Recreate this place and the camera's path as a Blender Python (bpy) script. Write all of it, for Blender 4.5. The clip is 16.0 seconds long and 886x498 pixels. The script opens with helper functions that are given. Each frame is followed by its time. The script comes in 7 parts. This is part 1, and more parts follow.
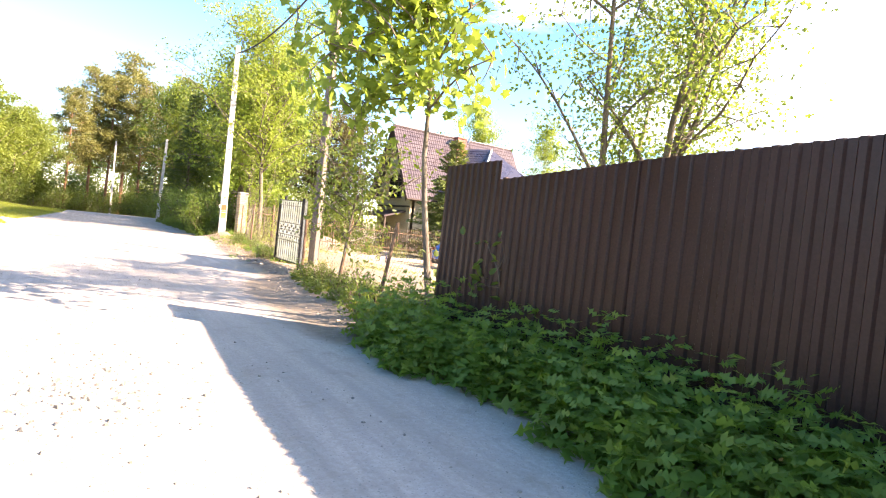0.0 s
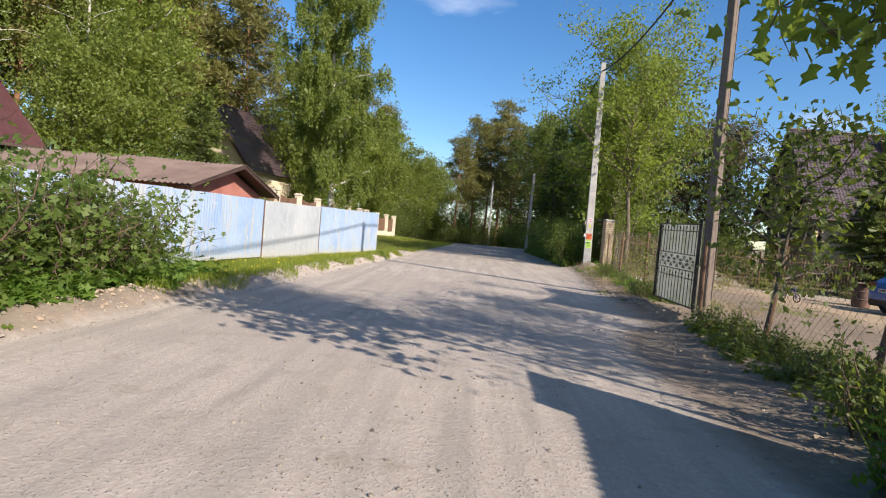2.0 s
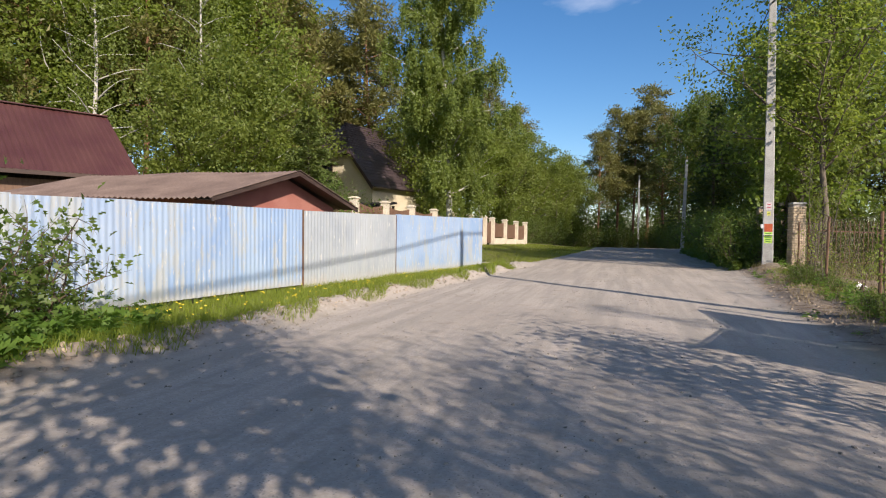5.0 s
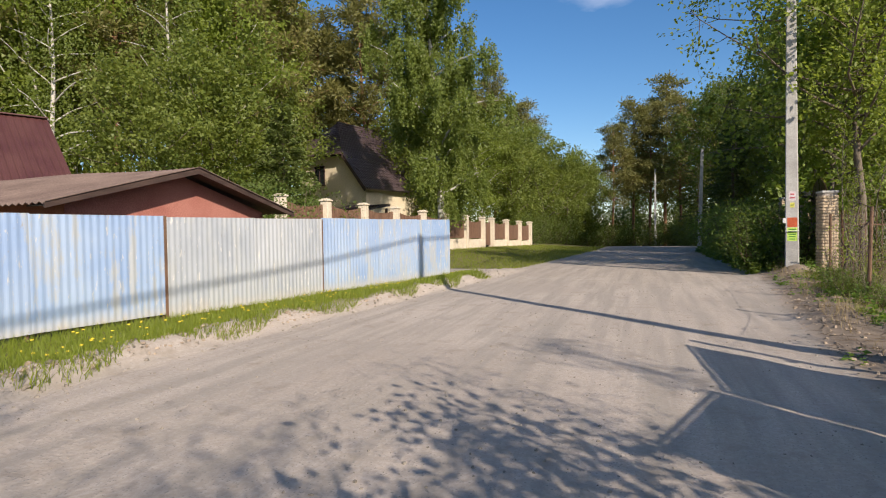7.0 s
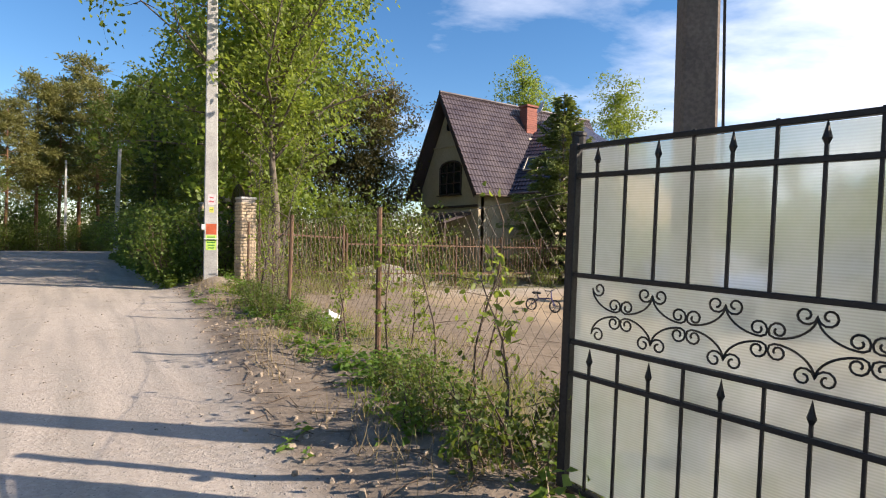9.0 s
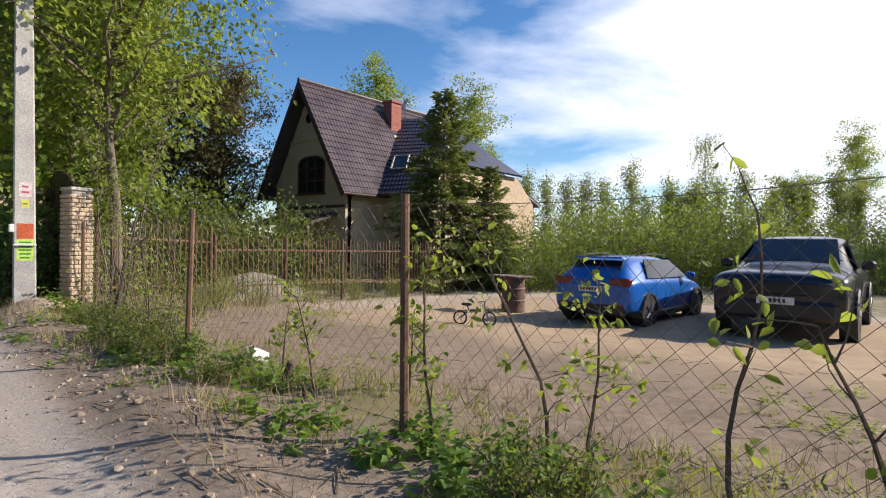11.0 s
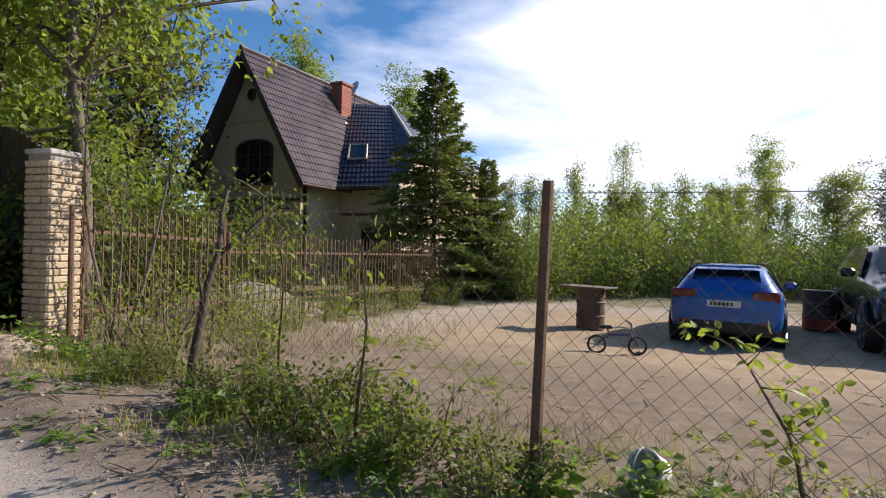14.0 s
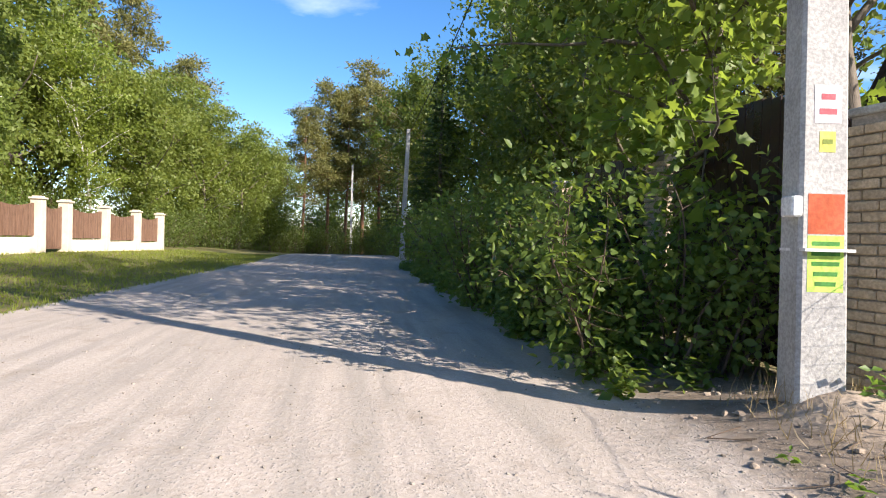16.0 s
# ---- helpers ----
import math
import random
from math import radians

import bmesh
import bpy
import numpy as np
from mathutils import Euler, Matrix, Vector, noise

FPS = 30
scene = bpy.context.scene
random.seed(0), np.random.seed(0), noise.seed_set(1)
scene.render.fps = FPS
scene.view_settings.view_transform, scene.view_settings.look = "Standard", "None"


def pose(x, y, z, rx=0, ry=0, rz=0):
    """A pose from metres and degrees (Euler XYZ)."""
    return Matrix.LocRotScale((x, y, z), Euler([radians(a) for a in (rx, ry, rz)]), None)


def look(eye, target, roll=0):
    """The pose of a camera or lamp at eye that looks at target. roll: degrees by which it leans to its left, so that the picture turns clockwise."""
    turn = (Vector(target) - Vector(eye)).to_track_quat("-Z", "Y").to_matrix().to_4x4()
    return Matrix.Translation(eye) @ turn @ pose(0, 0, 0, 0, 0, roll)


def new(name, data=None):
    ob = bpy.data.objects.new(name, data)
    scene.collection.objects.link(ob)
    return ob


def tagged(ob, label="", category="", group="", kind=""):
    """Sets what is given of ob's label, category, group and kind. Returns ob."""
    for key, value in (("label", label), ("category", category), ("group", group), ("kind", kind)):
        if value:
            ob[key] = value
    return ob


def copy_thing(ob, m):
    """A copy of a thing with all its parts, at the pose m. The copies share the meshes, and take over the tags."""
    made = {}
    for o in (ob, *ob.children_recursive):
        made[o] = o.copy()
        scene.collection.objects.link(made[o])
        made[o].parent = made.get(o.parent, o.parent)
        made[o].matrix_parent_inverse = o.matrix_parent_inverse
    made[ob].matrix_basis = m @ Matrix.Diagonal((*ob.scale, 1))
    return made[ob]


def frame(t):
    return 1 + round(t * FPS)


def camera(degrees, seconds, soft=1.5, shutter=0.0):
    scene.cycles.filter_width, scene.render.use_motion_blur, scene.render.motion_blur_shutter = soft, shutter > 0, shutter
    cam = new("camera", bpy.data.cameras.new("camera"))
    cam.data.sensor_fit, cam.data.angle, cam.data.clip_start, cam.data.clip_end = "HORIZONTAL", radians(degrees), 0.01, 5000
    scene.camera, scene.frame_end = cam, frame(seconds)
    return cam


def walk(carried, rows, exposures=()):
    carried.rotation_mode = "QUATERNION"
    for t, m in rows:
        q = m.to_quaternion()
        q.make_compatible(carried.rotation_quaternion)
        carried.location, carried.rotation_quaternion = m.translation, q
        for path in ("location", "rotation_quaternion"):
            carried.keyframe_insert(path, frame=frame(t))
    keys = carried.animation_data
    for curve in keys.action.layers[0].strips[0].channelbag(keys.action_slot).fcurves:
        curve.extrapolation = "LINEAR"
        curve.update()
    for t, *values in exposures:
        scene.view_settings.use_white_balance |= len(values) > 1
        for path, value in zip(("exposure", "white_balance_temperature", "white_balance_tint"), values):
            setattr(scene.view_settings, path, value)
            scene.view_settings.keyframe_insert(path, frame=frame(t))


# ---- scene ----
cam = camera(75.7, 16.0, soft=1.1)
PATH = [
    (0, (0.056, 0.474, 1.287), (1.131, 2.16, 1.237), 6.1),
    (0.5, (0.151, 1.001, 1.265), (0.795, 2.893, 1.201), 5.6),
    (1, (0.227, 1.69, 1.268), (0.445, 3.677, 1.199), 5.3),
    (1.5, (0.357, 2.524, 1.25), (0.44, 4.521, 1.179), 5.1),
    (2, (0.451, 3.337, 1.248), (0.361, 5.333, 1.179), 4.8),
    (2.5, (0.525, 4.074, 1.275), (0.356, 6.066, 1.204), 4.6),
    (3, (0.654, 4.797, 1.261), (0.362, 6.774, 1.191), 4.5),
    (3.5, (0.752, 5.617, 1.25), (0.405, 7.586, 1.18), 4.3),
    (4, (0.869, 6.329, 1.188), (0.388, 8.27, 1.121), 3.9),
    (6.5, (1.603, 10.066, 1.306), (0.948, 11.955, 1.246), -0.9),
    (7, (1.874, 10.895, 1.31), (1.208, 12.78, 1.253), -0.8),
    (7.5, (2.248, 11.811, 1.405), (1.892, 13.778, 1.346), -0.6),
    (8, (2.445, 12.599, 1.374), (2.629, 14.59, 1.319), 0.3),
    (8.5, (2.515, 13.27, 1.361), (3.151, 15.166, 1.314), 0.9),
    (9, (2.572, 13.98, 1.332), (3.691, 15.637, 1.298), 1.2),
    (9.5, (2.586, 14.685, 1.337), (3.95, 16.148, 1.313), 1.4),
    (9.7, (2.531, 14.974, 1.308), (3.965, 16.367, 1.29), 1.1),
    (11.8, (2.724, 17.824, 1.353), (4.396, 18.92, 1.336), 1.2),
    (12, (2.774, 18.143, 1.369), (4.513, 19.131, 1.355), 1.3),
    (12.5, (2.808, 19.021, 1.349), (4.671, 19.748, 1.347), 1.5),
    (13, (2.801, 19.851, 1.348), (4.692, 20.502, 1.346), 1.6),
    (13.5, (2.708, 20.677, 1.379), (4.596, 21.337, 1.378), 1.5),
    (14, (2.689, 21.561, 1.297), (4.473, 22.466, 1.294), 1.5),
    (14.5, (2.651, 22.43, 1.308), (4.04, 23.869, 1.29), 1.3),
    (15, (2.653, 23.262, 1.321), (3.688, 24.973, 1.289), 1.2),
    (15.5, (2.607, 24.094, 1.311), (3.352, 25.95, 1.27), 1.0),
    (16, (2.565, 24.832, 1.241), (2.905, 26.802, 1.202), 1.6),
]
walk(cam, [(t, look(eye, target, roll)) for t, eye, target, roll in PATH],
     exposures=[(0, 2.72, 7500, 22), (0.5, 1.55, 6900, 19), (1.0, 1.15, 6450, 16), (1.5, 0.85, 6400, 15), (2.0, 0.74, 6350, 15), (3.5, 0.6, 6350, 15), (7.0, 0.44, 6550, 15),
                (8.0, 0.62, 6650, 16), (9.0, 0.9, 6650, 15), (12.0, 0.46, 6300, 16), (13.5, 0.4, 6300, 16), (14.5, 0.87, 6300, 16), (15.0, 1.22, 6250, 16), (16.0, 1.3, 6200, 16)])

# ---- world, sun ----
SUN_EL = 30.5
SUN_AZ = math.atan2(0.73, -0.684)          # from +y towards +x
world = bpy.data.worlds.new("sky")
scene.world = world
world.use_nodes = True
wn, wl = world.node_tree.nodes, world.node_tree.links
wn.clear()
w_out = wn.new("ShaderNodeOutputWorld")
w_bg = wn.new("ShaderNodeBackground")
w_sky = wn.new("ShaderNodeTexSky")
w_sky.sky_type = "NISHITA"
w_sky.sun_disc = False
w_sky.sun_elevation = radians(SUN_EL)
w_sky.sun_rotation = SUN_AZ
w_sky.air_density = 1.0
w_sky.dust_density = 0.15
w_sky.ozone_density = 3.0
w_tc = wn.new("ShaderNodeTexCoord")
w_sep = wn.new("ShaderNodeSeparateXYZ")
wl.new(w_tc.outputs["Generated"], w_sep.inputs[0])
# clouds on a flat layer: direction divided by its height
w_zc = wn.new("ShaderNodeMath"); w_zc.operation = "ADD"; w_zc.inputs[1].default_value = 0.12
w_zm = wn.new("ShaderNodeMath"); w_zm.operation = "MAXIMUM"; w_zm.inputs[1].default_value = 0.0
wl.new(w_sep.outputs["Z"], w_zm.inputs[0]); wl.new(w_zm.outputs[0], w_zc.inputs[0])
w_div = wn.new("ShaderNodeVectorMath"); w_div.operation = "DIVIDE"
w_cmb = wn.new("ShaderNodeCombineXYZ")
for i in range(3):
    wl.new(w_zc.outputs[0], w_cmb.inputs[i])
wl.new(w_tc.outputs["Generated"], w_div.inputs[0]); wl.new(w_cmb.outputs[0], w_div.inputs[1])
w_no = wn.new("ShaderNodeTexNoise"); w_no.inputs["Scale"].default_value = 0.9; w_no.inputs["Detail"].default_value = 8; w_no.inputs["Roughness"].default_value = 0.55
w_no.inputs["Distortion"].default_value = 0.3
wl.new(w_div.outputs[0], w_no.inputs["Vector"])
# more cloud towards the sunny quarter of the sky
w_dot = wn.new("ShaderNodeVectorMath"); w_dot.operation = "DOT_PRODUCT"; w_dot.inputs[1].default_value = (0.93, -0.36, 0.0)
wl.new(w_tc.outputs["Generated"], w_dot.inputs[0])
w_mr = wn.new("ShaderNodeMapRange"); w_mr.inputs[1].default_value = 0.0; w_mr.inputs[2].default_value = 0.85; w_mr.inputs[3].default_value = -0.16; w_mr.inputs[4].default_value = 0.26
wl.new(w_dot.outputs["Value"], w_mr.inputs[0])
w_add = wn.new("ShaderNodeMath"); w_add.operation = "ADD"
wl.new(w_no.outputs[0], w_add.inputs[0]); wl.new(w_mr.outputs[0], w_add.inputs[1])
w_rmp = wn.new("ShaderNodeValToRGB"); w_rmp.color_ramp.elements[0].position = 0.5; w_rmp.color_ramp.elements[1].position = 0.78
wl.new(w_add.outputs[0], w_rmp.inputs[0])
w_mix = wn.new("ShaderNodeMix"); w_mix.data_type = "RGBA"
wl.new(w_rmp.outputs[0], w_mix.inputs[0]); w_hs = wn.new("ShaderNodeHueSaturation"); w_hs.inputs["Saturation"].default_value = 1.24; wl.new(w_sky.outputs[0], w_hs.inputs["Color"]); wl.new(w_hs.outputs[0], w_mix.inputs[6])
w_mix.inputs[7].default_value = (8.0, 8.4, 9.2, 1)
wl.new(w_mix.outputs[2], w_bg.inputs[0]); wl.new(w_bg.outputs[0], w_out.inputs[0])
w_bg.inputs[1].default_value = 0.098

sun = new("sun", bpy.data.lights.new("sun", "SUN"))
sun.data.energy = 5.0
sun.data.angle = radians(0.5)
sun.data.color = (1.0, 0.89, 0.73)
sun_vec = Vector((0.73 * math.cos(radians(SUN_EL)), -0.684 * math.cos(radians(SUN_EL)), math.sin(radians(SUN_EL))))
sun.matrix_world = look(sun_vec * 60, (0, 0, 0))


# ---- materials ----
def base_mat(name):
    m = bpy.data.materials.new(name)
    m.use_nodes = True
    n, l = m.node_tree.nodes, m.node_tree.links
    return m, n, l, n["Principled BSDF"]


def tex_noise(n, l, vec, scale, detail=4, rough=0.55):
    t = n.new("ShaderNodeTexNoise")
    t.inputs["Scale"].default_value, t.inputs["Detail"].default_value, t.inputs["Roughness"].default_value = scale, detail, rough
    l.new(vec, t.inputs["Vector"])
    return t.outputs[0]


def mix_rgb(n, l, fac, a, b, blend="MIX"):
    x = n.new("ShaderNodeMix")
    x.data_type, x.blend_type = "RGBA", blend
    for socket, v in ((x.inputs[0], fac), (x.inputs[6], a), (x.inputs[7], b)):
        if isinstance(v, (int, float)):
            socket.default_value = v
        elif isinstance(v, tuple):
            socket.default_value = (*v, 1)
        else:
            l.new(v, socket)
    return x.outputs[2]


def remap(n, l, v, a, b, c=0.0, d=1.0):
    x = n.new("ShaderNodeMapRange")
    x.inputs[1].default_value, x.inputs[2].default_value, x.inputs[3].default_value, x.inputs[4].default_value = a, b, c, d
    l.new(v, x.inputs[0])
    return x.outputs[0]


def bumped(n, l, p, height, strength, distance=0.02):
    b = n.new("ShaderNodeBump")
    b.inputs["Strength"].default_value, b.inputs["Distance"].default_value = strength, distance
    l.new(height, b.inputs["Height"])
    l.new(b.outputs[0], p.inputs["Normal"])


def mat(name, c1, c2, rough=0.7, scale=3.0, fine=40.0, bump=0.2, metal=0.0, spec=0.5, stretch=(1, 1, 1), island=0.0, coat=0.0):
    """Two tones mixed by coarse and fine noise, with fine relief; island: brightness that varies from piece to piece."""
    m, n, l, p = base_mat(name)
    tc = n.new("ShaderNodeTexCoord")
    mp = n.new("ShaderNodeMapping")
    mp.inputs["Scale"].default_value = stretch
    each = n.new("ShaderNodeObjectInfo")
    far = n.new("ShaderNodeVectorMath"); far.operation = "MULTIPLY_ADD"
    far.inputs[0].default_value = (31, 17, 43)
    l.new(each.outputs["Random"], far.inputs[1]); l.new(tc.outputs["Object"], far.inputs[2])
    l.new(far.outputs[0], mp.inputs[0])
    a = tex_noise(n, l, mp.outputs[0], scale, 5)
    b = tex_noise(n, l, mp.outputs[0], fine, 4)
    f = remap(n, l, a, 0.35, 0.65)
    col = mix_rgb(n, l, f, c1, c2)
    dark = mix_rgb(n, l, 1.0, col, (0.72, 0.72, 0.72), "MULTIPLY")
    col = mix_rgb(n, l, remap(n, l, b, 0.4, 0.62), dark, col)
    if island:
        g = n.new("ShaderNodeNewGeometry")
        oi = n.new("ShaderNodeObjectInfo")
        s = n.new("ShaderNodeMath"); s.operation = "ADD"
        l.new(g.outputs["Random Per Island"], s.inputs[0]); l.new(oi.outputs["Random"], s.inputs[1])
        hsv = n.new("ShaderNodeHueSaturation")
        l.new(remap(n, l, s.outputs[0], 0, 2, 1 - island, 1 + island), hsv.inputs["Value"])
        l.new(col, hsv.inputs["Color"])
        col = hsv.outputs[0]
    l.new(col, p.inputs["Base Color"])
    l.new(remap(n, l, a, 0.3, 0.7, max(0.02, rough - 0.1), min(1, rough + 0.1)), p.inputs["Roughness"])
    p.inputs["Metallic"].default_value = metal
    p.inputs["Specular IOR Level"].default_value = spec
    p.inputs["Coat Weight"].default_value = coat
    if bump:
        bumped(n, l, p, b, bump, 0.01)
    return m


def leaf_mat(name, c1, c2, through_c, share=0.45):
    """Leaves: each its own tone between two greens, letting light through."""
    m, n, l, p = base_mat(name)
    g = n.new("ShaderNodeNewGeometry")
    oi = n.new("ShaderNodeObjectInfo")
    s = n.new("ShaderNodeMath"); s.operation = "MULTIPLY_ADD"; s.inputs[1].default_value = 0.35
    l.new(oi.outputs["Random"], s.inputs[0]); l.new(g.outputs["Random Per Island"], s.inputs[2])
    col = mix_rgb(n, l, remap(n, l, s.outputs[0], 0, 1.35), c1, c2)
    l.new(col, p.inputs["Base Color"])
    p.inputs["Roughness"].default_value = 0.5
    p.inputs["Specular IOR Level"].default_value = 0.35
    tr = n.new("ShaderNodeBsdfTranslucent")
    l.new(mix_rgb(n, l, remap(n, l, s.outputs[0], 0, 1.35), through_c, tuple(v * 0.65 for v in through_c)), tr.inputs[0])
    ms = n.new("ShaderNodeMixShader")
    ms.inputs[0].default_value = share
    l.new(p.outputs[0], ms.inputs[1]); l.new(tr.outputs[0], ms.inputs[2])
    l.new(ms.outputs[0], n["Material Output"].inputs[0])
    return m


M = {}
M["leaf_maple"] = leaf_mat("maple_leaf", (0.1, 0.155, 0.025), (0.17, 0.235, 0.035), (0.38, 0.5, 0.06))
M["leaf_green"] = leaf_mat("broad_leaf", (0.1, 0.14, 0.028), (0.195, 0.235, 0.05), (0.4, 0.46, 0.07))
M["leaf_birch"] = leaf_mat("birch_leaf", (0.10, 0.14, 0.03), (0.18, 0.23, 0.05), (0.38, 0.45, 0.07))
M["leaf_yellow"] = leaf_mat("young_leaf", (0.12, 0.165, 0.026), (0.22, 0.27, 0.048), (0.42, 0.52, 0.065))
M["leaf_bush"] = leaf_mat("bush_leaf", (0.075, 0.125, 0.025), (0.14, 0.19, 0.045), (0.3, 0.4, 0.05))
M["leaf_dark"] = leaf_mat("dark_leaf", (0.055, 0.085, 0.02), (0.11, 0.15, 0.032), (0.28, 0.35, 0.045), 0.42)
M["needle"] = leaf_mat("pine_needles", (0.1, 0.115, 0.035), (0.23, 0.21, 0.065), (0.3, 0.29, 0.07), 0.35)
M["leaf_brown"] = leaf_mat("brownish_leaf", (0.05, 0.055, 0.02), (0.12, 0.1, 0.04), (0.2, 0.18, 0.05), 0.35)
M["needle_dark"] = leaf_mat("spruce_needles", (0.045, 0.075, 0.022), (0.095, 0.13, 0.035), (0.16, 0.21, 0.04), 0.3)
M["needle_green"] = leaf_mat("young_spruce_needles", (0.08, 0.12, 0.033), (0.17, 0.21, 0.055), (0.27, 0.32, 0.06), 0.3)
M["grass"] = leaf_mat("grass_blade", (0.13, 0.18, 0.022), (0.23, 0.27, 0.04), (0.44, 0.5, 0.05))
M["weed"] = leaf_mat("weed_leaf", (0.075, 0.15, 0.025), (0.14, 0.22, 0.04), (0.28, 0.44, 0.05))
M["straw"] = leaf_mat("dry_stalk", (0.26, 0.19, 0.09), (0.4, 0.32, 0.17), (0.2, 0.15, 0.06), 0.2)
M["dandelion"] = mat("dandelion_yellow", (0.75, 0.55, 0.02), (0.8, 0.62, 0.03), 0.7, bump=0)
M["bark"] = mat("grey_bark", (0.11, 0.085, 0.06), (0.2, 0.17, 0.13), 0.9, 4, 30, 0.6, stretch=(3, 3, 0.7))
M["bark_pine"] = mat("pine_bark", (0.16, 0.08, 0.045), (0.3, 0.16, 0.085), 0.9, 3, 20, 0.6, stretch=(3, 3, 0.7))
M["bark_birch"] = mat("birch_bark", (0.62, 0.6, 0.55), (0.36, 0.33, 0.29), 0.75, 5, 25, 0.3, stretch=(1, 1, 4))
M["twig"] = mat("brown_twig", (0.09, 0.06, 0.04), (0.17, 0.12, 0.08), 0.9, 8, 40, 0.3)
M["concrete"] = mat("weathered_concrete", (0.36, 0.35, 0.33), (0.5, 0.49, 0.46), 0.9, 2.5, 45, 0.35)
M["concrete_dark"] = mat("old_brown_concrete", (0.125, 0.098, 0.08), (0.2, 0.16, 0.13), 0.9, 2.5, 45, 0.35)
M["fence_brown"] = mat("brown_profiled_steel", (0.034, 0.0155, 0.012), (0.044, 0.021, 0.0165), 0.36, 1.5, 60, 0.05, spec=0.22)
M["iron"] = mat("black_wrought_iron", (0.018, 0.016, 0.015), (0.035, 0.028, 0.024), 0.5, 8, 60, 0.2, metal=0.3)
M["rust"] = mat("rusty_iron", (0.13, 0.075, 0.045), (0.22, 0.13, 0.08), 0.85, 6, 60, 0.3, metal=0.2)
M["wire"] = mat("rusty_wire", (0.17, 0.14, 0.115), (0.27, 0.22, 0.18), 0.7, 8, 60, 0.0, metal=0.4)
M["cable"] = mat("black_cable", (0.015, 0.015, 0.016), (0.025, 0.025, 0.025), 0.6, 4, 40, 0)
M["brick_pale"] = mat("pale_rough_brick", (0.44, 0.34, 0.23), (0.58, 0.46, 0.32), 0.9, 6, 45, 0.7, island=0.18)
M["mortar"] = mat("grey_mortar", (0.3, 0.27, 0.23), (0.38, 0.34, 0.3), 0.95, 6, 60, 0.4)
M["plaster"] = mat("yellowish_plaster", (0.5, 0.41, 0.27), (0.57, 0.48, 0.33), 0.9, 0.8, 60, 0.2)
M["plaster_l"] = mat("cream_plaster", (0.62, 0.53, 0.37), (0.7, 0.61, 0.45), 0.9, 0.8, 60, 0.2)
M["tile_roof"] = mat("dark_brown_metal_tile", (0.062, 0.045, 0.05), (0.085, 0.062, 0.066), 0.36, 1.2, 50, 0.05, island=0.1)
M["tile_blue"] = mat("slate_metal_tile", (0.035, 0.032, 0.05), (0.05, 0.046, 0.066), 0.3, 1.2, 50, 0.05, island=0.1)
M["soffit"] = mat("dark_brown_boards", (0.05, 0.03, 0.024), (0.085, 0.052, 0.04), 0.7, 2, 40, 0.2, stretch=(1, 1, 6))
M["glass_dark"] = mat("window_glass", (0.015, 0.018, 0.02), (0.02, 0.024, 0.028), 0.06, 1, 10, 0, spec=0.8)
M["white_paint"] = mat("white_paint", (0.74, 0.73, 0.7), (0.8, 0.79, 0.77), 0.6, 3, 40, 0.1)
M["cream_stone"] = mat("cream_stone", (0.62, 0.54, 0.42), (0.72, 0.64, 0.51), 0.85, 3, 50, 0.25)
M["fence_wood"] = mat("brown_fence_boards", (0.12, 0.065, 0.04), (0.2, 0.115, 0.075), 0.6, 3, 40, 0.2, stretch=(6, 6, 1), island=0.12)
M["shed_red"] = mat("faded_red_render", (0.36, 0.13, 0.1), (0.45, 0.19, 0.15), 0.9, 1.5, 40, 0.25)
M["shed_roof"] = mat("weathered_brown_sheet", (0.15, 0.105, 0.085), (0.23, 0.165, 0.135), 0.75, 1.5, 40, 0.2)
M["roof_wine"] = mat("wine_brown_sheet_roof", (0.08, 0.03, 0.03), (0.1, 0.04, 0.036), 0.45, 1, 50, 0.05)
M["chimney"] = mat("red_chimney_brick", (0.3, 0.1, 0.075), (0.38, 0.14, 0.1), 0.85, 5, 40, 0.4, island=0.2)
M["stone"] = mat("grey_stone", (0.2, 0.175, 0.14), (0.33, 0.29, 0.24), 0.9, 14, 70, 0.3, island=0.25)
M["soil"] = mat("dry_soil", (0.3, 0.235, 0.17), (0.42, 0.34, 0.255), 0.95, 3, 30, 0.6)


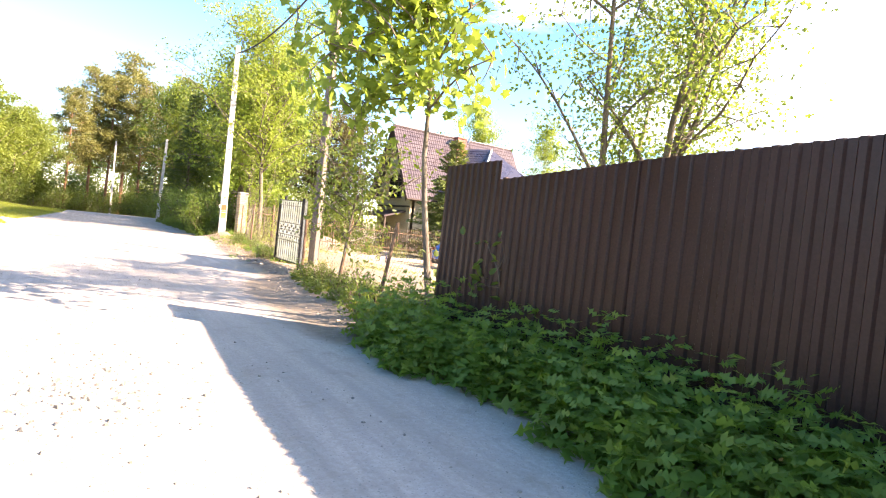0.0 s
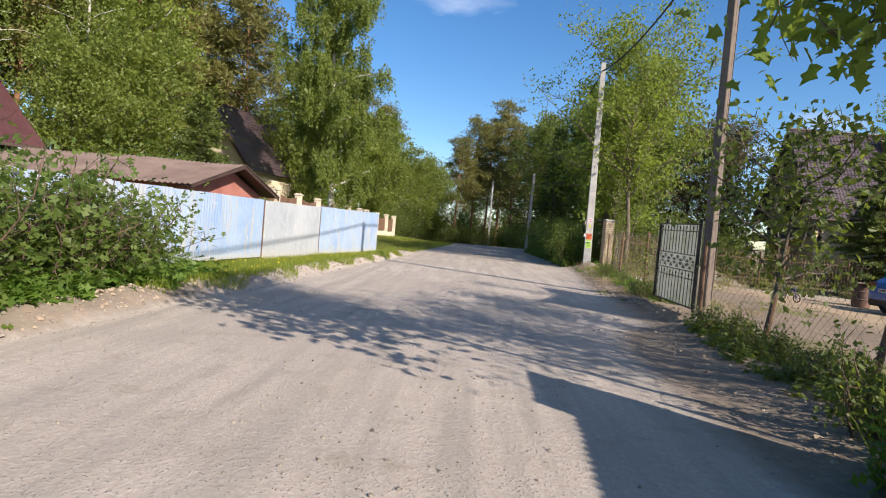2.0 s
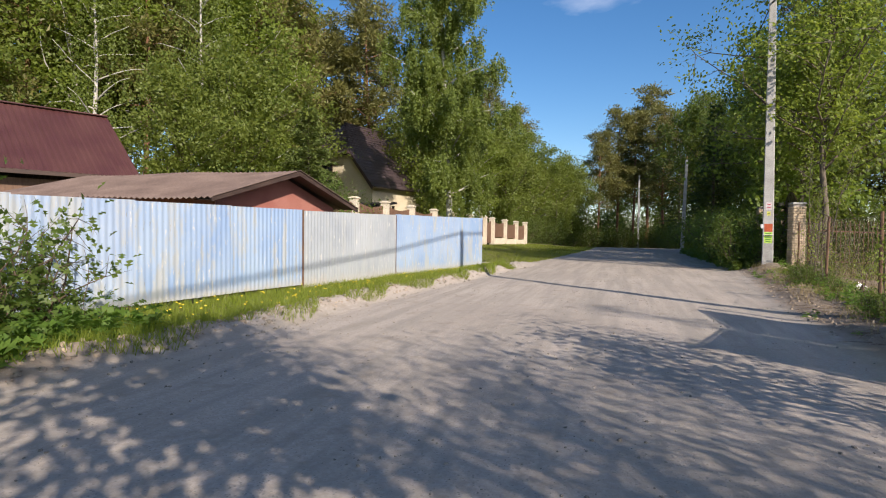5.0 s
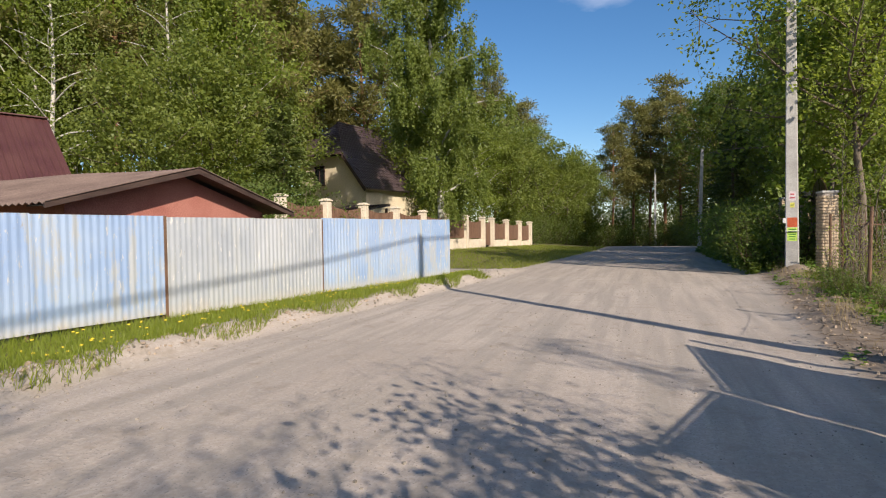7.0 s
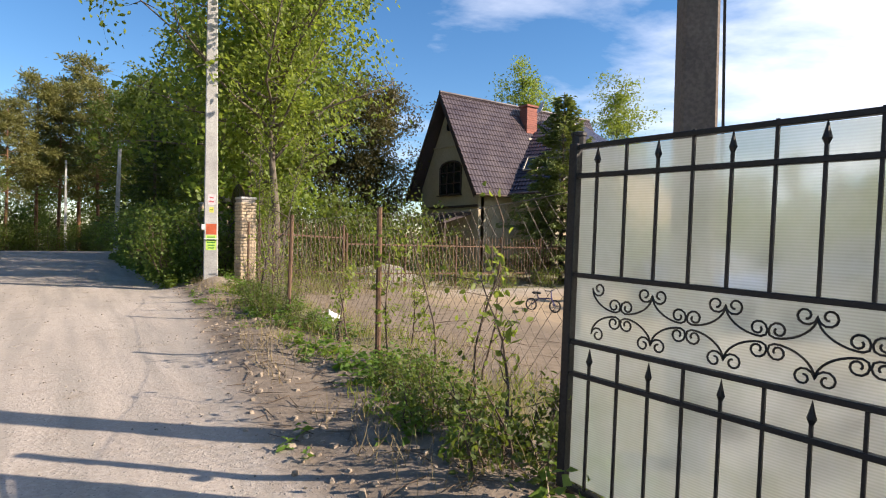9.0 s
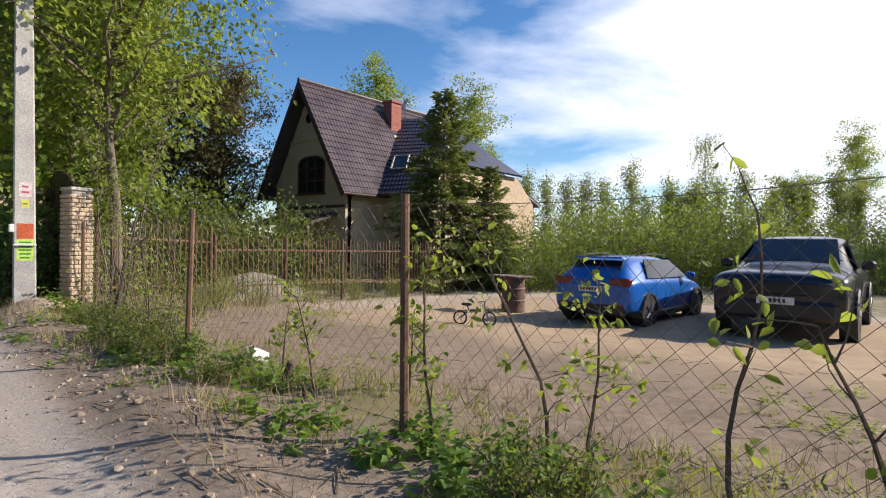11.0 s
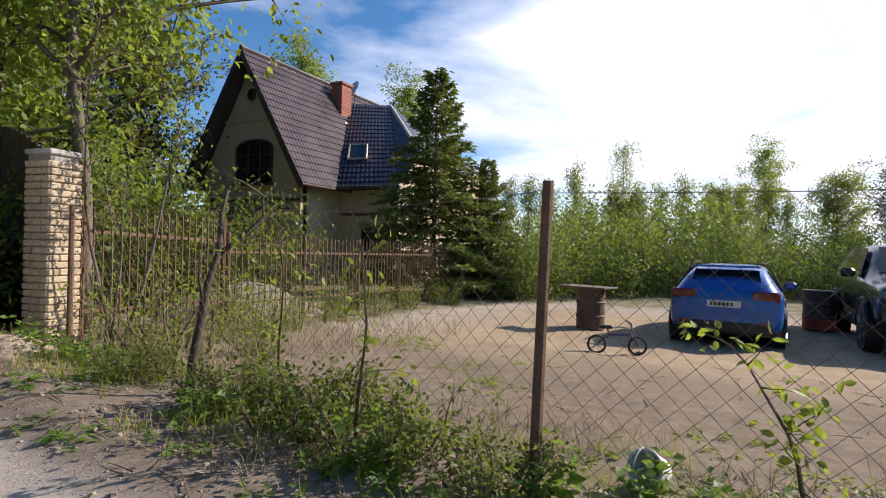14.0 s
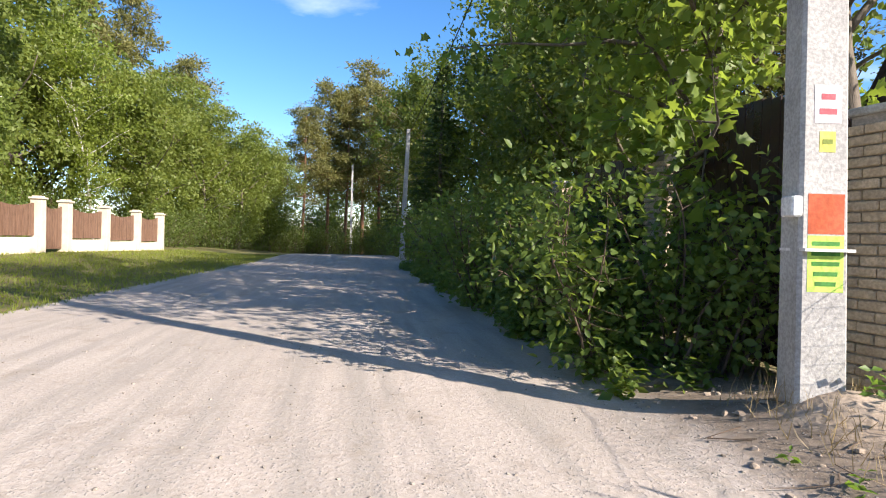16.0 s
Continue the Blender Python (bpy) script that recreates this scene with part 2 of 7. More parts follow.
def zinc_mat(name, blue_a, blue_b, sat):
    """Galvanised sheet with flaking pale blue paint in upright streaks."""
    m, n, l, p = base_mat(name)
    tc = n.new("ShaderNodeTexCoord")
    mp = n.new("ShaderNodeMapping"); mp.inputs["Scale"].default_value = (2.2, 2.2, 0.45)
    oi = n.new("ShaderNodeObjectInfo")
    far = n.new("ShaderNodeVectorMath"); far.operation = "MULTIPLY_ADD"
    far.inputs[0].default_value = (31, 17, 0)
    l.new(oi.outputs["Random"], far.inputs[1]); l.new(tc.outputs["Object"], far.inputs[2])
    l.new(far.outputs[0], mp.inputs[0])
    a = tex_noise(n, l, mp.outputs[0], 2.2, 7, 0.65)
    b = tex_noise(n, l, far.outputs[0], 0.9, 4)
    c = tex_noise(n, l, mp.outputs[0], 9, 6, 0.7)
    blue = mix_rgb(n, l, remap(n, l, b, 0.35, 0.65), blue_a, blue_b)
    col = mix_rgb(n, l, remap(n, l, a, 0.5, 0.6), blue, (0.4, 0.43, 0.45))
    col = mix_rgb(n, l, remap(n, l, c, 0.6, 0.66), col, (0.58, 0.58, 0.55))
    col = mix_rgb(n, l, remap(n, l, c, 0.36, 0.3), col, (0.3, 0.29, 0.27))
    sep = n.new("ShaderNodeSeparateXYZ"); l.new(tc.outputs["Object"], sep.inputs[0])
    mud = n.new("ShaderNodeMath"); mud.operation = "MULTIPLY_ADD"; mud.inputs[1].default_value = 0.55
    l.new(a, mud.inputs[0]); l.new(sep.outputs[2], mud.inputs[2])
    col = mix_rgb(n, l, remap(n, l, mud.outputs[0], 0.62, 0.38), col, (0.46, 0.43, 0.38))
    hsv = n.new("ShaderNodeHueSaturation")
    l.new(remap(n, l, oi.outputs["Random"], 0, 1, sat * 0.75, sat * 1.2), hsv.inputs["Saturation"]); l.new(col, hsv.inputs["Color"])
    l.new(hsv.outputs[0], p.inputs["Base Color"])
    p.inputs["Metallic"].default_value = 0.15
    p.inputs["Roughness"].default_value = 0.55
    bumped(n, l, p, c, 0.15, 0.01)
    return m


M["zinc"] = zinc_mat("weathered_blue_zinc", (0.25, 0.36, 0.56), (0.35, 0.45, 0.6), 1.0)
M["zinc_grey"] = zinc_mat("bare_grey_zinc", (0.32, 0.36, 0.41), (0.42, 0.46, 0.5), 0.8)


def ground_mat():
    """Packed sandy gravel where nothing grows, soil and turf elsewhere (by the attribute veg), dark soil and the near
    yard's painted shade by the attribute soil.
    """
    m, n, l, p = base_mat("sandy_ground")
    tc = n.new("ShaderNodeTexCoord")
    v = tc.outputs["Object"]
    at = n.new("ShaderNodeAttribute"); at.attribute_name = "veg"
    yd = n.new("ShaderNodeAttribute"); yd.attribute_name = "yard"
    mp = n.new("ShaderNodeMapping"); mp.inputs["Scale"].default_value = (2.6, 0.16, 1); mp.inputs["Rotation"].default_value = (0, 0, radians(-4))
    l.new(v, mp.inputs[0])
    track = tex_noise(n, l, mp.outputs[0], 1.6, 5, 0.6)
    big = tex_noise(n, l, v, 0.35, 4)
    mid = tex_noise(n, l, v, 2.5, 6, 0.65)
    fine = tex_noise(n, l, v, 24, 6, 0.7)
    grit = n.new("ShaderNodeTexVoronoi"); grit.inputs["Scale"].default_value = 42; l.new(v, grit.inputs["Vector"])
    sand = mix_rgb(n, l, remap(n, l, big, 0.35, 0.65), (0.42, 0.365, 0.315), (0.5, 0.44, 0.385))
    sand = mix_rgb(n, l, remap(n, l, track, 0.42, 0.62), sand, (0.36, 0.325, 0.285))
    sand = mix_rgb(n, l, remap(n, l, mid, 0.55, 0.75), sand, (0.31, 0.265, 0.215))
    warm = mix_rgb(n, l, remap(n, l, mid, 0.35, 0.7), (0.44, 0.335, 0.215), (0.32, 0.235, 0.145))
    sand = mix_rgb(n, l, yd.outputs["Fac"], sand, warm)
    so = n.new("ShaderNodeAttribute"); so.attribute_name = "soil"
    clod = tex_noise(n, l, v, 7.0, 7, 0.7)
    soil_e = n.new("ShaderNodeMath"); soil_e.operation = "MULTIPLY_ADD"; soil_e.inputs[1].default_value = 0.8
    l.new(clod, soil_e.inputs[0]); l.new(so.outputs["Fac"], soil_e.inputs[2])
    # dark earth tone; in the near yard its darkness also stands in for shade
    earth = mix_rgb(n, l, remap(n, l, clod, 0.35, 0.65), (0.11, 0.084, 0.06), (0.25, 0.195, 0.145))
    sand = mix_rgb(n, l, remap(n, l, soil_e.outputs[0], 0.62, 1.05, 0, 0.9), sand, earth)
    peb = remap(n, l, grit.outputs["Distance"], 0.34, 0.16)
    rare = remap(n, l, fine, 0.47, 0.55)
    pm = n.new("ShaderNodeMath"); pm.operation = "MULTIPLY"; l.new(peb, pm.inputs[0]); l.new(rare, pm.inputs[1])
    sand = mix_rgb(n, l, pm.outputs[0], sand, (0.27, 0.25, 0.225))
    sand = mix_rgb(n, l, remap(n, l, fine, 0.62, 0.4, 0, 0.35), sand, (0.26, 0.215, 0.165))
    turf = mix_rgb(n, l, remap(n, l, mid, 0.35, 0.65), (0.10, 0.12, 0.03), (0.19, 0.15, 0.075))
    edge = n.new("ShaderNodeMath"); edge.operation = "MULTIPLY_ADD"; edge.inputs[1].default_value = 0.9
    l.new(mid, edge.inputs[0]); l.new(at.outputs["Fac"], edge.inputs[2])
    col = mix_rgb(n, l, remap(n, l, edge.outputs[0], 0.8, 1.1), sand, turf)
    l.new(col, p.inputs["Base Color"])
    p.inputs["Roughness"].default_value = 0.95
    p.inputs["Specular IOR Level"].default_value = 0.15
    hsum = n.new("ShaderNodeMath"); hsum.operation = "ADD"
    l.new(fine, hsum.inputs[0]); l.new(pm.outputs[0], hsum.inputs[1])
    h2 = n.new("ShaderNodeMath"); h2.operation = "MULTIPLY_ADD"; h2.inputs[1].default_value = 0.8
    l.new(mid, h2.inputs[0]); l.new(hsum.outputs[0], h2.inputs[2])
    bumped(n, l, p, h2.outputs[0], 0.45, 0.025)
    return m


M["ground"] = ground_mat()


# ---- building helpers ----
def mesh_from(name, verts, faces, material=None, smooth=False):
    me = bpy.data.meshes.new(name)
    me.from_pydata([tuple(v) for v in verts], [], [tuple(f) for f in faces])
    if material:
        me.materials.append(material)
    if smooth:
        me.polygons.foreach_set("use_smooth", [True] * len(me.polygons))
    me.update()
    return me


class Shape:
    """Gathers the corners and faces of one part."""

    def __init__(self):
        self.v, self.f = [], []

    def add(self, verts, faces):
        k = len(self.v)
        self.v += [Vector(x) for x in verts]
        self.f += [tuple(i + k for i in f) for f in faces]
        return self

    def box(self, c, s, m=None, ch=0.0):
        """A box of size s at c, its upright edges and rims chamfered by ch."""
        hx, hy, hz = s[0] / 2, s[1] / 2, s[2] / 2
        if ch <= 0:
            pts = [(x, y, z) for z in (-hz, hz) for x, y in ((-hx, -hy), (hx, -hy), (hx, hy), (-hx, hy))]
            fs = [(3, 2, 1, 0), (4, 5, 6, 7)] + [(i, (i + 1) % 4, 4 + (i + 1) % 4, 4 + i) for i in range(4)]
        else:
            def ring(z, d):
                return [(-hx + d + ch, -hy + d, z), (hx - d - ch, -hy + d, z), (hx - d, -hy + d + ch, z), (hx - d, hy - d - ch, z),
                        (hx - d - ch, hy - d, z), (-hx + d + ch, hy - d, z), (-hx + d, hy - d - ch, z), (-hx + d, -hy + d + ch, z)]
            pts = ring(-hz, ch * 0.7) + ring(-hz + ch, 0) + ring(hz - ch, 0) + ring(hz, ch * 0.7)
            fs = [tuple(range(7, -1, -1)), tuple(range(24, 32))]
            for r in range(3):
                fs += [(r * 8 + i, r * 8 + (i + 1) % 8, r * 8 + 8 + (i + 1) % 8, r * 8 + 8 + i) for i in range(8)]
        t = Matrix.Translation(c) if m is None else m @ Matrix.Translation(c)
        return self.add([t @ Vector(p) for p in pts], fs)

    def tube(self, pts, radii, sides=6, caps=True):
        """A tube along points."""
        pts = [Vector(p) for p in pts]
        if not hasattr(radii, "__len__"):
            radii = [radii] * len(pts)
        k = len(self.v)
        ref = None
        for i, p in enumerate(pts):
            d = (pts[min(i + 1, len(pts) - 1)] - pts[max(i - 1, 0)])
            d = d.normalized() if d.length > 1e-9 else Vector((0, 0, 1))
            if ref is None:
                ref = d.orthogonal().normalized()
            ref = (ref - d * ref.dot(d))
            ref = ref.normalized() if ref.length > 1e-6 else d.orthogonal().normalized()
            o = d.cross(ref)
            for s in range(sides):
                a = 2 * math.pi * s / sides
                self.v.append(p + (ref * math.cos(a) + o * math.sin(a)) * radii[i])
        for i in range(len(pts) - 1):
            for s in range(sides):
                a, b = k + i * sides + s, k + i * sides + (s + 1) % sides
                self.f.append((a, b, b + sides, a + sides))
        if caps:
            self.f.append(tuple(k + s for s in range(sides - 1, -1, -1)))
            self.f.append(tuple(k + (len(pts) - 1) * sides + s for s in range(sides)))
        return self

    def lathe(self, prof, c=(0, 0, 0), sides=20, axis="z"):
        """Rings of (radius, height) round an axis through c."""
        k = len(self.v)
        for r, h in prof:
            for s in range(sides):
                a = 2 * math.pi * s / sides
                q = {"z": (r * math.cos(a), r * math.sin(a), h), "x": (h, r * math.cos(a), r * math.sin(a)), "y": (r * math.sin(a), h, r * math.cos(a))}[axis]
                self.v.append(Vector(q) + Vector(c))
        for i in range(len(prof) - 1):
            for s in range(sides):
                a, b = k + i * sides + s, k + i * sides + (s + 1) % sides
                self.f.append((a, b, b + sides, a + sides))
        self.f.append(tuple(k + s for s in range(sides - 1, -1, -1)))
        self.f.append(tuple(k + (len(prof) - 1) * sides + s for s in range(sides)))
        return self

    def plate(self, corners, thick, n=None):
        """A flat plate on the given corners, thickened against its normal."""
        c = [Vector(p) for p in corners]
        nn = (c[1] - c[0]).cross(c[2] - c[0]).normalized() if n is None else Vector(n)
        k = len(c)
        fs = [tuple(range(k)), tuple(range(2 * k - 1, k - 1, -1))] + [(i, k + i, k + (i + 1) % k, (i + 1) % k) for i in range(k)]
        return self.add(c + [p - nn * thick for p in c], fs)


def thing(name, label, category, at=None, group=""):
    ob = new(name)
    ob.empty_display_size = 0.2
    ob.matrix_basis = at if at is not None else Matrix()
    return tagged(ob, label, category, group)


def part(name, shape, material, parent, label="", smooth=False, m=None):
    """Links a shape (or a mesh) as one mesh object under a thing or a part."""
    me = shape if isinstance(shape, bpy.types.Mesh) else mesh_from(name, shape.v, shape.f, material, smooth)
    ob = new(name, me)
    ob.parent = parent
    if m is not None:
        ob.matrix_basis = m
    if label:
        ob["label"] = label
    return ob


def solo(name, shape, material, label, category="", group="", kind="", smooth=False):
    me = shape if isinstance(shape, bpy.types.Mesh) else mesh_from(name, shape.v, shape.f, material, smooth)
    return tagged(new(name, me), label, category, group, kind)


# ---- the ground ----
def lerp_pts(pts, y):
    xs, ys = [p[1] for p in pts], [p[0] for p in pts]
    return np.interp(y, ys, xs)


ROAD_L = [(-60, -3.6), (5, -3.5), (10, -3.35), (14, -3.0), (18, -2.9), (24, -2.4), (28, -2.1), (34, -1.6), (50, -0.7), (70, -0.4), (85, 0.5), (110, 8), (400, 60)]
ROAD_R = [(-60, 2.6), (6, 2.7), (10, 2.8), (13, 3.4), (18, 3.5), (21, 3.85), (26, 4.5), (30, 4.7), (50, 4.8), (70, 4.9), (85, 6.0), (110, 14), (400, 70)]
METAL = [(6, -6.3), (10, -5.85), (13.5, -5.3), (17.4, -4.75), (20.9, -4.25), (25.9, -3.25)]


def wave(x, y, s, seed):
    """A cheap smooth random surface, from -1 to 1."""
    r = np.random.RandomState(seed)
    out = 0
    for k in range(6):
        a, b, c = r.uniform(-1, 1, 3)
        out = out + np.sin((a * x + b * y) * s * (1 + 0.4 * k) * 2.2 + c * 9) / (1 + 0.35 * k)
    return out / 3.2


def ground_z(x, y):
    x, y = np.asarray(x, float), np.asarray(y, float)
    l, r = lerp_pts(ROAD_L, y), lerp_pts(ROAD_R, y)
    left, right = np.clip(l - x, 0, None), np.clip(x - r, 0, None)
    z = 0.012 * wave(x, y, 1.3, 3) + 0.006 * wave(x, y, 4.5, 4)
    # berm and turf on one side, rising to the gardens
    berm = np.where(y < 28, 1, np.clip((31 - y) / 3, 0, 1))
    z += berm * (0.13 * np.exp(-((left - 0.3) / 0.25) ** 2) * (left > 0) * (1 + 0.6 * wave(x, y, 3.0, 5)) + 0.07 * np.clip(left / 0.5, 0, 1))
    z += 0.3 * np.clip((left - 3) / 4, 0, 1) + 0.35 * np.clip((left - 8) / 8, 0, 1)
    # verge, then the yard falling away
    z += 0.07 * np.clip(right / 0.6, 0, 1) * (1 + 0.8 * wave(x, y, 2.2, 6)) * np.clip((60 - y) / 10, 0, 1)
    z -= 0.34 * np.clip((right - 1.2) / 8, 0, 1)
    z += 0.2 * np.exp(-(((x - 5.6) / 0.75) ** 2 + ((y - 27.95) / 0.8) ** 2))
    z += np.clip((np.hypot(x, y - 30) - 150) / 400, 0, 1) * 6
    # the road dips beyond its crest
    z -= 1.6 * np.clip((y - 56) / 45, 0, 1) ** 1.5 * np.clip((200 - y) / 60, 0, 1)
    return z


def gz(x, y):
    return float(ground_z(x, y))


def axis_steps(stops):
    out = [stops[0][0]]
    for (a, _), (b, step) in zip(stops, stops[1:]):
        k = max(1, int(round((b - a) / step)))
        out += [a + (b - a) * (i + 1) / k for i in range(k)]
    return np.array(out)


def build_ground():
    xs = axis_steps([(-900, 0), (-120, 80), (-40, 8), (-9, 1.2), (-4.5, 0.35), (6.5, 0.14), (12, 0.35), (30, 1.2), (60, 6), (900, 80)])
    ys = axis_steps([(-900, 0), (-60, 80), (-6, 4), (0, 0.6), (31, 0.14), (60, 0.6), (130, 4), (900, 80)])
    X, Y = np.meshgrid(xs, ys)
    Z = ground_z(X, Y)
    nx, ny = len(xs), len(ys)
    verts = np.stack([X.ravel(), Y.ravel(), Z.ravel()], 1)
    i = np.arange(nx * ny).reshape(ny, nx)
    faces = np.stack([i[:-1, :-1].ravel(), i[:-1, 1:].ravel(), i[1:, 1:].ravel(), i[1:, :-1].ravel()], 1)
    me = bpy.data.meshes.new("ground")
    me.from_pydata(verts, [], faces.tolist())
    x, y = verts[:, 0], verts[:, 1]
    l, r = lerp_pts(ROAD_L, y), lerp_pts(ROAD_R, y)
    left, right = l - x, x - r
    veg = np.clip((left - 0.45) / 0.3, 0, 1) + np.clip((right - 0.7) / 1.2, 0, 1) * 0.55
    # the sandy yard behind the wire fence, and its drive
    yard = np.clip((x - 6.0) / 0.8, 0, 1) * np.clip((20 - x) / 3, 0, 1) * np.clip((y - 9) / 3, 0, 1) * np.clip((28.5 - y) / 3, 0, 1)
    drive = np.clip((right + 0.2) / 0.6, 0, 1) * np.clip((y - 12.2) / 0.8, 0, 1) * np.clip((15.6 - y) / 0.6, 0, 1) * (x < 22)
    yard = np.maximum(yard, drive)
    veg = np.clip(veg - yard * 0.8, 0, 1)
    side = (left > 0.3) & (y > 26.5) & (y < 30.3) & (left < 5)
    veg = np.where(side, 0.1, veg)
    # dark trodden soil between the road and the fences; just inside the yard also painted shade
    wide = np.clip((y - 5.5) / 1.0, 0, 1) * np.clip((12.6 - y) / 1.0, 0, 1)
    soil = np.clip((right + 0.1 + 0.6 * wide) / 0.7, 0, 1) * np.clip((y - 3) / 3, 0, 1) * np.clip((31 - y) / 2, 0, 1) * np.clip((12.5 - x) / 5.5, 0, 1)
    soil = np.maximum(soil, 0.62 * np.clip((left + 0.15) / 0.25, 0, 1) * np.clip((1.0 - left) / 0.3, 0, 1) * np.clip((15 - y) / 4, 0, 1))
    for name, val in (("veg", veg), ("yard", yard), ("soil", soil)):
        a = me.attributes.new(name, "FLOAT", "POINT")
        a.data.foreach_set("value", val.astype(np.float32))
    me.materials.append(M["ground"])
    me.polygons.foreach_set("use_smooth", [True] * len(me.polygons))
    tagged(new("ground", me), "sandy gravel road with grassy verges and trodden yard", "ground", kind="structure")


build_ground()


# ---- plants ----
LEAF_SHAPES = {
    "ovate": (np.array([(0, 0, 0), (0.22, 0.36, 0.07), (0.58, 0.4, 0.06), (1, 0, -0.1), (0.58, -0.4, 0.06), (0.22, -0.36, 0.07)]), [(0, 3, 2, 1), (0, 5, 4, 3)]),
    "chip": (np.array([(0, -0.15, 0), (0.75, 0.5, 0.08), (1, -0.4, -0.04)]), [(0, 2, 1)]),
    "oval": (np.array([(0, 0, 0), (0.45, 0.5, 0.1), (1, 0, -0.05), (0.45, -0.5, 0.1)]), [(0, 2, 1), (0, 3, 2)]),
    "blade": (np.array([(0, 0.5, 0), (0, -0.5, 0), (0.6, 0.3, 0.05), (0.6, -0.3, 0.05), (1, 0, -0.12)]), [(0, 1, 3, 2), (2, 3, 4)]),
    "maple": (np.array([(0, 0, 0), (0.05, 0.42, 0.06), (0.32, 0.3, 0.03), (0.5, 0.56, 0.06), (0.66, 0.22, 0.02), (1, 0, -0.12),
                        (0.66, -0.22, 0.02), (0.5, -0.56, 0.06), (0.32, -0.3, 0.03), (0.05, -0.42, 0.06), (0.42, 0, -0.04)]),
              [(0, 10, 2, 1), (10, 4, 3, 2), (10, 5, 4), (10, 6, 5), (10, 8, 7, 6), (0, 9, 8, 10)]),
    "pinnate": (np.array([(0, 0, 0), (0.2, 0.4, 0.05), (0.42, 0.06, 0), (0.5, 0.5, 0.03), (0.7, 0.06, 0), (1, 0, -0.1),
                          (0.7, -0.06, 0), (0.5, -0.5, 0.03), (0.42, -0.06, 0), (0.2, -0.4, 0.05)]),
                [(0, 2, 1), (2, 4, 3), (2, 8, 6, 4), (4, 6, 5), (8, 7, 6), (0, 9, 8), (0, 8, 2)]),
}


def leaf_mesh(name, P, D, L, W, material, rng, shape="oval", up=0.6):
    """Leaves at P pointing along D, L long and W wide, facing up more or less."""
    P, D = np.asarray(P, float), np.asarray(D, float)
    k = len(P)
    D = D / np.maximum(np.linalg.norm(D, axis=1, keepdims=True), 1e-6)
    N = rng.normal(0, 1, (k, 3)) + np.array([0, 0, up * 2])
    N -= D * (N * D).sum(1, keepdims=True)
    N /= np.maximum(np.linalg.norm(N, axis=1, keepdims=True), 1e-6)
    S = np.cross(N, D)
    L = np.broadcast_to(np.asarray(L, float), (k,)) * rng.uniform(0.7, 1.25, k)
    W = np.broadcast_to(np.asarray(W, float), (k,)) * rng.uniform(0.7, 1.25, k)
    T, F = LEAF_SHAPES[shape]
    V = (P[:, None, :] + D[:, None, :] * (T[None, :, 0:1] * L[:, None, None]) + S[:, None, :] * (T[None, :, 1:2] * W[:, None, None])
         + N[:, None, :] * (T[None, :, 2:3] * L[:, None, None])).reshape(-1, 3)
    nt = len(T)
    loops = np.concatenate([np.array(f) for f in F])
    sizes = np.array([len(f) for f in F])
    all_loops = (np.arange(k)[:, None] * nt + loops[None, :]).ravel()
    all_sizes = np.tile(sizes, k)
    starts = np.concatenate([[0], np.cumsum(all_sizes)[:-1]])
    me = bpy.data.meshes.new(name)
    me.vertices.add(len(V)); me.vertices.foreach_set("co", V.astype(np.float32).ravel())
    me.loops.add(len(all_loops)); me.loops.foreach_set("vertex_index", all_loops.astype(np.int32))
    me.polygons.add(len(all_sizes)); me.polygons.foreach_set("loop_start", starts.astype(np.int32))
    me.update(calc_edges=True)
    me.materials.append(material)
    return me


def unit(v):
    return v / max(np.linalg.norm(v), 1e-9)


def wander(p, d, length, steps, bend, rng, lift=0.0):
    """Points of a crooked branch."""
    pts, d = [np.array(p, float)], unit(np.array(d, float))
    for _ in range(steps):
        d = unit(d + rng.normal(0, bend, 3) + np.array([0, 0, lift]))
        pts.append(pts[-1] + d * length / steps)
    return pts


def tree_parts(trunk_shape, leaf_me, bark, name, label, category, group=""):
    t = thing(name, label, category, group=group)
    part("trunk", trunk_shape, bark, t, smooth=True)
    part("crown", leaf_me, None, t)
    return t


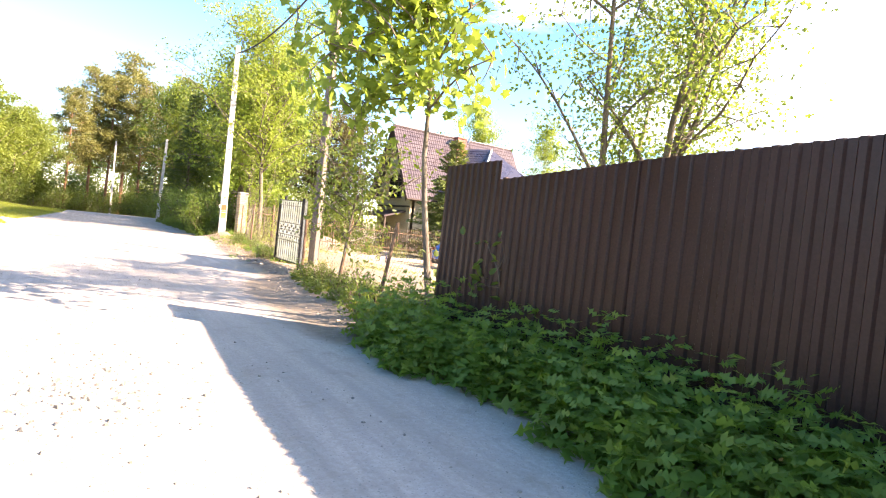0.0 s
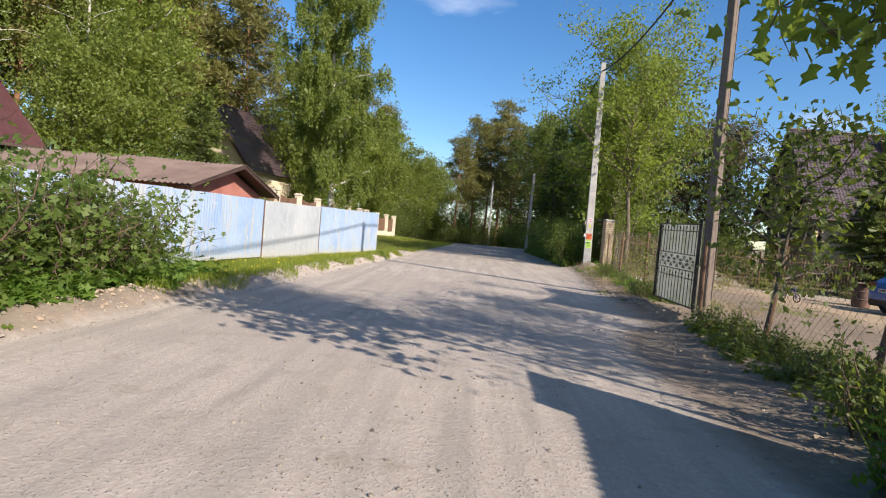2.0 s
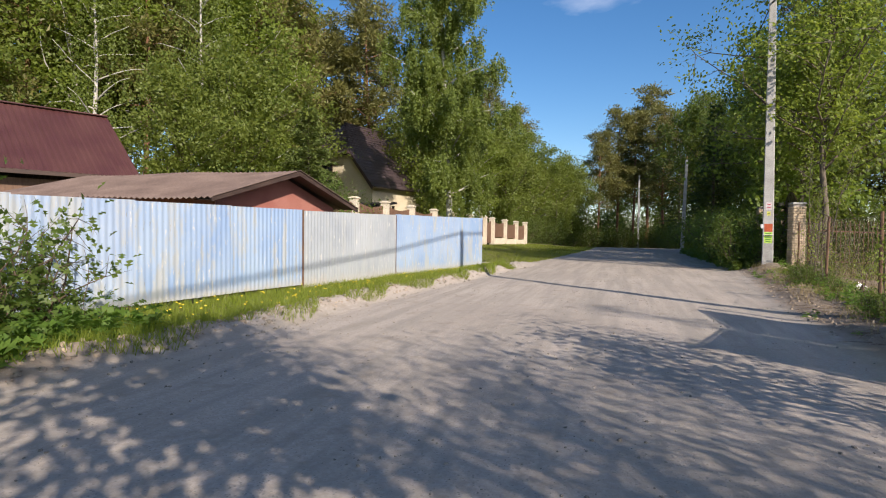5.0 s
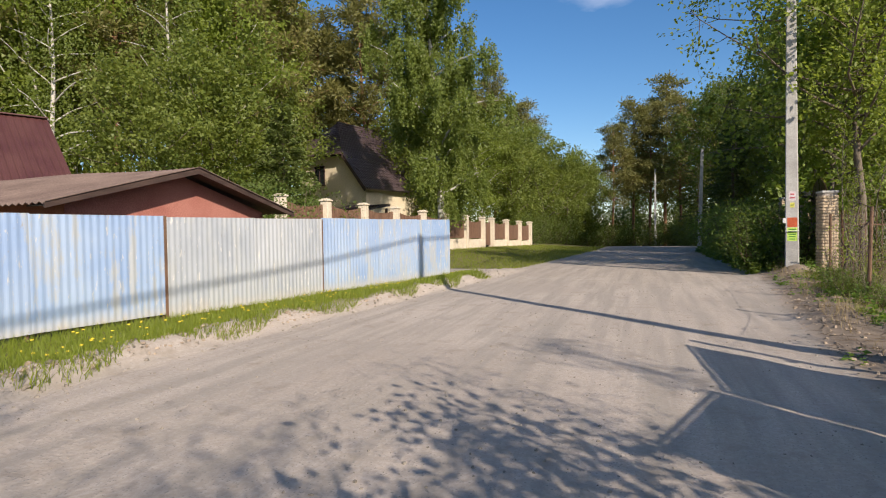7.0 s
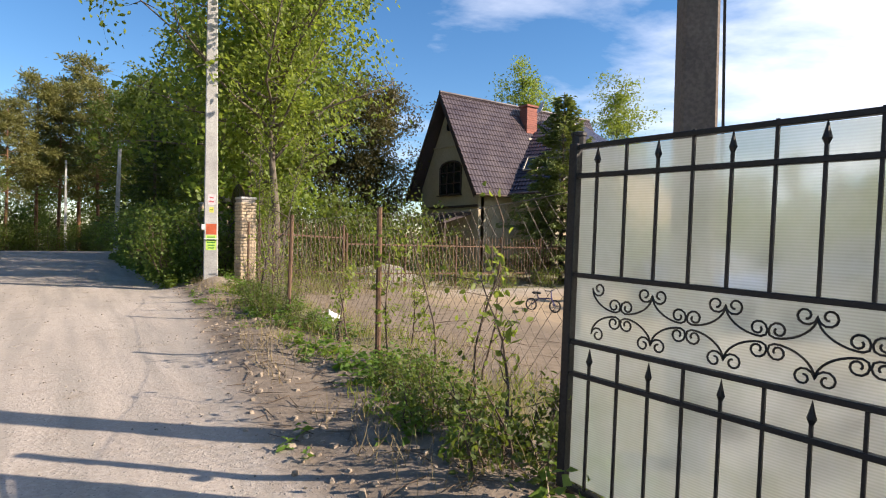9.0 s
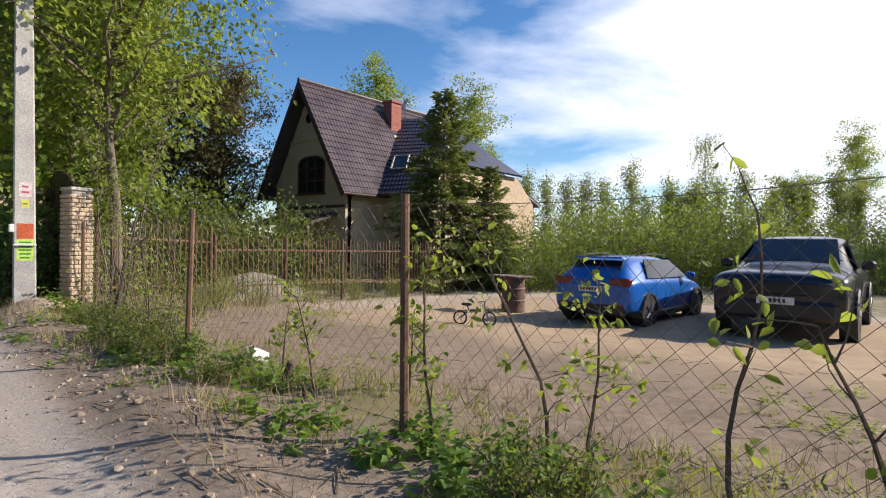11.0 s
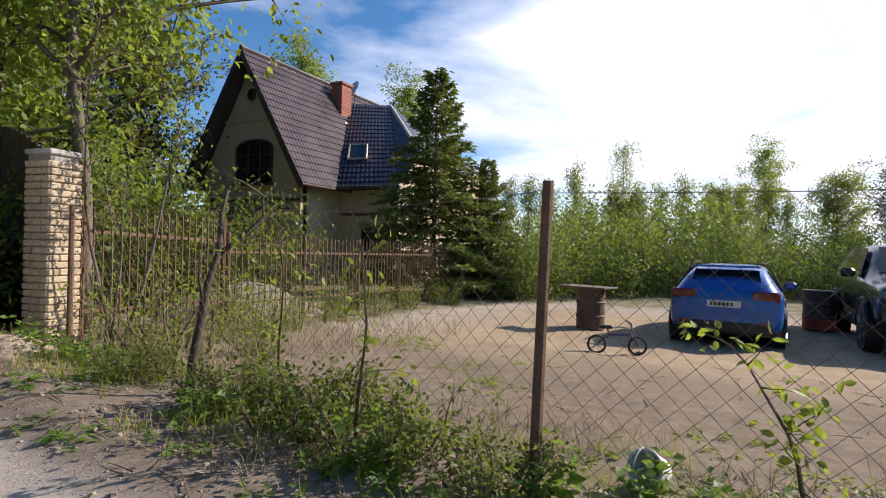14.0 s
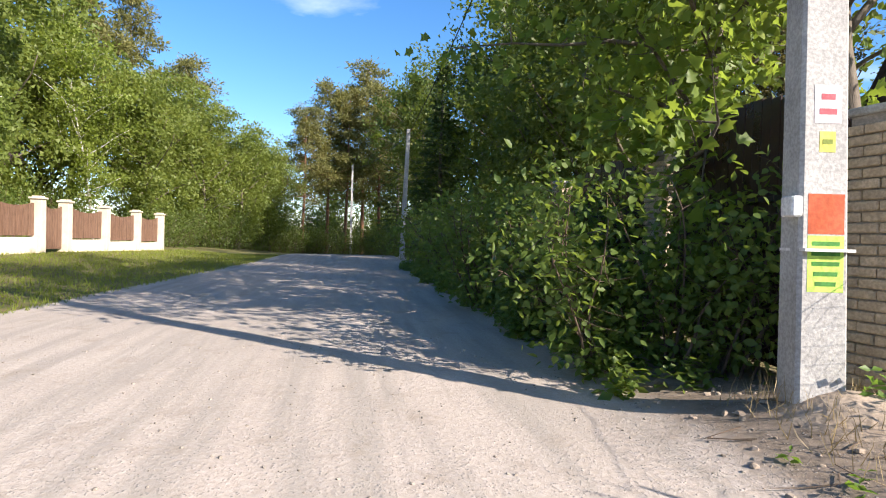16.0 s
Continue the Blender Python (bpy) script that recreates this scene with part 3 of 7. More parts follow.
def broadleaf(h, spread, seed, leaves=9000, L=0.11, W=0.08, first=0.3, stems=1, material="leaf_green", bark="bark", limbs=16, tr=None,
              shape="oval", clump=0.3, name="tree", label="leafy green deciduous tree", lean=(0, 0), rise=0.8, group="", bias=(0, 0), twigs=True):
    rng = np.random.RandomState(seed)
    sh = Shape()
    tips = []
    tr = tr or h * 0.016
    for s in range(stems):
        d0 = np.array([lean[0], lean[1], 1.0]) + (rng.normal(0, 0.16, 3) if stems > 1 else 0)
        base = rng.normal(0, 0.12, 3) * [1, 1, 0] if stems > 1 else np.zeros(3)
        base[2] -= 0.15
        hs = h * (rng.uniform(0.75, 1) if stems > 1 else 0.95)
        tp = wander(base, d0, hs, 9, 0.06, rng, 0.03)
        rad = [tr * (1 - 0.88 * i / 9) for i in range(10)]
        sh.tube(tp, rad, 7)
        nl = max(5, limbs // stems)
        for k in range(nl):
            u = first + (0.97 - first) * (k + rng.uniform(0, 1)) / nl
            i = min(8, int(u * 9)); f = u * 9 - i
            p = tp[i] * (1 - f) + tp[i + 1] * f
            a = k * 2.4 + rng.uniform(-0.5, 0.5)
            prof = math.sin(math.pi * min(1, (u - first * 0.6) / (1.05 - first * 0.6))) ** 0.7
            ln = spread * (0.35 + 0.75 * prof) * rng.uniform(0.65, 1.15) / (1.4 if stems > 1 else 1)
            bp = wander(p, (math.cos(a) + bias[0], math.sin(a) + bias[1], rise * rng.uniform(0.5, 1.3)), ln, 5, 0.16, rng, 0.03)
            sh.tube(bp, [rad[i] * 0.5 * (1 - 0.8 * j / 5) + 0.004 for j in range(6)], 5)
            for j in range(1, 6):
                for _ in range(2):
                    e = wander(bp[j], rng.normal(0, 1, 3) + [0, 0, 0.25], ln * rng.uniform(0.18, 0.42), 3, 0.2, rng)
                    if twigs:
                        sh.tube(e, [0.008 + 0.001 * h, 0.006, 0.004, 0.002], 3, caps=False)
                    tips += [(e[1], e[2] - e[1]), (e[2], e[3] - e[2]), (e[3], e[3] - e[2])]
        tips += [(tp[9], np.array([0, 0, 1.0]))] * 3
    pick = rng.randint(0, len(tips), leaves)
    P = np.array([tips[i][0] for i in pick]) + rng.normal(0, clump, (leaves, 3)) * [1, 1, 0.8]
    D = np.array([tips[i][1] for i in pick]) * 2 + rng.normal(0, 0.5, (leaves, 3)) + [0, 0, -0.25]
    me = leaf_mesh("crown", P, D, L, W, M[material], rng, shape)
    return tree_parts(sh, me, M[bark], name, label, "tree", group)


def birch(h, spread, seed, strands=650, per=22, L=0.085, W=0.065, leaf="oval", name="birch_tree", label="tall weeping birch with white trunk and hanging green branches", group=""):
    rng = np.random.RandomState(seed)
    sh = Shape()
    P, D = [], []
    tp = wander((0, 0, -0.2), (0, 0, 1), h, 10, 0.03, rng, 0.05)
    rad = [h * 0.011 * (1 - 0.92 * i / 10) for i in range(11)]
    sh.tube(tp, rad, 8)
    ends = []
    for k in range(34):
        u = 0.16 + 0.83 * (k + rng.uniform(0, 1)) / 34
        i = min(9, int(u * 10)); f = u * 10 - i
        p = tp[i] * (1 - f) + tp[i + 1] * f
        a = k * 2.4
        ln = spread * (1.08 - u) ** 0.55 * rng.uniform(0.6, 1.1) * min(1, 0.45 + u * 1.6)
        bp = wander(p, (math.cos(a), math.sin(a), rng.uniform(0.5, 1.1)), ln, 6, 0.1, rng, -0.07)
        sh.tube(bp, [rad[i] * 0.45 * (1 - 0.85 * j / 6) + 0.004 for j in range(7)], 4)
        ends += [bp[j] + rng.normal(0, 0.25, 3) for j in range(1, 7) for _ in range(3)]
    for _ in range(strands):
        e = ends[rng.randint(len(ends))] + rng.normal(0, 0.18, 3)
        ln = rng.uniform(0.6, 2.0)
        sway = rng.normal(0, 0.12, 3)
        t = np.sort(rng.uniform(0, 1, per))
        q = e + np.outer(t, np.array([sway[0], sway[1], -1.0]) * ln) + rng.normal(0, 0.06, (per, 3))
        P.append(q); D.append(rng.normal(0, 0.6, (per, 3)) + [0, 0, -0.8])
    me = leaf_mesh("crown", np.concatenate(P), np.concatenate(D), L, W, M["leaf_birch"], rng, leaf, 0.2)
    return tree_parts(sh, me, M["bark_birch"], name, label, "tree", group)


def pine(h, spread, seed, clumps=470, per=26, name="pine_tree", label="tall pine with bare reddish trunk and dark crown", group="", low=0.36):
    rng = np.random.RandomState(seed)
    sh = Shape()
    tp = wander((0, 0, -0.2), (0, 0, 1), h, 10, 0.018, rng, 0.06)
    rad = [h * 0.0115 * (1 - 0.85 * i / 10) for i in range(11)]
    sh.tube(tp, rad, 8)
    cs = []
    for k in range(40):
        u = low + (0.99 - low) * (k + rng.uniform(0, 1)) / 40
        i = min(9, int(u * 10)); f = u * 10 - i
        p = tp[i] * (1 - f) + tp[i + 1] * f
        a = k * 2.4 + rng.uniform(-0.4, 0.4)
        w = (1 - (u - low) / (1 - low))
        ln = spread * (0.25 + 0.85 * w ** 0.6) * rng.uniform(0.45, 1.1)
        bp = wander(p, (math.cos(a), math.sin(a), rng.uniform(-0.15, 0.5)), ln, 5, 0.14, rng, 0.05)
        sh.tube(bp, [rad[i] * 0.4 * (1 - 0.8 * j / 5) + 0.006 for j in range(6)], 4)
        cs += [bp[j] for j in (3, 4, 5, 5)]
    cs.append(tp[10])
    P, D = [], []
    for c in range(clumps):
        q = cs[c % len(cs)] + rng.normal(0, 0.3, 3)
        d = rng.normal(0, 1, (per, 3)) * [1, 1, 0.75] + [0, 0, 0.25]
        P.append(q + d * rng.uniform(0.05, 0.42, (per, 1)) * [1, 1, 0.5]); D.append(d)
    me = leaf_mesh("crown", np.concatenate(P), np.concatenate(D), 0.42, 0.13, M["needle"], rng, "chip", 0.4)
    return tree_parts(sh, me, M["bark_pine"], name, label, "tree", group)


def spruce(h, spread, seed, tiers=26, per=15, name="spruce_tree", label="dark green conical spruce", group="", L=0.17, material="needle_dark"):
    rng = np.random.RandomState(seed)
    sh = Shape()
    sh.tube([(0, 0, -0.2), (0, 0, h * 0.5), (0, 0, h)], [h * 0.014, h * 0.008, 0.01], 7)
    P, D = [], []
    for t in range(tiers):
        u = 0.05 + 0.94 * t / tiers
        nb = int(9 - 5 * u)
        for k in range(nb):
            a = k * 2 * math.pi / nb + t * 1.1 + rng.uniform(-0.3, 0.3)
            ln = spread * (1 - u) ** 0.85 * rng.uniform(0.7, 1.12) + 0.12
            bp = wander((0, 0, h * u), (math.cos(a), math.sin(a), 0.12), ln, 5, 0.07, rng, -0.05 if u < 0.7 else 0.1)
            sh.tube(bp, [0.03 * (1 - u) + 0.008, 0.02 * (1 - u) + 0.006, 0.012, 0.008, 0.006, 0.003], 3, caps=False)
            m = int(per * (1 + 5 * ln / max(spread, 0.5)))
            s = rng.uniform(0.12, 1, m) * 5
            i = np.minimum(4, s.astype(int)); f = (s - i)[:, None]
            B = np.array(bp)
            q = B[i] * (1 - f) + B[i + 1] * f
            side = np.array([-math.sin(a), math.cos(a), 0])
            wv = rng.uniform(-1, 1, m)[:, None]
            q = q + side * wv * (0.28 * ln * (1.1 - s[:, None] / 5)) + rng.normal(0, 0.04, (m, 3)) - np.array([0, 0, 0.07]) * np.abs(wv)
            P.append(q); D.append(np.array([math.cos(a), math.sin(a), -0.15]) + side * wv * 0.9 + rng.normal(0, 0.3, (m, 3)))
    P, D = np.concatenate(P), np.concatenate(D)
    me = leaf_mesh("crown", P, D, L, L * 0.42, M[material], rng, "oval", 0.6)
    return tree_parts(sh, me, M["bark"], name, label, "tree", group)


def bush(w, d, h, seed, leaves=5000, L=0.09, W=0.06, material="leaf_bush", name="bush", label="dense leafy green bush", shape="oval", stems=22, group="", clump=0.14, fill=0.25, twigs=True):
    rng = np.random.RandomState(seed)
    sh = Shape()
    tips = []
    for k in range(stems):
        b = np.array([rng.uniform(-0.4, 0.4) * w, rng.uniform(-0.4, 0.4) * d, -0.05])
        hh = h * rng.uniform(0.6, 1.02)
        sp = wander(b, (b[0] / w * 1.3, b[1] / d * 1.3, 1.3), hh, 6, 0.14, rng, 0.04)
        sh.tube(sp, [0.018 * (1 - 0.8 * i / 6) + 0.003 for i in range(7)], 4)
        for j in range(1, 7):
            if j / 6 < fill:
                continue
            for _ in range(3):
                e = wander(sp[j], rng.normal(0, 1, 3) + [0, 0, 0.2], h * rng.uniform(0.1, 0.26), 2, 0.2, rng)
                if twigs:
                    sh.tube(e, [0.006, 0.004, 0.002], 3, caps=False)
                tips += [(e[1], e[1] - e[0]), (e[2], e[2] - e[1])]
    pick = rng.randint(0, len(tips), leaves)
    P = np.array([tips[i][0] for i in pick]) + rng.normal(0, clump, (leaves, 3))
    P[:, 2] = np.abs(P[:, 2])
    D = np.array([tips[i][1] for i in pick]) * 3 + rng.normal(0, 0.5, (leaves, 3))
    me = leaf_mesh("foliage", P, D, L, W, M[material], rng, shape, 0.7)
    t = thing(name, label, "bush", group=group)
    part("branchwork", sh, M["twig"], t, smooth=True)
    part("foliage", me, None, t)
    return t


def at_ground(x, y, rz=0, s=1.0, dz=0.0, sz=None):
    return pose(x, y, gz(x, y) + dz, 0, 0, rz) @ Matrix.Diagonal((s, s, sz or s, 1))


def herb_patch(name, label, spots, seed, stem_h, pairs, L, W, material, shape="oval", spread=0.5):
    """Upright herbs, their leaves in pairs up each stem."""
    rng = np.random.RandomState(seed)
    P, D, Ls = [], [], []
    for x, y, s in spots:
        hgt = stem_h * s * rng.uniform(0.6, 1.15)
        lean = rng.normal(0, 0.18, 2)
        z0 = gz(x, y)
        for k in range(pairs):
            u = (k + 0.6) / pairs
            a = k * 1.57 + rng.uniform(0, 6.3)
            for q in (0, math.pi):
                P.append((x + lean[0] * u * hgt, y + lean[1] * u * hgt, z0 + u * hgt))
                D.append((math.cos(a + q), math.sin(a + q), 0.25 - 0.5 * (1 - u) + rng.normal(0, 0.2)))
                Ls.append(L * (1.25 - 0.7 * u) * (0.7 + 0.5 * s))
    Ls = np.array(Ls)
    me = leaf_mesh(name, P, D, Ls, Ls * W / L, M[material], rng, shape, 0.8)
    return tagged(new(name, me), label, "plants", kind="stuff")


def grass(name, label, spots, seed, L, W, material="grass"):
    rng = np.random.RandomState(seed)
    P = np.array([(x, y, 0) for x, y in spots], float)
    P[:, 2] = ground_z(P[:, 0], P[:, 1]) - 0.01
    D = rng.normal(0, 0.38, P.shape) + [0, 0, 1.0]
    me = leaf_mesh(name, P, D, L, W, M[material], rng, "blade", 0.0)
    return tagged(new(name, me), label, "grass", kind="stuff")


# ---- fences ----
def profiled_sheet(length, z0a, z1a, z0b, z1b, pitch, depth, shape="trap"):
    """A ribbed sheet along +x, its ends from z0 to z1, with two skins."""
    sh = Shape()
    xs = []
    n = max(1, int(round(length / pitch)))
    for i in range(n):
        x = i * length / n
        p = length / n
        if shape == "trap":
            xs += [(x, 0), (x + 0.42 * p, 0), (x + 0.54 * p, depth), (x + 0.88 * p, depth)]
        else:
            xs += [(x + p * k / 6, depth * 0.5 * (1 - math.cos(2 * math.pi * k / 6))) for k in range(6)]
    xs.append((length, 0))
    vs, fs = [], []
    for x, d in xs:
        u = x / length
        a, b = z0a + (z0b - z0a) * u, z1a + (z1b - z1a) * u
        vs += [(x, d, a), (x, d, b), (x, d - 0.004, a), (x, d - 0.004, b)]
    for i in range(len(xs) - 1):
        k = 4 * i
        fs += [(k, k + 4, k + 5, k + 1), (k + 2, k + 3, k + 7, k + 6), (k + 1, k + 5, k + 7, k + 3), (k, k + 2, k + 6, k + 4)]
    e = 4 * (len(xs) - 1)
    fs += [(0, 1, 3, 2), (e, e + 2, e + 3, e + 1)]
    return sh.add(vs, fs)


def along(a, b):
    """The pose at a that turns +x towards b (both x, y)."""
    return pose(a[0], a[1], 0, 0, 0, math.degrees(math.atan2(b[1] - a[1], b[0] - a[0])))


def brown_fence():
    f = thing("sheet_fence", "tall dark brown profiled steel fence with raised end panel", "fence")
    X = 3.7
    ys = [(-9.0, 2.1), (-6.9, 2.1), (-4.8, 2.1), (-2.7, 2.1), (-0.6, 2.11), (1.5, 2.1), (3.4, 2.03), (5.2, 1.92)]
    for (y0, t0), (y1, t1) in zip(ys, ys[1:]):
        part("panel", profiled_sheet(y1 - y0 + 0.03, 0.12, t0, 0.12, t1, 0.118, 0.022), M["fence_brown"], f, m=along((X, y0), (X, y1)))
    part("end_panel", profiled_sheet(1.02, 0.1, 2.12, 0.1, 2.1, 0.118, 0.022), M["fence_brown"], f, "raised end panel of brown steel", m=along((X - 0.02, 5.2), (X - 0.02, 6.2)))
    for y in (-9.0, -6.9, -4.8, -2.7, -0.6, 1.5, 3.4, 5.2, 6.18):
        part("post", Shape().box((X + 0.06, y, 0.95), (0.06, 0.06, 2.0), ch=0.006), M["rust"], f)
    for z in (0.5, 1.6):
        part("rail", Shape().box((X + 0.03, -1.4, z), (0.03, 15.2, 0.04), ch=0.004), M["rust"], f)


def metal_fence():
    f = thing("zinc_fence", "weathered blue and grey corrugated metal fence", "fence")
    pts = [(y, x) for y, x in METAL]
    def px(y):
        return float(np.interp(y, [p[0] for p in pts], [p[1] for p in pts]))
    joints = [6.3, 7.9, 9.3, 10.8, 12.4, 13.9, 15.6, 17.4, 19.1, 20.9, 22.7, 24.3, 25.9]
    rng = np.random.RandomState(5)
    for a, b in zip(joints, joints[1:]):
        pa, pb = (px(a), a), (px(b), b)
        ln = math.dist(pa, pb)
        top = 1.6 + 0.08 * max(0, (a - 18) / 8)
        z0 = 0.12 if a > 17 else 0.17
        part("sheet", profiled_sheet(ln + 0.04, z0 + rng.uniform(-0.02, 0.02), top + rng.uniform(-0.012, 0.012), z0, top + 0.012, 0.1, -0.007, "wave"),
             M["zinc_grey"] if 17.0 < a < 20.5 else M["zinc"], f, "bare grey sheet with flaked white paint" if 17.0 < a < 20.5 else "", m=along(pa, pb) @ Matrix.Translation((0, rng.uniform(-0.004, 0.004) - 0.002, 0)))
        part("post", Shape().tube([(pa[0] - 0.05, a, -0.05), (pa[0] - 0.05, a, top - 0.02)], 0.028, 8), M["rust"], f)
        for z in (0.45, 1.3):
            part("rail", Shape().tube([(pa[0] - 0.035, a, z), (pb[0] - 0.035, b, z)], 0.016, 6), M["rust"], f)
    for a, w in ((17.4, 0.05), (20.9, 0.02)):
        part("cover_strip", Shape().box((px(a) + 0.028, a, 0.86), (0.012, w, 1.5), ch=0.002), M["rust"], f, "rusty cover strip over a joint")
    part("post", Shape().tube([(px(25.9) - 0.05, 25.88, -0.05), (px(25.9) - 0.05, 25.88, 1.66)], 0.03, 8), M["rust"], f)


def garden_fence():
    """Brown board panels between cream posts on a low wall."""
    f = thing("garden_fence", "brown board fence between cream posts on a low wall", "fence")
    posts = [(-11.5, 29.8, 2.9), (-11.03, 32.38, 2.82), (-10.55, 34.93, 2.74), (-10.07, 37.48, 2.65), (-9.59, 40.05, 2.54), (-9.12, 42.6, 2.44), (-8.67, 45.0, 2.37),
             (-8.23, 47.34, 2.31), (-7.97, 48.76, 2.27), (-7.52, 51.17, 2.18), (-7.07, 53.57, 2.12), (-6.68, 55.69, 2.08)]
    for i, (x, y, t) in enumerate(posts):
        p = part("post", Shape().box((x, y, (t - 0.1) / 2), (0.36, 0.36, t - 0.1), ch=0.012), M["cream_stone"], f)
        part("cap", Shape().box((x, y, t - 0.055), (0.46, 0.46, 0.07), ch=0.015).box((x, y, t), (0.3, 0.3, 0.05), ch=0.015), M["cream_stone"], p)
        if i + 1 == len(posts):
            break
        x2, y2, t2 = posts[i + 1]
        ln = math.dist((x, y), (x2, y2))
        m = along((x, y), (x2, y2))
        base = t - 2.0
        gate = i == 7
        if not gate:
            part("plinth", Shape().box((ln / 2, 0, base / 2 + 0.22), (ln - 0.37, 0.24, base + 0.55), ch=0.01), M["cream_stone"], f, m=m)
        n = 14 if not gate else 8
        w = (ln - 0.4) / n
        for k in range(n):
            u = (k + 0.5) / n
            topz = t - 0.22 + (t2 - t) * u - 0.16 * math.sin(math.pi * u)
            botz = base + (0.55 if not gate else 0.12)
            part("board", Shape().box((0.2 + (k + 0.5) * w, 0.004 * (k % 2), (topz + botz) / 2), (w - 0.008, 0.022, topz - botz), ch=0.003), M["fence_wood"], f, m=m)
        part("rail", Shape().box((ln / 2, 0.03, base + 0.75), (ln - 0.38, 0.03, 0.07), ch=0.004), M["fence_wood"], f, m=m)


def chain_link(name, label, pts, top, seed):
    """Diamond wire mesh between posts, some of them leaning."""
    f = thing(name, label, "fence")
    rng = np.random.RandomState(seed)
    for (x0, y0, _), (x1, y1, _) in zip(pts, pts[1:]):
        ln = math.dist((x0, y0), (x1, y1))
        z0 = (gz(x0, y0) + gz(x1, y1)) / 2 + 0.06
        m = along((x0, y0), (x1, y1))
        sh = Shape()
        cell = 0.125
        H = top - z0
        n = int((ln + H) / cell)
        sag = rng.uniform(0.02, 0.1)
        def warp(x, z):
            return (x, 0.03 * math.sin(x * 1.3 + z) + 0.012 * math.sin(9 * x), z0 + z - sag * math.sin(math.pi * min(max(x / ln, 0), 1)) * (z / H))
        for s in (1, -1):
            for k in range(-1, n + 1):
                line = []
                for j in range(13):
                    z = H * j / 12
                    x = k * cell + (z - H if s > 0 else -z)
                    if 0 <= x <= ln:
                        line.append(warp(x, z))
                if len(line) > 1:
                    sh.tube(line, 0.0015, 3, caps=False)
        part("wire_mesh", sh, M["wire"], f, "rusty diamond wire mesh", m=m)
        for z in (0.03, H - 0.01):
            part("strain_wire", Shape().tube([warp(ln * j / 8, z) for j in range(9)], 0.0028, 4), M["wire"], f, m=m)
    for x, y, lean in pts:
        if lean is None:          # carried by the gate post or by a tree
            continue
        part("post", Shape().tube([(x, y, gz(x, y) - 0.2), (x + lean[0] * 0.5, y + lean[1] * 0.5, top * 0.5), (x + lean[0], y + lean[1], top + 0.05)], [0.032, 0.03, 0.029], 8), M["rust"], f)


def iron_fence(name, label, a, b, top_a, top_b, bar, material, rails=(0.25, 0.8), posts=2):
    f = thing(name, label, "fence")
    ln = math.dist(a, b)
    m = along(a, b)
    za, zb = gz(*a), gz(*b)
    n = int(ln / bar)
    for k in range(n + 1):
        x = k * ln / n
        u = x / ln
        z0, z1 = za + (zb - za) * u + 0.08, top_a + (top_b - top_a) * u
        part("bar", Shape().tube([(x, 0, z0), (x, 0, z1 - 0.06), (x, 0, z1)], [0.011, 0.011, 0.002], 4), material, f, m=m)
    for r in rails:
        part("rail", Shape().box((ln / 2, 0.016, 0), (ln, 0.014, 0.04)), material, f, m=m @ Matrix.Translation((0, 0, za + (top_a - za) * r)) @ Matrix.Rotation(-math.atan2((top_b - zb - top_a + za) * r + zb - za, ln), 4, "Y"))
    for k in range(posts):
        x = ln * k / max(1, posts - 1)
        u = x / ln
        z1 = top_a + (top_b - top_a) * u
        part("post", Shape().box((x, 0.03, (z1 + 0.02) / 2 + za / 2 - 0.1), (0.06, 0.06, z1 + 0.2 - za), ch=0.006), material, f, m=m)


brown_fence()
metal_fence()
garden_fence()


# ---- poles and wires ----
def concrete_pole(name, label, x, y, top, w0, w1, material, lean=(0, 0), turn=20):
    t = thing(name, label, "utility pole")
    z0 = gz(x, y) - 0.4
    sh = Shape()
    rings = []
    c, s = math.cos(radians(turn)), math.sin(radians(turn))
    for i in range(9):
        u = i / 8
        z = z0 + (top - z0) * u
        w = w0 + (w1 - w0) * u
        ox, oy = lean[0] * u, lean[1] * u
        ch = 0.14
        for px, py in ((-1 + ch, -0.8), (1 - ch, -0.8), (1, -0.8 + ch), (0.9, 0.8 - ch), (0.9 - ch, 0.8), (-0.9 + ch, 0.8), (-0.9, 0.8 - ch), (-1, -0.8 + ch)):
            qx, qy = px * w / 2, py * w / 2
            rings.append((x + ox + qx * c - qy * s, y + oy + qx * s + qy * c, z))
    fs = [(i * 8 + k, i * 8 + (k + 1) % 8, i * 8 + 8 + (k + 1) % 8, i * 8 + 8 + k) for i in range(8) for k in range(8)]
    fs += [tuple(range(7, -1, -1)), tuple(range(64, 72))]
    part("shaft", sh.add(rings, fs), material, t)
    return t


pole_a = concrete_pole("utility_pole", "old brownish concrete utility pole behind the gate", 5.62, 15.92, 8.6, 0.26, 0.2, M["concrete_dark"], turn=45)
pole_b = concrete_pole("utility_pole", "pale weathered concrete utility pole with paper notices", 5.52, 28.0, 8.9, 0.33, 0.2, M["concrete"], lean=(0.0, 0.25), turn=-10)
pole_c = concrete_pole("utility_pole", "slim pale concrete utility pole at the verge", 5.5, 54.6, 6.85, 0.26, 0.18, M["concrete"], lean=(0.2, 0.0), turn=10)
pole_d = concrete_pole("utility_pole", "distant grey utility pole among pines", 3.2, 88, 9, 0.26, 0.18, M["concrete"], turn=10)


def wire(name, a, b, sag, r=0.017):
    a, b = Vector(a), Vector(b)
    pts = [a.lerp(b, i / 16) - Vector((0, 0, sag * 4 * (i / 16) * (1 - i / 16))) for i in range(17)]
    solo(name, Shape().tube(pts, r, 5), M["cable"], "thin black overhead cable between poles", "cable", "overhead cables")


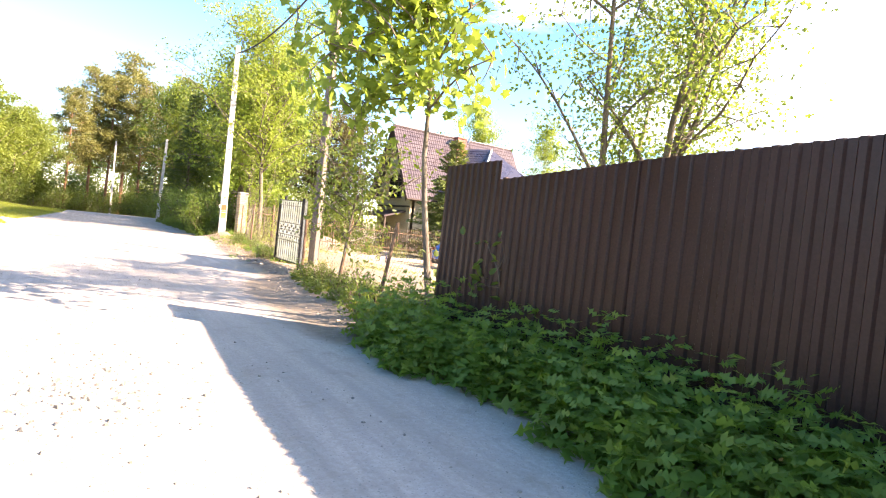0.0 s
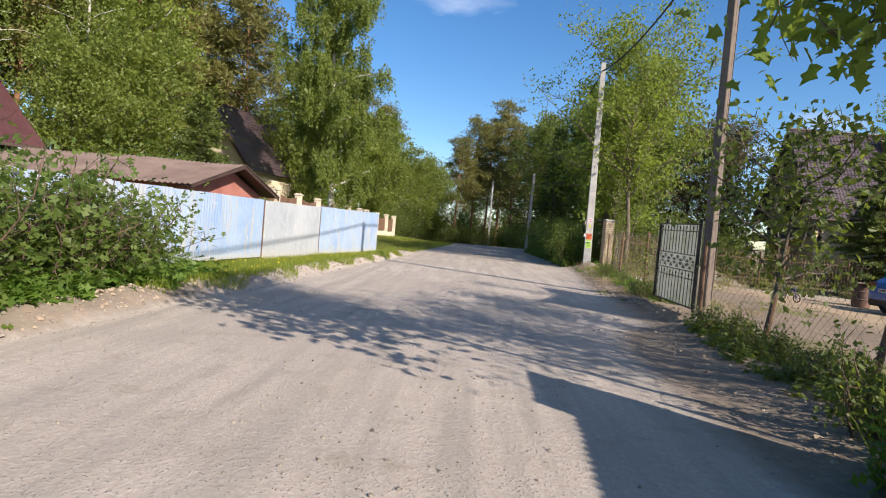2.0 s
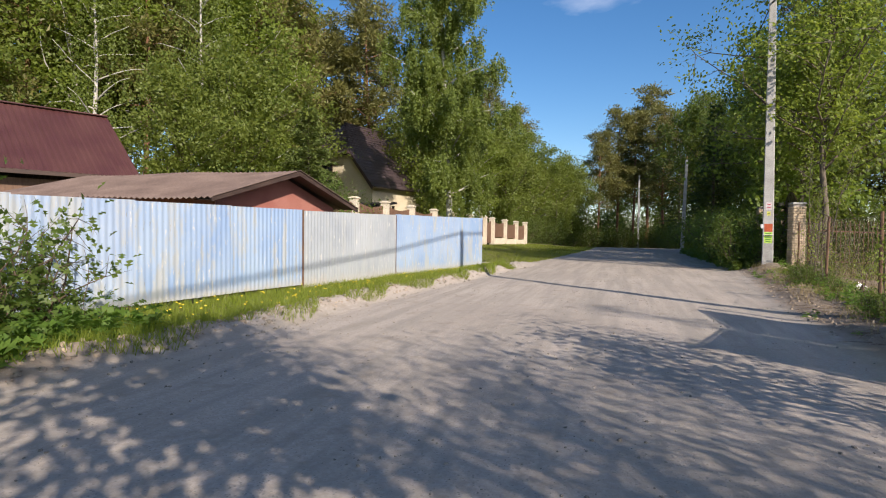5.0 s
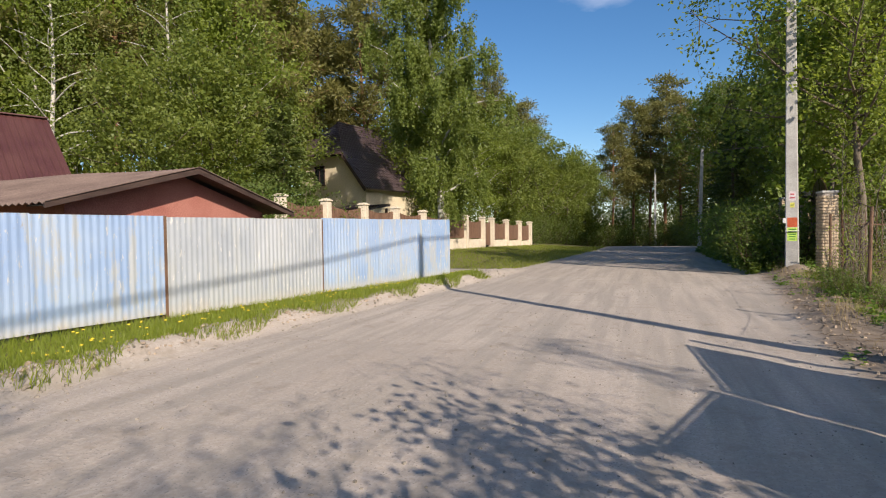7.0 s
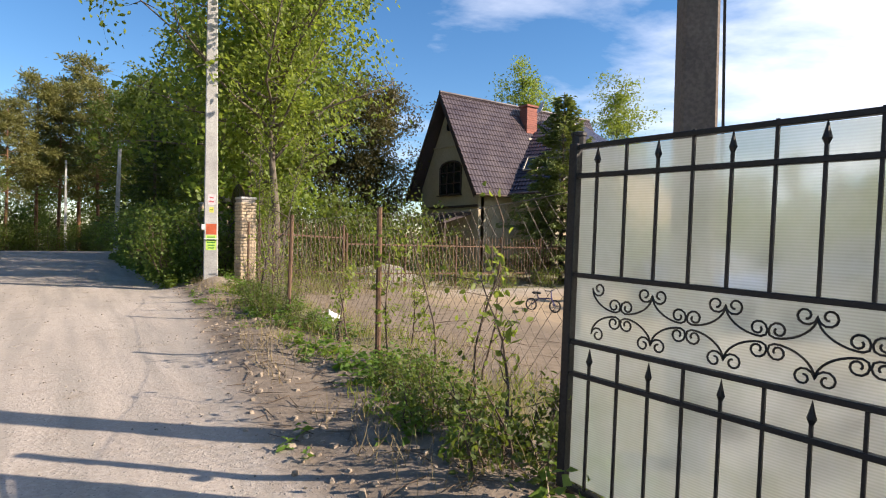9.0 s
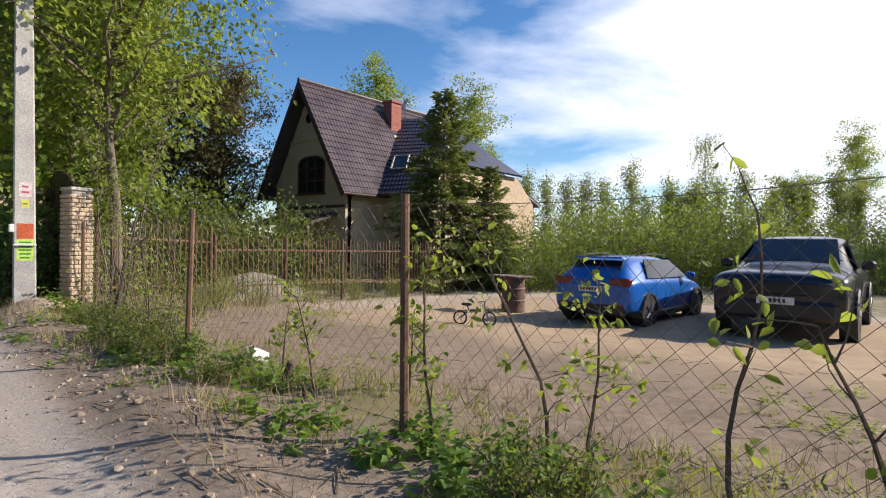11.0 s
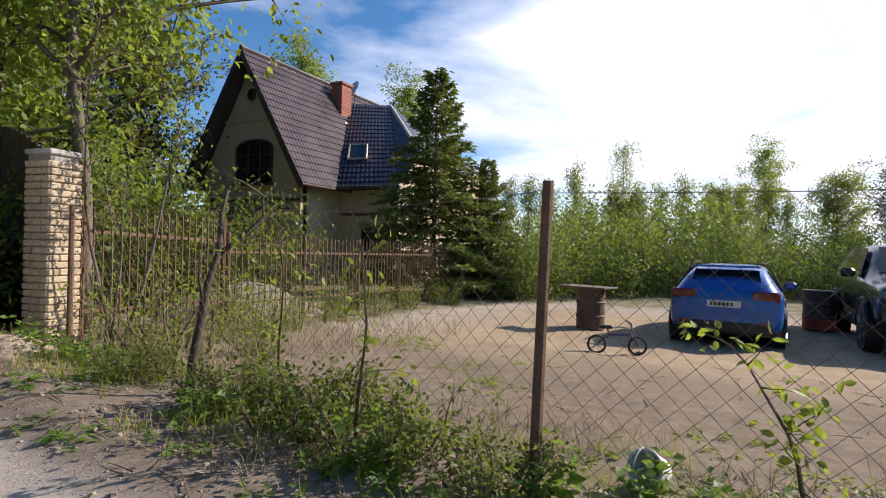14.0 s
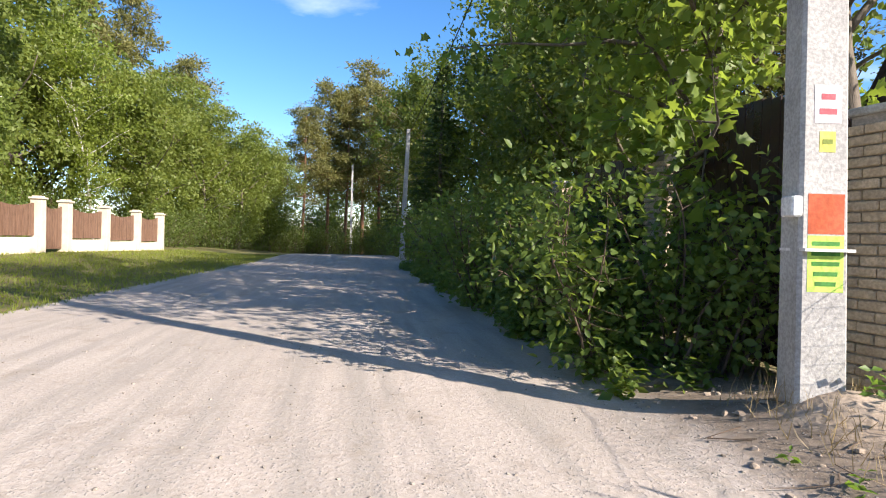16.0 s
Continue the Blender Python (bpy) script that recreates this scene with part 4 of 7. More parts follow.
wire("overhead_cable", (5.45, 15.75, 8.45), (5.5, 28.2, 8.55), 0.5, 0.03)
wire("overhead_cable", (5.45, 15.75, 8.45), (4.6, -30, 10.3), 0.3, 0.03)
wire("overhead_cable", (5.52, 28.2, 8.6), (5.7, 54.6, 6.6), 0.5)
wire("overhead_cable", (5.7, 54.6, 6.6), (3.2, 88, 8.6), 0.5)


# ---- wire and iron fences, gate ----
chain_link("wire_fence", "rusty chain link fence with thin leaning posts", [(4.76, 16.0, None), (5.34, 19.25, (0.0, 0.02)), (5.47, 22.43, (0.03, -0.03)), (6.0, 25.6, None), (6.35, 27.9, (0, 0))], 1.6, 2)
chain_link("wire_fence", "sagging rusty chain link fence under trees", [(3.8, 6.35, (0.02, 0)), (4.05, 8.5, (0.18, -0.1)), (4.3, 10.8, (0.25, 0.1)), (4.15, 12.45, (0, 0))], 1.35, 3)
iron_fence("iron_fence", "tall pale rusty iron bar fence", (6.75, 28.35), (9.2, 28.75), 1.74, 1.66, 0.13, M["rust"], posts=2)
iron_fence("iron_fence", "long low rusty iron bar fence", (9.3, 28.75), (19.2, 29.4), 1.45, 1.42, 0.14, M["rust"], posts=6)


def poly_mat():
    """Fluted milky sheet: a blurred view through it, a soft glow of the light behind, faint stains."""
    m, n, l, p = base_mat("milky_polycarbonate")
    tc = n.new("ShaderNodeTexCoord")
    a = tex_noise(n, l, tc.outputs["Object"], 1.8, 6, 0.65)
    wv = n.new("ShaderNodeTexWave"); wv.wave_type, wv.bands_direction = "BANDS", "Z"; wv.inputs["Scale"].default_value = 30
    l.new(tc.outputs["Object"], wv.inputs["Vector"])
    tr = n.new("ShaderNodeBsdfTranslucent")
    l.new(mix_rgb(n, l, remap(n, l, a, 0.35, 0.65), (0.6, 0.64, 0.65), (0.46, 0.49, 0.44)), tr.inputs[0])
    rf = n.new("ShaderNodeBsdfRefraction")
    rf.inputs["Color"].default_value = (0.9, 0.93, 0.91, 1); rf.inputs["IOR"].default_value = 1.1
    l.new(remap(n, l, wv.outputs["Fac"], 0, 1, 0.2, 0.26), rf.inputs["Roughness"])
    l.new(mix_rgb(n, l, remap(n, l, a, 0.35, 0.65), (0.62, 0.64, 0.62), (0.5, 0.51, 0.46)), p.inputs["Base Color"])
    p.inputs["Roughness"].default_value = 0.22
    m1 = n.new("ShaderNodeMixShader"); m1.inputs[0].default_value = 0.62
    l.new(p.outputs[0], m1.inputs[1]); l.new(tr.outputs[0], m1.inputs[2])
    m2 = n.new("ShaderNodeMixShader"); l.new(remap(n, l, wv.outputs["Fac"], 0, 1, 0.52, 0.6), m2.inputs[0])
    l.new(m1.outputs[0], m2.inputs[1]); l.new(rf.outputs[0], m2.inputs[2])
    l.new(m2.outputs[0], n["Material Output"].inputs[0])
    bumped(n, l, p, wv.outputs["Fac"], 0.12, 0.004)
    return m


M["poly"] = poly_mat()


def gate_leaf(at, width, label):
    """A leaf along +x: frame, bars with spear tips, a band of scrolls, milky sheet behind."""
    t = thing("gate_leaf", label, "gate", at, "gate leaves")
    zt, z2, z3, z4, z5, zb = 1.778, 1.632, 1.185, 0.88, 0.735, 0.2
    for x in (0.02, width - 0.02):
        part("frame_post", Shape().box((x, 0, (zt + zb) / 2), (0.045, 0.045, zt - zb), ch=0.004), M["iron"], t)
    for z in (zt - 0.015, z2, z3, z4, z5, zb + 0.015):
        part("rail", Shape().box((width / 2, 0, z), (width - 0.09, 0.03, 0.021), ch=0.003), M["iron"], t)
    n = int(round(width / 0.147))
    for k in range(1, n):
        x = width * k / n
        spear = k % 2 == 1
        for lo, hi, cap in ((z3, zt if not spear else zt - 0.05, z2), (zb, z4 if not spear else z4 - 0.045, z5)):
            b = part("bar", Shape().box((x, -0.004, (lo + hi) / 2), (0.011, 0.011, hi - lo)), M["iron"], t)
            if spear:
                part("spear_tip", Shape().lathe([(0.007, hi - 0.05), (0.016, hi - 0.03), (0.009, hi - 0.005), (0.001, hi + 0.03)], (x, -0.004, 0), 6), M["iron"], b)
    cz, P = (z3 + z4) / 2, 2 * width / n
    hh = (z3 - z4) / 2 - 0.016
    for i in range(int(width / P) + 1):
        for fx in (1, -1):
            for fz in (1, -1):
                x0 = (i + 0.5) * P
                if not 0.05 < x0 < width - 0.03 or not 0.03 < x0 + fx * P / 2 < width - 0.02:
                    continue
                c1, r1 = (x0 + fx * 0.034, cz + fz * (hh - 0.036)), 0.034
                c2, r2 = (x0 + fx * (P / 2 - 0.032), cz + fz * 0.036), 0.032
                pts = []
                for k in range(14):
                    u = k / 13
                    a = math.pi + (1 - u) * 1.25 * 2 * math.pi * -1
                    r = r1 * (0.3 + 0.7 * u)
                    pts.append((c1[0] + fx * r * math.cos(a), 0, c1[1] - fz * r * math.sin(a)))
                p0, p3 = (x0, cz + fz * (hh - 0.036)), (x0 + fx * (P / 2 - 0.004), cz + fz * 0.012)
                q1, q2 = (x0 + fx * 0.002, cz + fz * hh * 0.3), (x0 + fx * P * 0.3, cz + fz * 0.0)
                for k in range(1, 10):
                    u = k / 10
                    w = ((1 - u) ** 3, 3 * u * (1 - u) ** 2, 3 * u * u * (1 - u), u ** 3)
                    pts.append((sum(wi * p[0] for wi, p in zip(w, (p0, q1, q2, p3))), 0, sum(wi * p[1] for wi, p in zip(w, (p0, q1, q2, p3)))))
                for k in range(14):
                    u = k / 13
                    a = -0.6 + u * 1.2 * 2 * math.pi
                    r = r2 * (1 - 0.7 * u)
                    pts.append((c2[0] + fx * r * math.cos(a), 0, c2[1] + fz * r * math.sin(a)))
                part("scroll", Shape().tube(pts, 0.0042, 5), M["iron"], t, "curled wrought-iron scroll")
    sheet = part("sheet", Shape().box((width / 2, 0.03, (zt + zb) / 2), (width - 0.06, 0.006, zt - zb - 0.05)), M["poly"], t, "milky fluted polycarbonate sheet")
    return t


def leaf_pose(a, b):
    """From the outer edge a to b, the ironwork towards the road, the leaf sagging a little towards b."""
    return along(a, b) @ Matrix.Rotation(radians(1.2), 4, "Y")


gate_leaf(leaf_pose((4.52, 15.86), (4.62, 13.95)), 1.91, "black wrought-iron gate leaf backed with milky sheet")
gate_leaf(leaf_pose((4.6, 13.9), (4.1, 12.6)), 1.39, "black wrought-iron gate leaf standing ajar")
gp = thing("gate_post", "dark steel pipe gate post with a latch", "post")
part("pipe", Shape().tube([(4.72, 15.97, -0.2), (4.72, 15.97, 1.86)], 0.035, 10), M["iron"], gp)
part("cap", Shape().lathe([(0.04, 1.86), (0.04, 1.875), (0.01, 1.885)], (4.72, 15.97, 0), 10), M["iron"], gp)
part("latch", Shape().box((4.66, 15.93, 1.15), (0.06, 0.05, 0.05), ch=0.006), M["iron"], gp)


# ---- brick pillars with brown arched panels ----
def brick_pillar(x, y, top, turn, label):
    t = thing("brick_pillar", label, "pillar", pose(x, y, gz(x, y), 0, 0, turn), "brick gate pillars")
    H = top - gz(x, y)
    w = 0.37
    part("core", Shape().box((0, 0, H / 2 - 0.1), (w - 0.03, w - 0.03, H + 0.1)), M["mortar"], t, "grey mortar core")
    rng = np.random.RandomState(int(x * 100))
    rows = int((H - 0.08) / 0.078)
    me = {}
    for kind, ln in (("long", 0.245), ("short", 0.115)):
        me[kind] = mesh_from("brick", *(lambda s: (s.v, s.f))(Shape().box((0, 0, 0), (ln, 0.05, 0.066), ch=0.009)), M["brick_pale"])
    for r in range(rows):
        z = 0.04 + r * 0.078
        for side in range(4):
            m = Matrix.Rotation(side * math.pi / 2, 4, "Z")
            first = (r + side) % 2
            for kind, off in ((("long", -0.063), ("short", 0.125)) if first else (("short", -0.125), ("long", 0.063))):
                part("brick", me[kind], None, t, m=m @ Matrix.Translation((off, -w / 2 + 0.012 + rng.uniform(-0.006, 0.006), z)) @ Matrix.Rotation(rng.uniform(-0.02, 0.02), 4, "X"))
    part("cap", Shape().box((0, 0, H - 0.05), (w + 0.03, w + 0.03, 0.06), ch=0.012), M["concrete"], t, "grey concrete cap")


brick_pillar(6.38, 28.3, 2.28, 8, "pale rough-faced brick pillar beside the pole")
brick_pillar(6.85, 32.0, 2.5, 8, "pale rough-faced brick pillar behind lilac bush")
brick_pillar(7.0, 36.0, 2.5, 4, "pale brick pillar hidden in greenery")


def arched_panel(a, b, low, high, label):
    t = thing("arched_gate", label, "gate", along(a, b))
    ln = math.dist(a, b)
    n = int(ln / 0.16)
    for k in range(n):
        x = 0.22 + (ln - 0.44) * (k + 0.5) / n
        u = (x - 0.2) / (ln - 0.4)
        top = low + (high - low) * math.sin(math.pi * u) ** 0.8
        part("board", Shape().box((x, 0.003 * (k % 2), (top + 0.12) / 2), ((ln - 0.44) / n - 0.006, 0.02, top - 0.12), ch=0.003), M["fence_brown"], t)
    for z in (0.5, 1.7):
        part("rail", Shape().box((ln / 2, 0.03, z), (ln - 0.4, 0.03, 0.05), ch=0.004), M["iron"], t)


arched_panel((6.45, 28.4), (6.85, 31.95), 2.2, 2.72, "dark brown arched sheet gate between brick pillars")
arched_panel((6.85, 32.05), (7.0, 35.95), 2.2, 2.6, "dark brown arched sheet panel behind bushes")


# ---- notices on the pale pole ----
def notices():
    base = Matrix.Translation((5.52, 28.0, 0)) @ Matrix.Rotation(radians(-10), 4, "Z")
    rng = np.random.RandomState(8)

    def face_y(z):
        """The pole's front face at a height."""
        u = (z + 0.3) / 9.2
        return -0.4 * (0.33 - 0.13 * u) + 0.246 * u

    def paper(name, label, z0, z1, w, col, lines, cat, ink=(0.03, 0.03, 0.03), off=0.0, face=-1):
        t = thing(name, label, cat)
        lo = part("sheet", Shape().add([base @ Vector((sx * w / 2 + off, face_y(z) - yy, z)) for yy in (0.006, 0.001) for sx, z in ((-1, z0), (1, z0), (1, z1), (-1, z1))],
                     [(0, 1, 2, 3), (7, 6, 5, 4), (0, 4, 5, 1), (1, 5, 6, 2), (2, 6, 7, 3), (3, 7, 4, 0)]), mat(name + "_paper", col, tuple(c * 0.85 for c in col), 0.85, 6, 30, 0.3), t)
        inkm = mat(name + "_ink", ink, ink, 0.9, 5, 30, 0)
        for k in range(lines):
            z = z1 - (z1 - z0) * (k + 0.8) / (lines + 0.6)
            ww = w * rng.uniform(0.5, 0.8)
            part("text_bar", Shape().box((0, 0, 0), (ww, 0.003, (z1 - z0) / (lines + 1) * 0.45)), inkm, t, m=base @ Matrix.Translation((off, face_y(z) - 0.0065, z)))
    paper("red_notice", "torn orange-red paper notice glued to the pole", 1.33, 1.58, 0.225, (0.55, 0.11, 0.04), 0, "notice")
    paper("green_notice", "yellow-green paper advert with dark print", 0.97, 1.32, 0.225, (0.5, 0.72, 0.12), 5, "notice", (0.06, 0.22, 0.04))
    paper("white_notice", "faded white and pink paper notice", 2.02, 2.26, 0.17, (0.7, 0.62, 0.62), 2, "notice", (0.5, 0.12, 0.14))
    paper("yellow_notice", "scrap of yellow paper glued to the pole", 1.84, 1.97, 0.1, (0.65, 0.62, 0.12), 1, "notice", (0.2, 0.25, 0.05))
    t = thing("meter_box", "small white plastic box strapped to the pole", "box")
    part("box", Shape().box((0, 0, 0), (0.07, 0.13, 0.13), ch=0.01), M["white_paint"], t, m=base @ Matrix.Translation((-0.18, -0.02, 1.5)))
    part("strap", Shape().box((0, 0, 0), (0.31, 0.27, 0.018)), M["white_paint"], t, m=base @ Matrix.Translation((0, 0, 1.23)))


notices()


# ---- houses ----
def tile_slope(A, B, C, D, pitch=0.2, step=0.35, wave_h=0.022, lip=0.03):
    """Metal tiles over the quad A, B (eave) to C, D (ridge): waves across, steps up the slope."""
    A, B, C, D = (Vector(p) for p in (A, B, C, D))
    n = (B - A).cross(D - A).normalized()
    w, h = max((B - A).length, (C - D).length), (D - A).length
    nu, rows = max(8, int(w / pitch) * 5), max(2, int(h / step))
    vs, fs = [], []
    for r in range(rows):
        for e in (0, 1):
            v = (r + e) / rows
            for i in range(nu + 1):
                u = i / nu
                p = A.lerp(B, u).lerp(D.lerp(C, u), v)
                vs.append(p + n * (wave_h * (0.5 + 0.5 * math.cos(2 * math.pi * u * w / pitch)) + (lip if e == 0 else 0)))
    k = nu + 1
    for r in range(2 * rows - 1):
        fs += [(r * k + i, r * k + i + 1, (r + 1) * k + i + 1, (r + 1) * k + i) for i in range(nu)]
    sh = Shape()
    sh.v, sh.f = vs, fs
    sh.plate([A - n * 0.01, B - n * 0.01, C - n * 0.01, D - n * 0.01], 0.12, n)
    return sh


def arched_window(parent, m, w, h, frame_m, glass_m, arch=0.25, panes=(3, 3)):
    """A window in the plane y = 0 of m, its sill's middle at the origin."""
    out = []
    for i in range(13):
        u = -1 + 2 * i / 12
        out.append((u * w / 2, h - arch + arch * math.sqrt(max(0, 1 - u * u))))
    ring = [(-w / 2, 0)] + out + [(w / 2, 0)]
    win = part("window", Shape().plate([(x, 0.0, z) for x, z in ring][::-1], 0.02, (0, -1, 0)), glass_m, parent, "dark arched window with glazing bars", m=m)
    part("window_frame", Shape().tube([(x, -0.03, z) for x, z in ring + ring[:1]], 0.05, 5), frame_m, win)
    for k in range(1, panes[0]):
        x = -w / 2 + w * k / panes[0]
        part("glazing_bar", Shape().box((x, -0.02, h * 0.48), (0.05, 0.04, h * 0.94)), frame_m, win)
    for k in range(1, panes[1]):
        part("glazing_bar", Shape().box((0, -0.02, h * k / panes[1]), (w * 0.98, 0.04, 0.05)), frame_m, win)
    part("window_sill", Shape().box((0, -0.08, -0.05), (w + 0.2, 0.18, 0.06), ch=0.01), frame_m, win)


def gable_house():
    h = thing("gable_house", "plastered house with steep dark tiled gable roof and brick chimney", "house")
    WX = 19.85
    g0 = -0.4
    yc, ze, zr = 39.15, 3.6, 9.05
    y0, y1 = 36.5, 41.8
    # gable wall and body
    part("wall", Shape().plate([(WX, y1, g0), (WX, y0, g0), (WX, y0, 4.2), (WX, yc, zr - 0.25), (WX, y1, 4.2)], 0.35, (-1, 0, 0)), M["plaster"], h, "yellowish plastered gable wall")
    part("wall", Shape().box((25, y0 + 0.15, 1.9), (10, 0.3, 4.6)), M["plaster"], h)
    part("wall", Shape().box((25, y1 - 0.15, 1.9), (10, 0.3, 4.6)), M["plaster"], h)
    part("wall", Shape().plate([(30, y0, g0), (30, y1, g0), (30, y1, 4.2), (30, yc, zr - 0.25), (30, y0, 4.2)], 0.35, (1, 0, 0)), M["plaster"], h)
    part("belt_course", Shape().box((WX - 0.04, yc, 6.3), (0.08, 2.9, 0.1), ch=0.01), M["plaster"], h)
    part("belt_course", Shape().box((WX - 0.04, (y0 + y1) / 2, 3.05), (0.08, y1 - y0, 0.12), ch=0.01), M["soffit"], h)
    # main roof
    xf, xb = 19.15, 30.6
    part("roof", tile_slope((xf, 35.85, ze), (xb, 35.85, ze), (xb, yc, zr), (xf, yc, zr)), M["tile_roof"], h, "dark brown metal tile slope")
    part("roof", tile_slope((xb, 42.45, ze), (xf, 42.45, ze), (xf, yc, zr), (xb, yc, zr)), M["tile_roof"], h, "dark brown metal tile slope")
    part("ridge_cap", Shape().tube([(xf, yc, zr + 0.03), (xb, yc, zr + 0.03)], 0.09, 8), M["tile_roof"], h)
    for ys in (35.85, 42.45):
        sgn = 1 if ys < yc else -1
        part("barge_board", Shape().plate([(xf - 0.02, ys, ze + 0.02), (xf - 0.02, yc, zr + 0.02), (xf - 0.02, yc, zr - 0.36), (xf - 0.02, ys + 0.1 * sgn, ze - 0.24)], 0.05, (-1, 0, 0)), M["soffit"], h)
        part("gutter", Shape().tube([(xf, ys, ze - 0.05), (xb, ys, ze - 0.05)], 0.06, 8), M["soffit"], h)
    # cross wing with a clipped gable
    A, B, F, C, D = (21.2, 36.0, 3.62), (21.85, 33.3, 3.67), (23.5, 33.25, 5.2), (26.9, 37.0, 8.35), (25.8, 38.75, 8.35)
    part("wing_roof", tile_slope(A, B, C, D), M["tile_blue"], h, "slate-dark metal tile slope of the wing")
    part("wing_roof", Shape().plate([B, F, C], 0.1), M["tile_blue"], h)
    part("wing_roof", Shape().plate([F, (29.8, 33.25, 5.2), C], 0.1), M["tile_blue"], h, "clipped hip of the wing")
    part("wing_roof", tile_slope((32, 33.3, 3.67), (32, 36.2, 3.67), (26.95, 38.75, 8.3), (26.9, 37.0, 8.3)), M["tile_blue"], h)
    part("barge_board", Shape().tube([B, F, C], 0.08, 6), M["cream_stone"], h, "pale metal trim along the hip")
    part("gutter", Shape().tube([A, B], 0.07, 8), M["soffit"], h)
    part("wall", Shape().box((22.35, 35.0, 1.6), (0.3, 3.0, 4.0)), M["plaster"], h, "plastered wing wall")
    part("wall", Shape().plate([(22.2, 33.6, g0), (31.6, 33.6, g0), (31.6, 33.6, 3.7), (29.8, 33.6, 5.1), (23.7, 33.6, 5.1), (22.2, 33.6, 3.7)], 0.3, (0, -1, 0)), M["brick_pale"], h, "pale brick end wall of the wing")
    part("belt_course", Shape().box((22.17, 34.95, 2.6), (0.06, 2.8, 0.1)), M["soffit"], h)
    part("downpipe", Shape().tube([(21.9, 33.7, 3.5), (22.1, 33.75, 3.1), (22.12, 33.75, 0.0)], 0.05, 8), M["soffit"], h)
    # chimney
    ch = part("chimney", Shape().box((24.8, 38.45, 7.7), (0.75, 0.6, 2.6), ch=0.01), M["chimney"], h, "red brick chimney")
    for k in range(14):
        part("course", Shape().box((24.8, 38.45, 7.1 + k * 0.125), (0.775, 0.625, 0.1), ch=0.01), M["chimney"], ch)
    part("cap", Shape().box((24.8, 38.45, 8.98), (0.9, 0.75, 0.12), ch=0.02), M["chimney"], ch)
    part("flashing", Shape().box((24.8, 38.3, 7.05), (0.9, 0.85, 0.12), ch=0.02), M["cream_stone"], ch)
    dish = part("satellite_dish", Shape().lathe([(0.02, 0.1), (0.2, 0.06), (0.36, -0.02), (0.37, -0.02), (0.2, 0.03)], (0, 0, 0), 16, "x"), M["white_paint"], h, m=pose(25.6, 38.3, 9.05, 0, 20, -20))
    part("mast", Shape().tube([(25.65, 38.3, 8.0), (25.65, 38.3, 9.1)], 0.025, 6), M["iron"], dish, m=dish.matrix_basis.inverted())
    # windows: arched on the gable, round vent, skylight, wing
    arched_window(h, pose(WX - 0.02, 38.95, 3.72, 0, 0, -90), 1.95, 1.75, M["soffit"], M["glass_dark"], 0.3)
    vent = part("round_vent", Shape().lathe([(0.26, -0.03), (0.26, 0.02)], (WX - 0.02, 39.15, 7.35), 20, "x"), M["glass_dark"], h, "round attic window")
    part("vent_ring", Shape().tube([(WX - 0.04, 39.15 + 0.28 * math.cos(a * math.pi / 10), 7.35 + 0.28 * math.sin(a * math.pi / 10)) for a in range(21)], 0.035, 6), M["plaster"], vent)
    a, b, c, d = (Vector(p) for p in (A, B, C, D))
    nn = (b - a).cross(d - a).normalized()
    sk = [a.lerp(b, u).lerp(d.lerp(c, u), v) + nn * 0.09 for u, v in ((0.18, 0.28), (0.5, 0.28), (0.5, 0.44), (0.18, 0.44))]
    s = part("skylight", Shape().plate(sk, 0.1, nn), M["glass_dark"], h, "tilted roof window")
    part("skylight_frame", Shape().tube(sk + sk[:1], 0.05, 4), M["cream_stone"], s)
    for y, z, w, hh in ((34.6, 0.9, 1.2, 1.1),):
        arched_window(h, pose(22.18, y, z, 0, 0, -90), w, hh, M["soffit"], M["glass_dark"], 0.02, (2, 1))
    arched_window(h, pose(24.4, 33.58, 3.2, 0, 0, 0), 1.0, 1.2, M["soffit"], M["glass_dark"], 0.02, (2, 1))
    # porch canopy at the gable
    part("porch_roof", tile_slope((18.1, 41.3, 2.25), (18.1, 37.0, 2.25), (19.8, 37.0, 2.75), (19.8, 41.3, 2.75), 0.18, 0.3), M["tile_roof"], h, "small lean-to porch roof")
    for y in (37.2, 41.1):
        part("porch_post", Shape().box((18.3, y, 0.95), (0.12, 0.12, 2.5), ch=0.01), M["soffit"], h)
    part("door", Shape().box((WX - 0.03, 40.3, 0.75), (0.08, 1.0, 2.1), ch=0.01), M["soffit"], h)


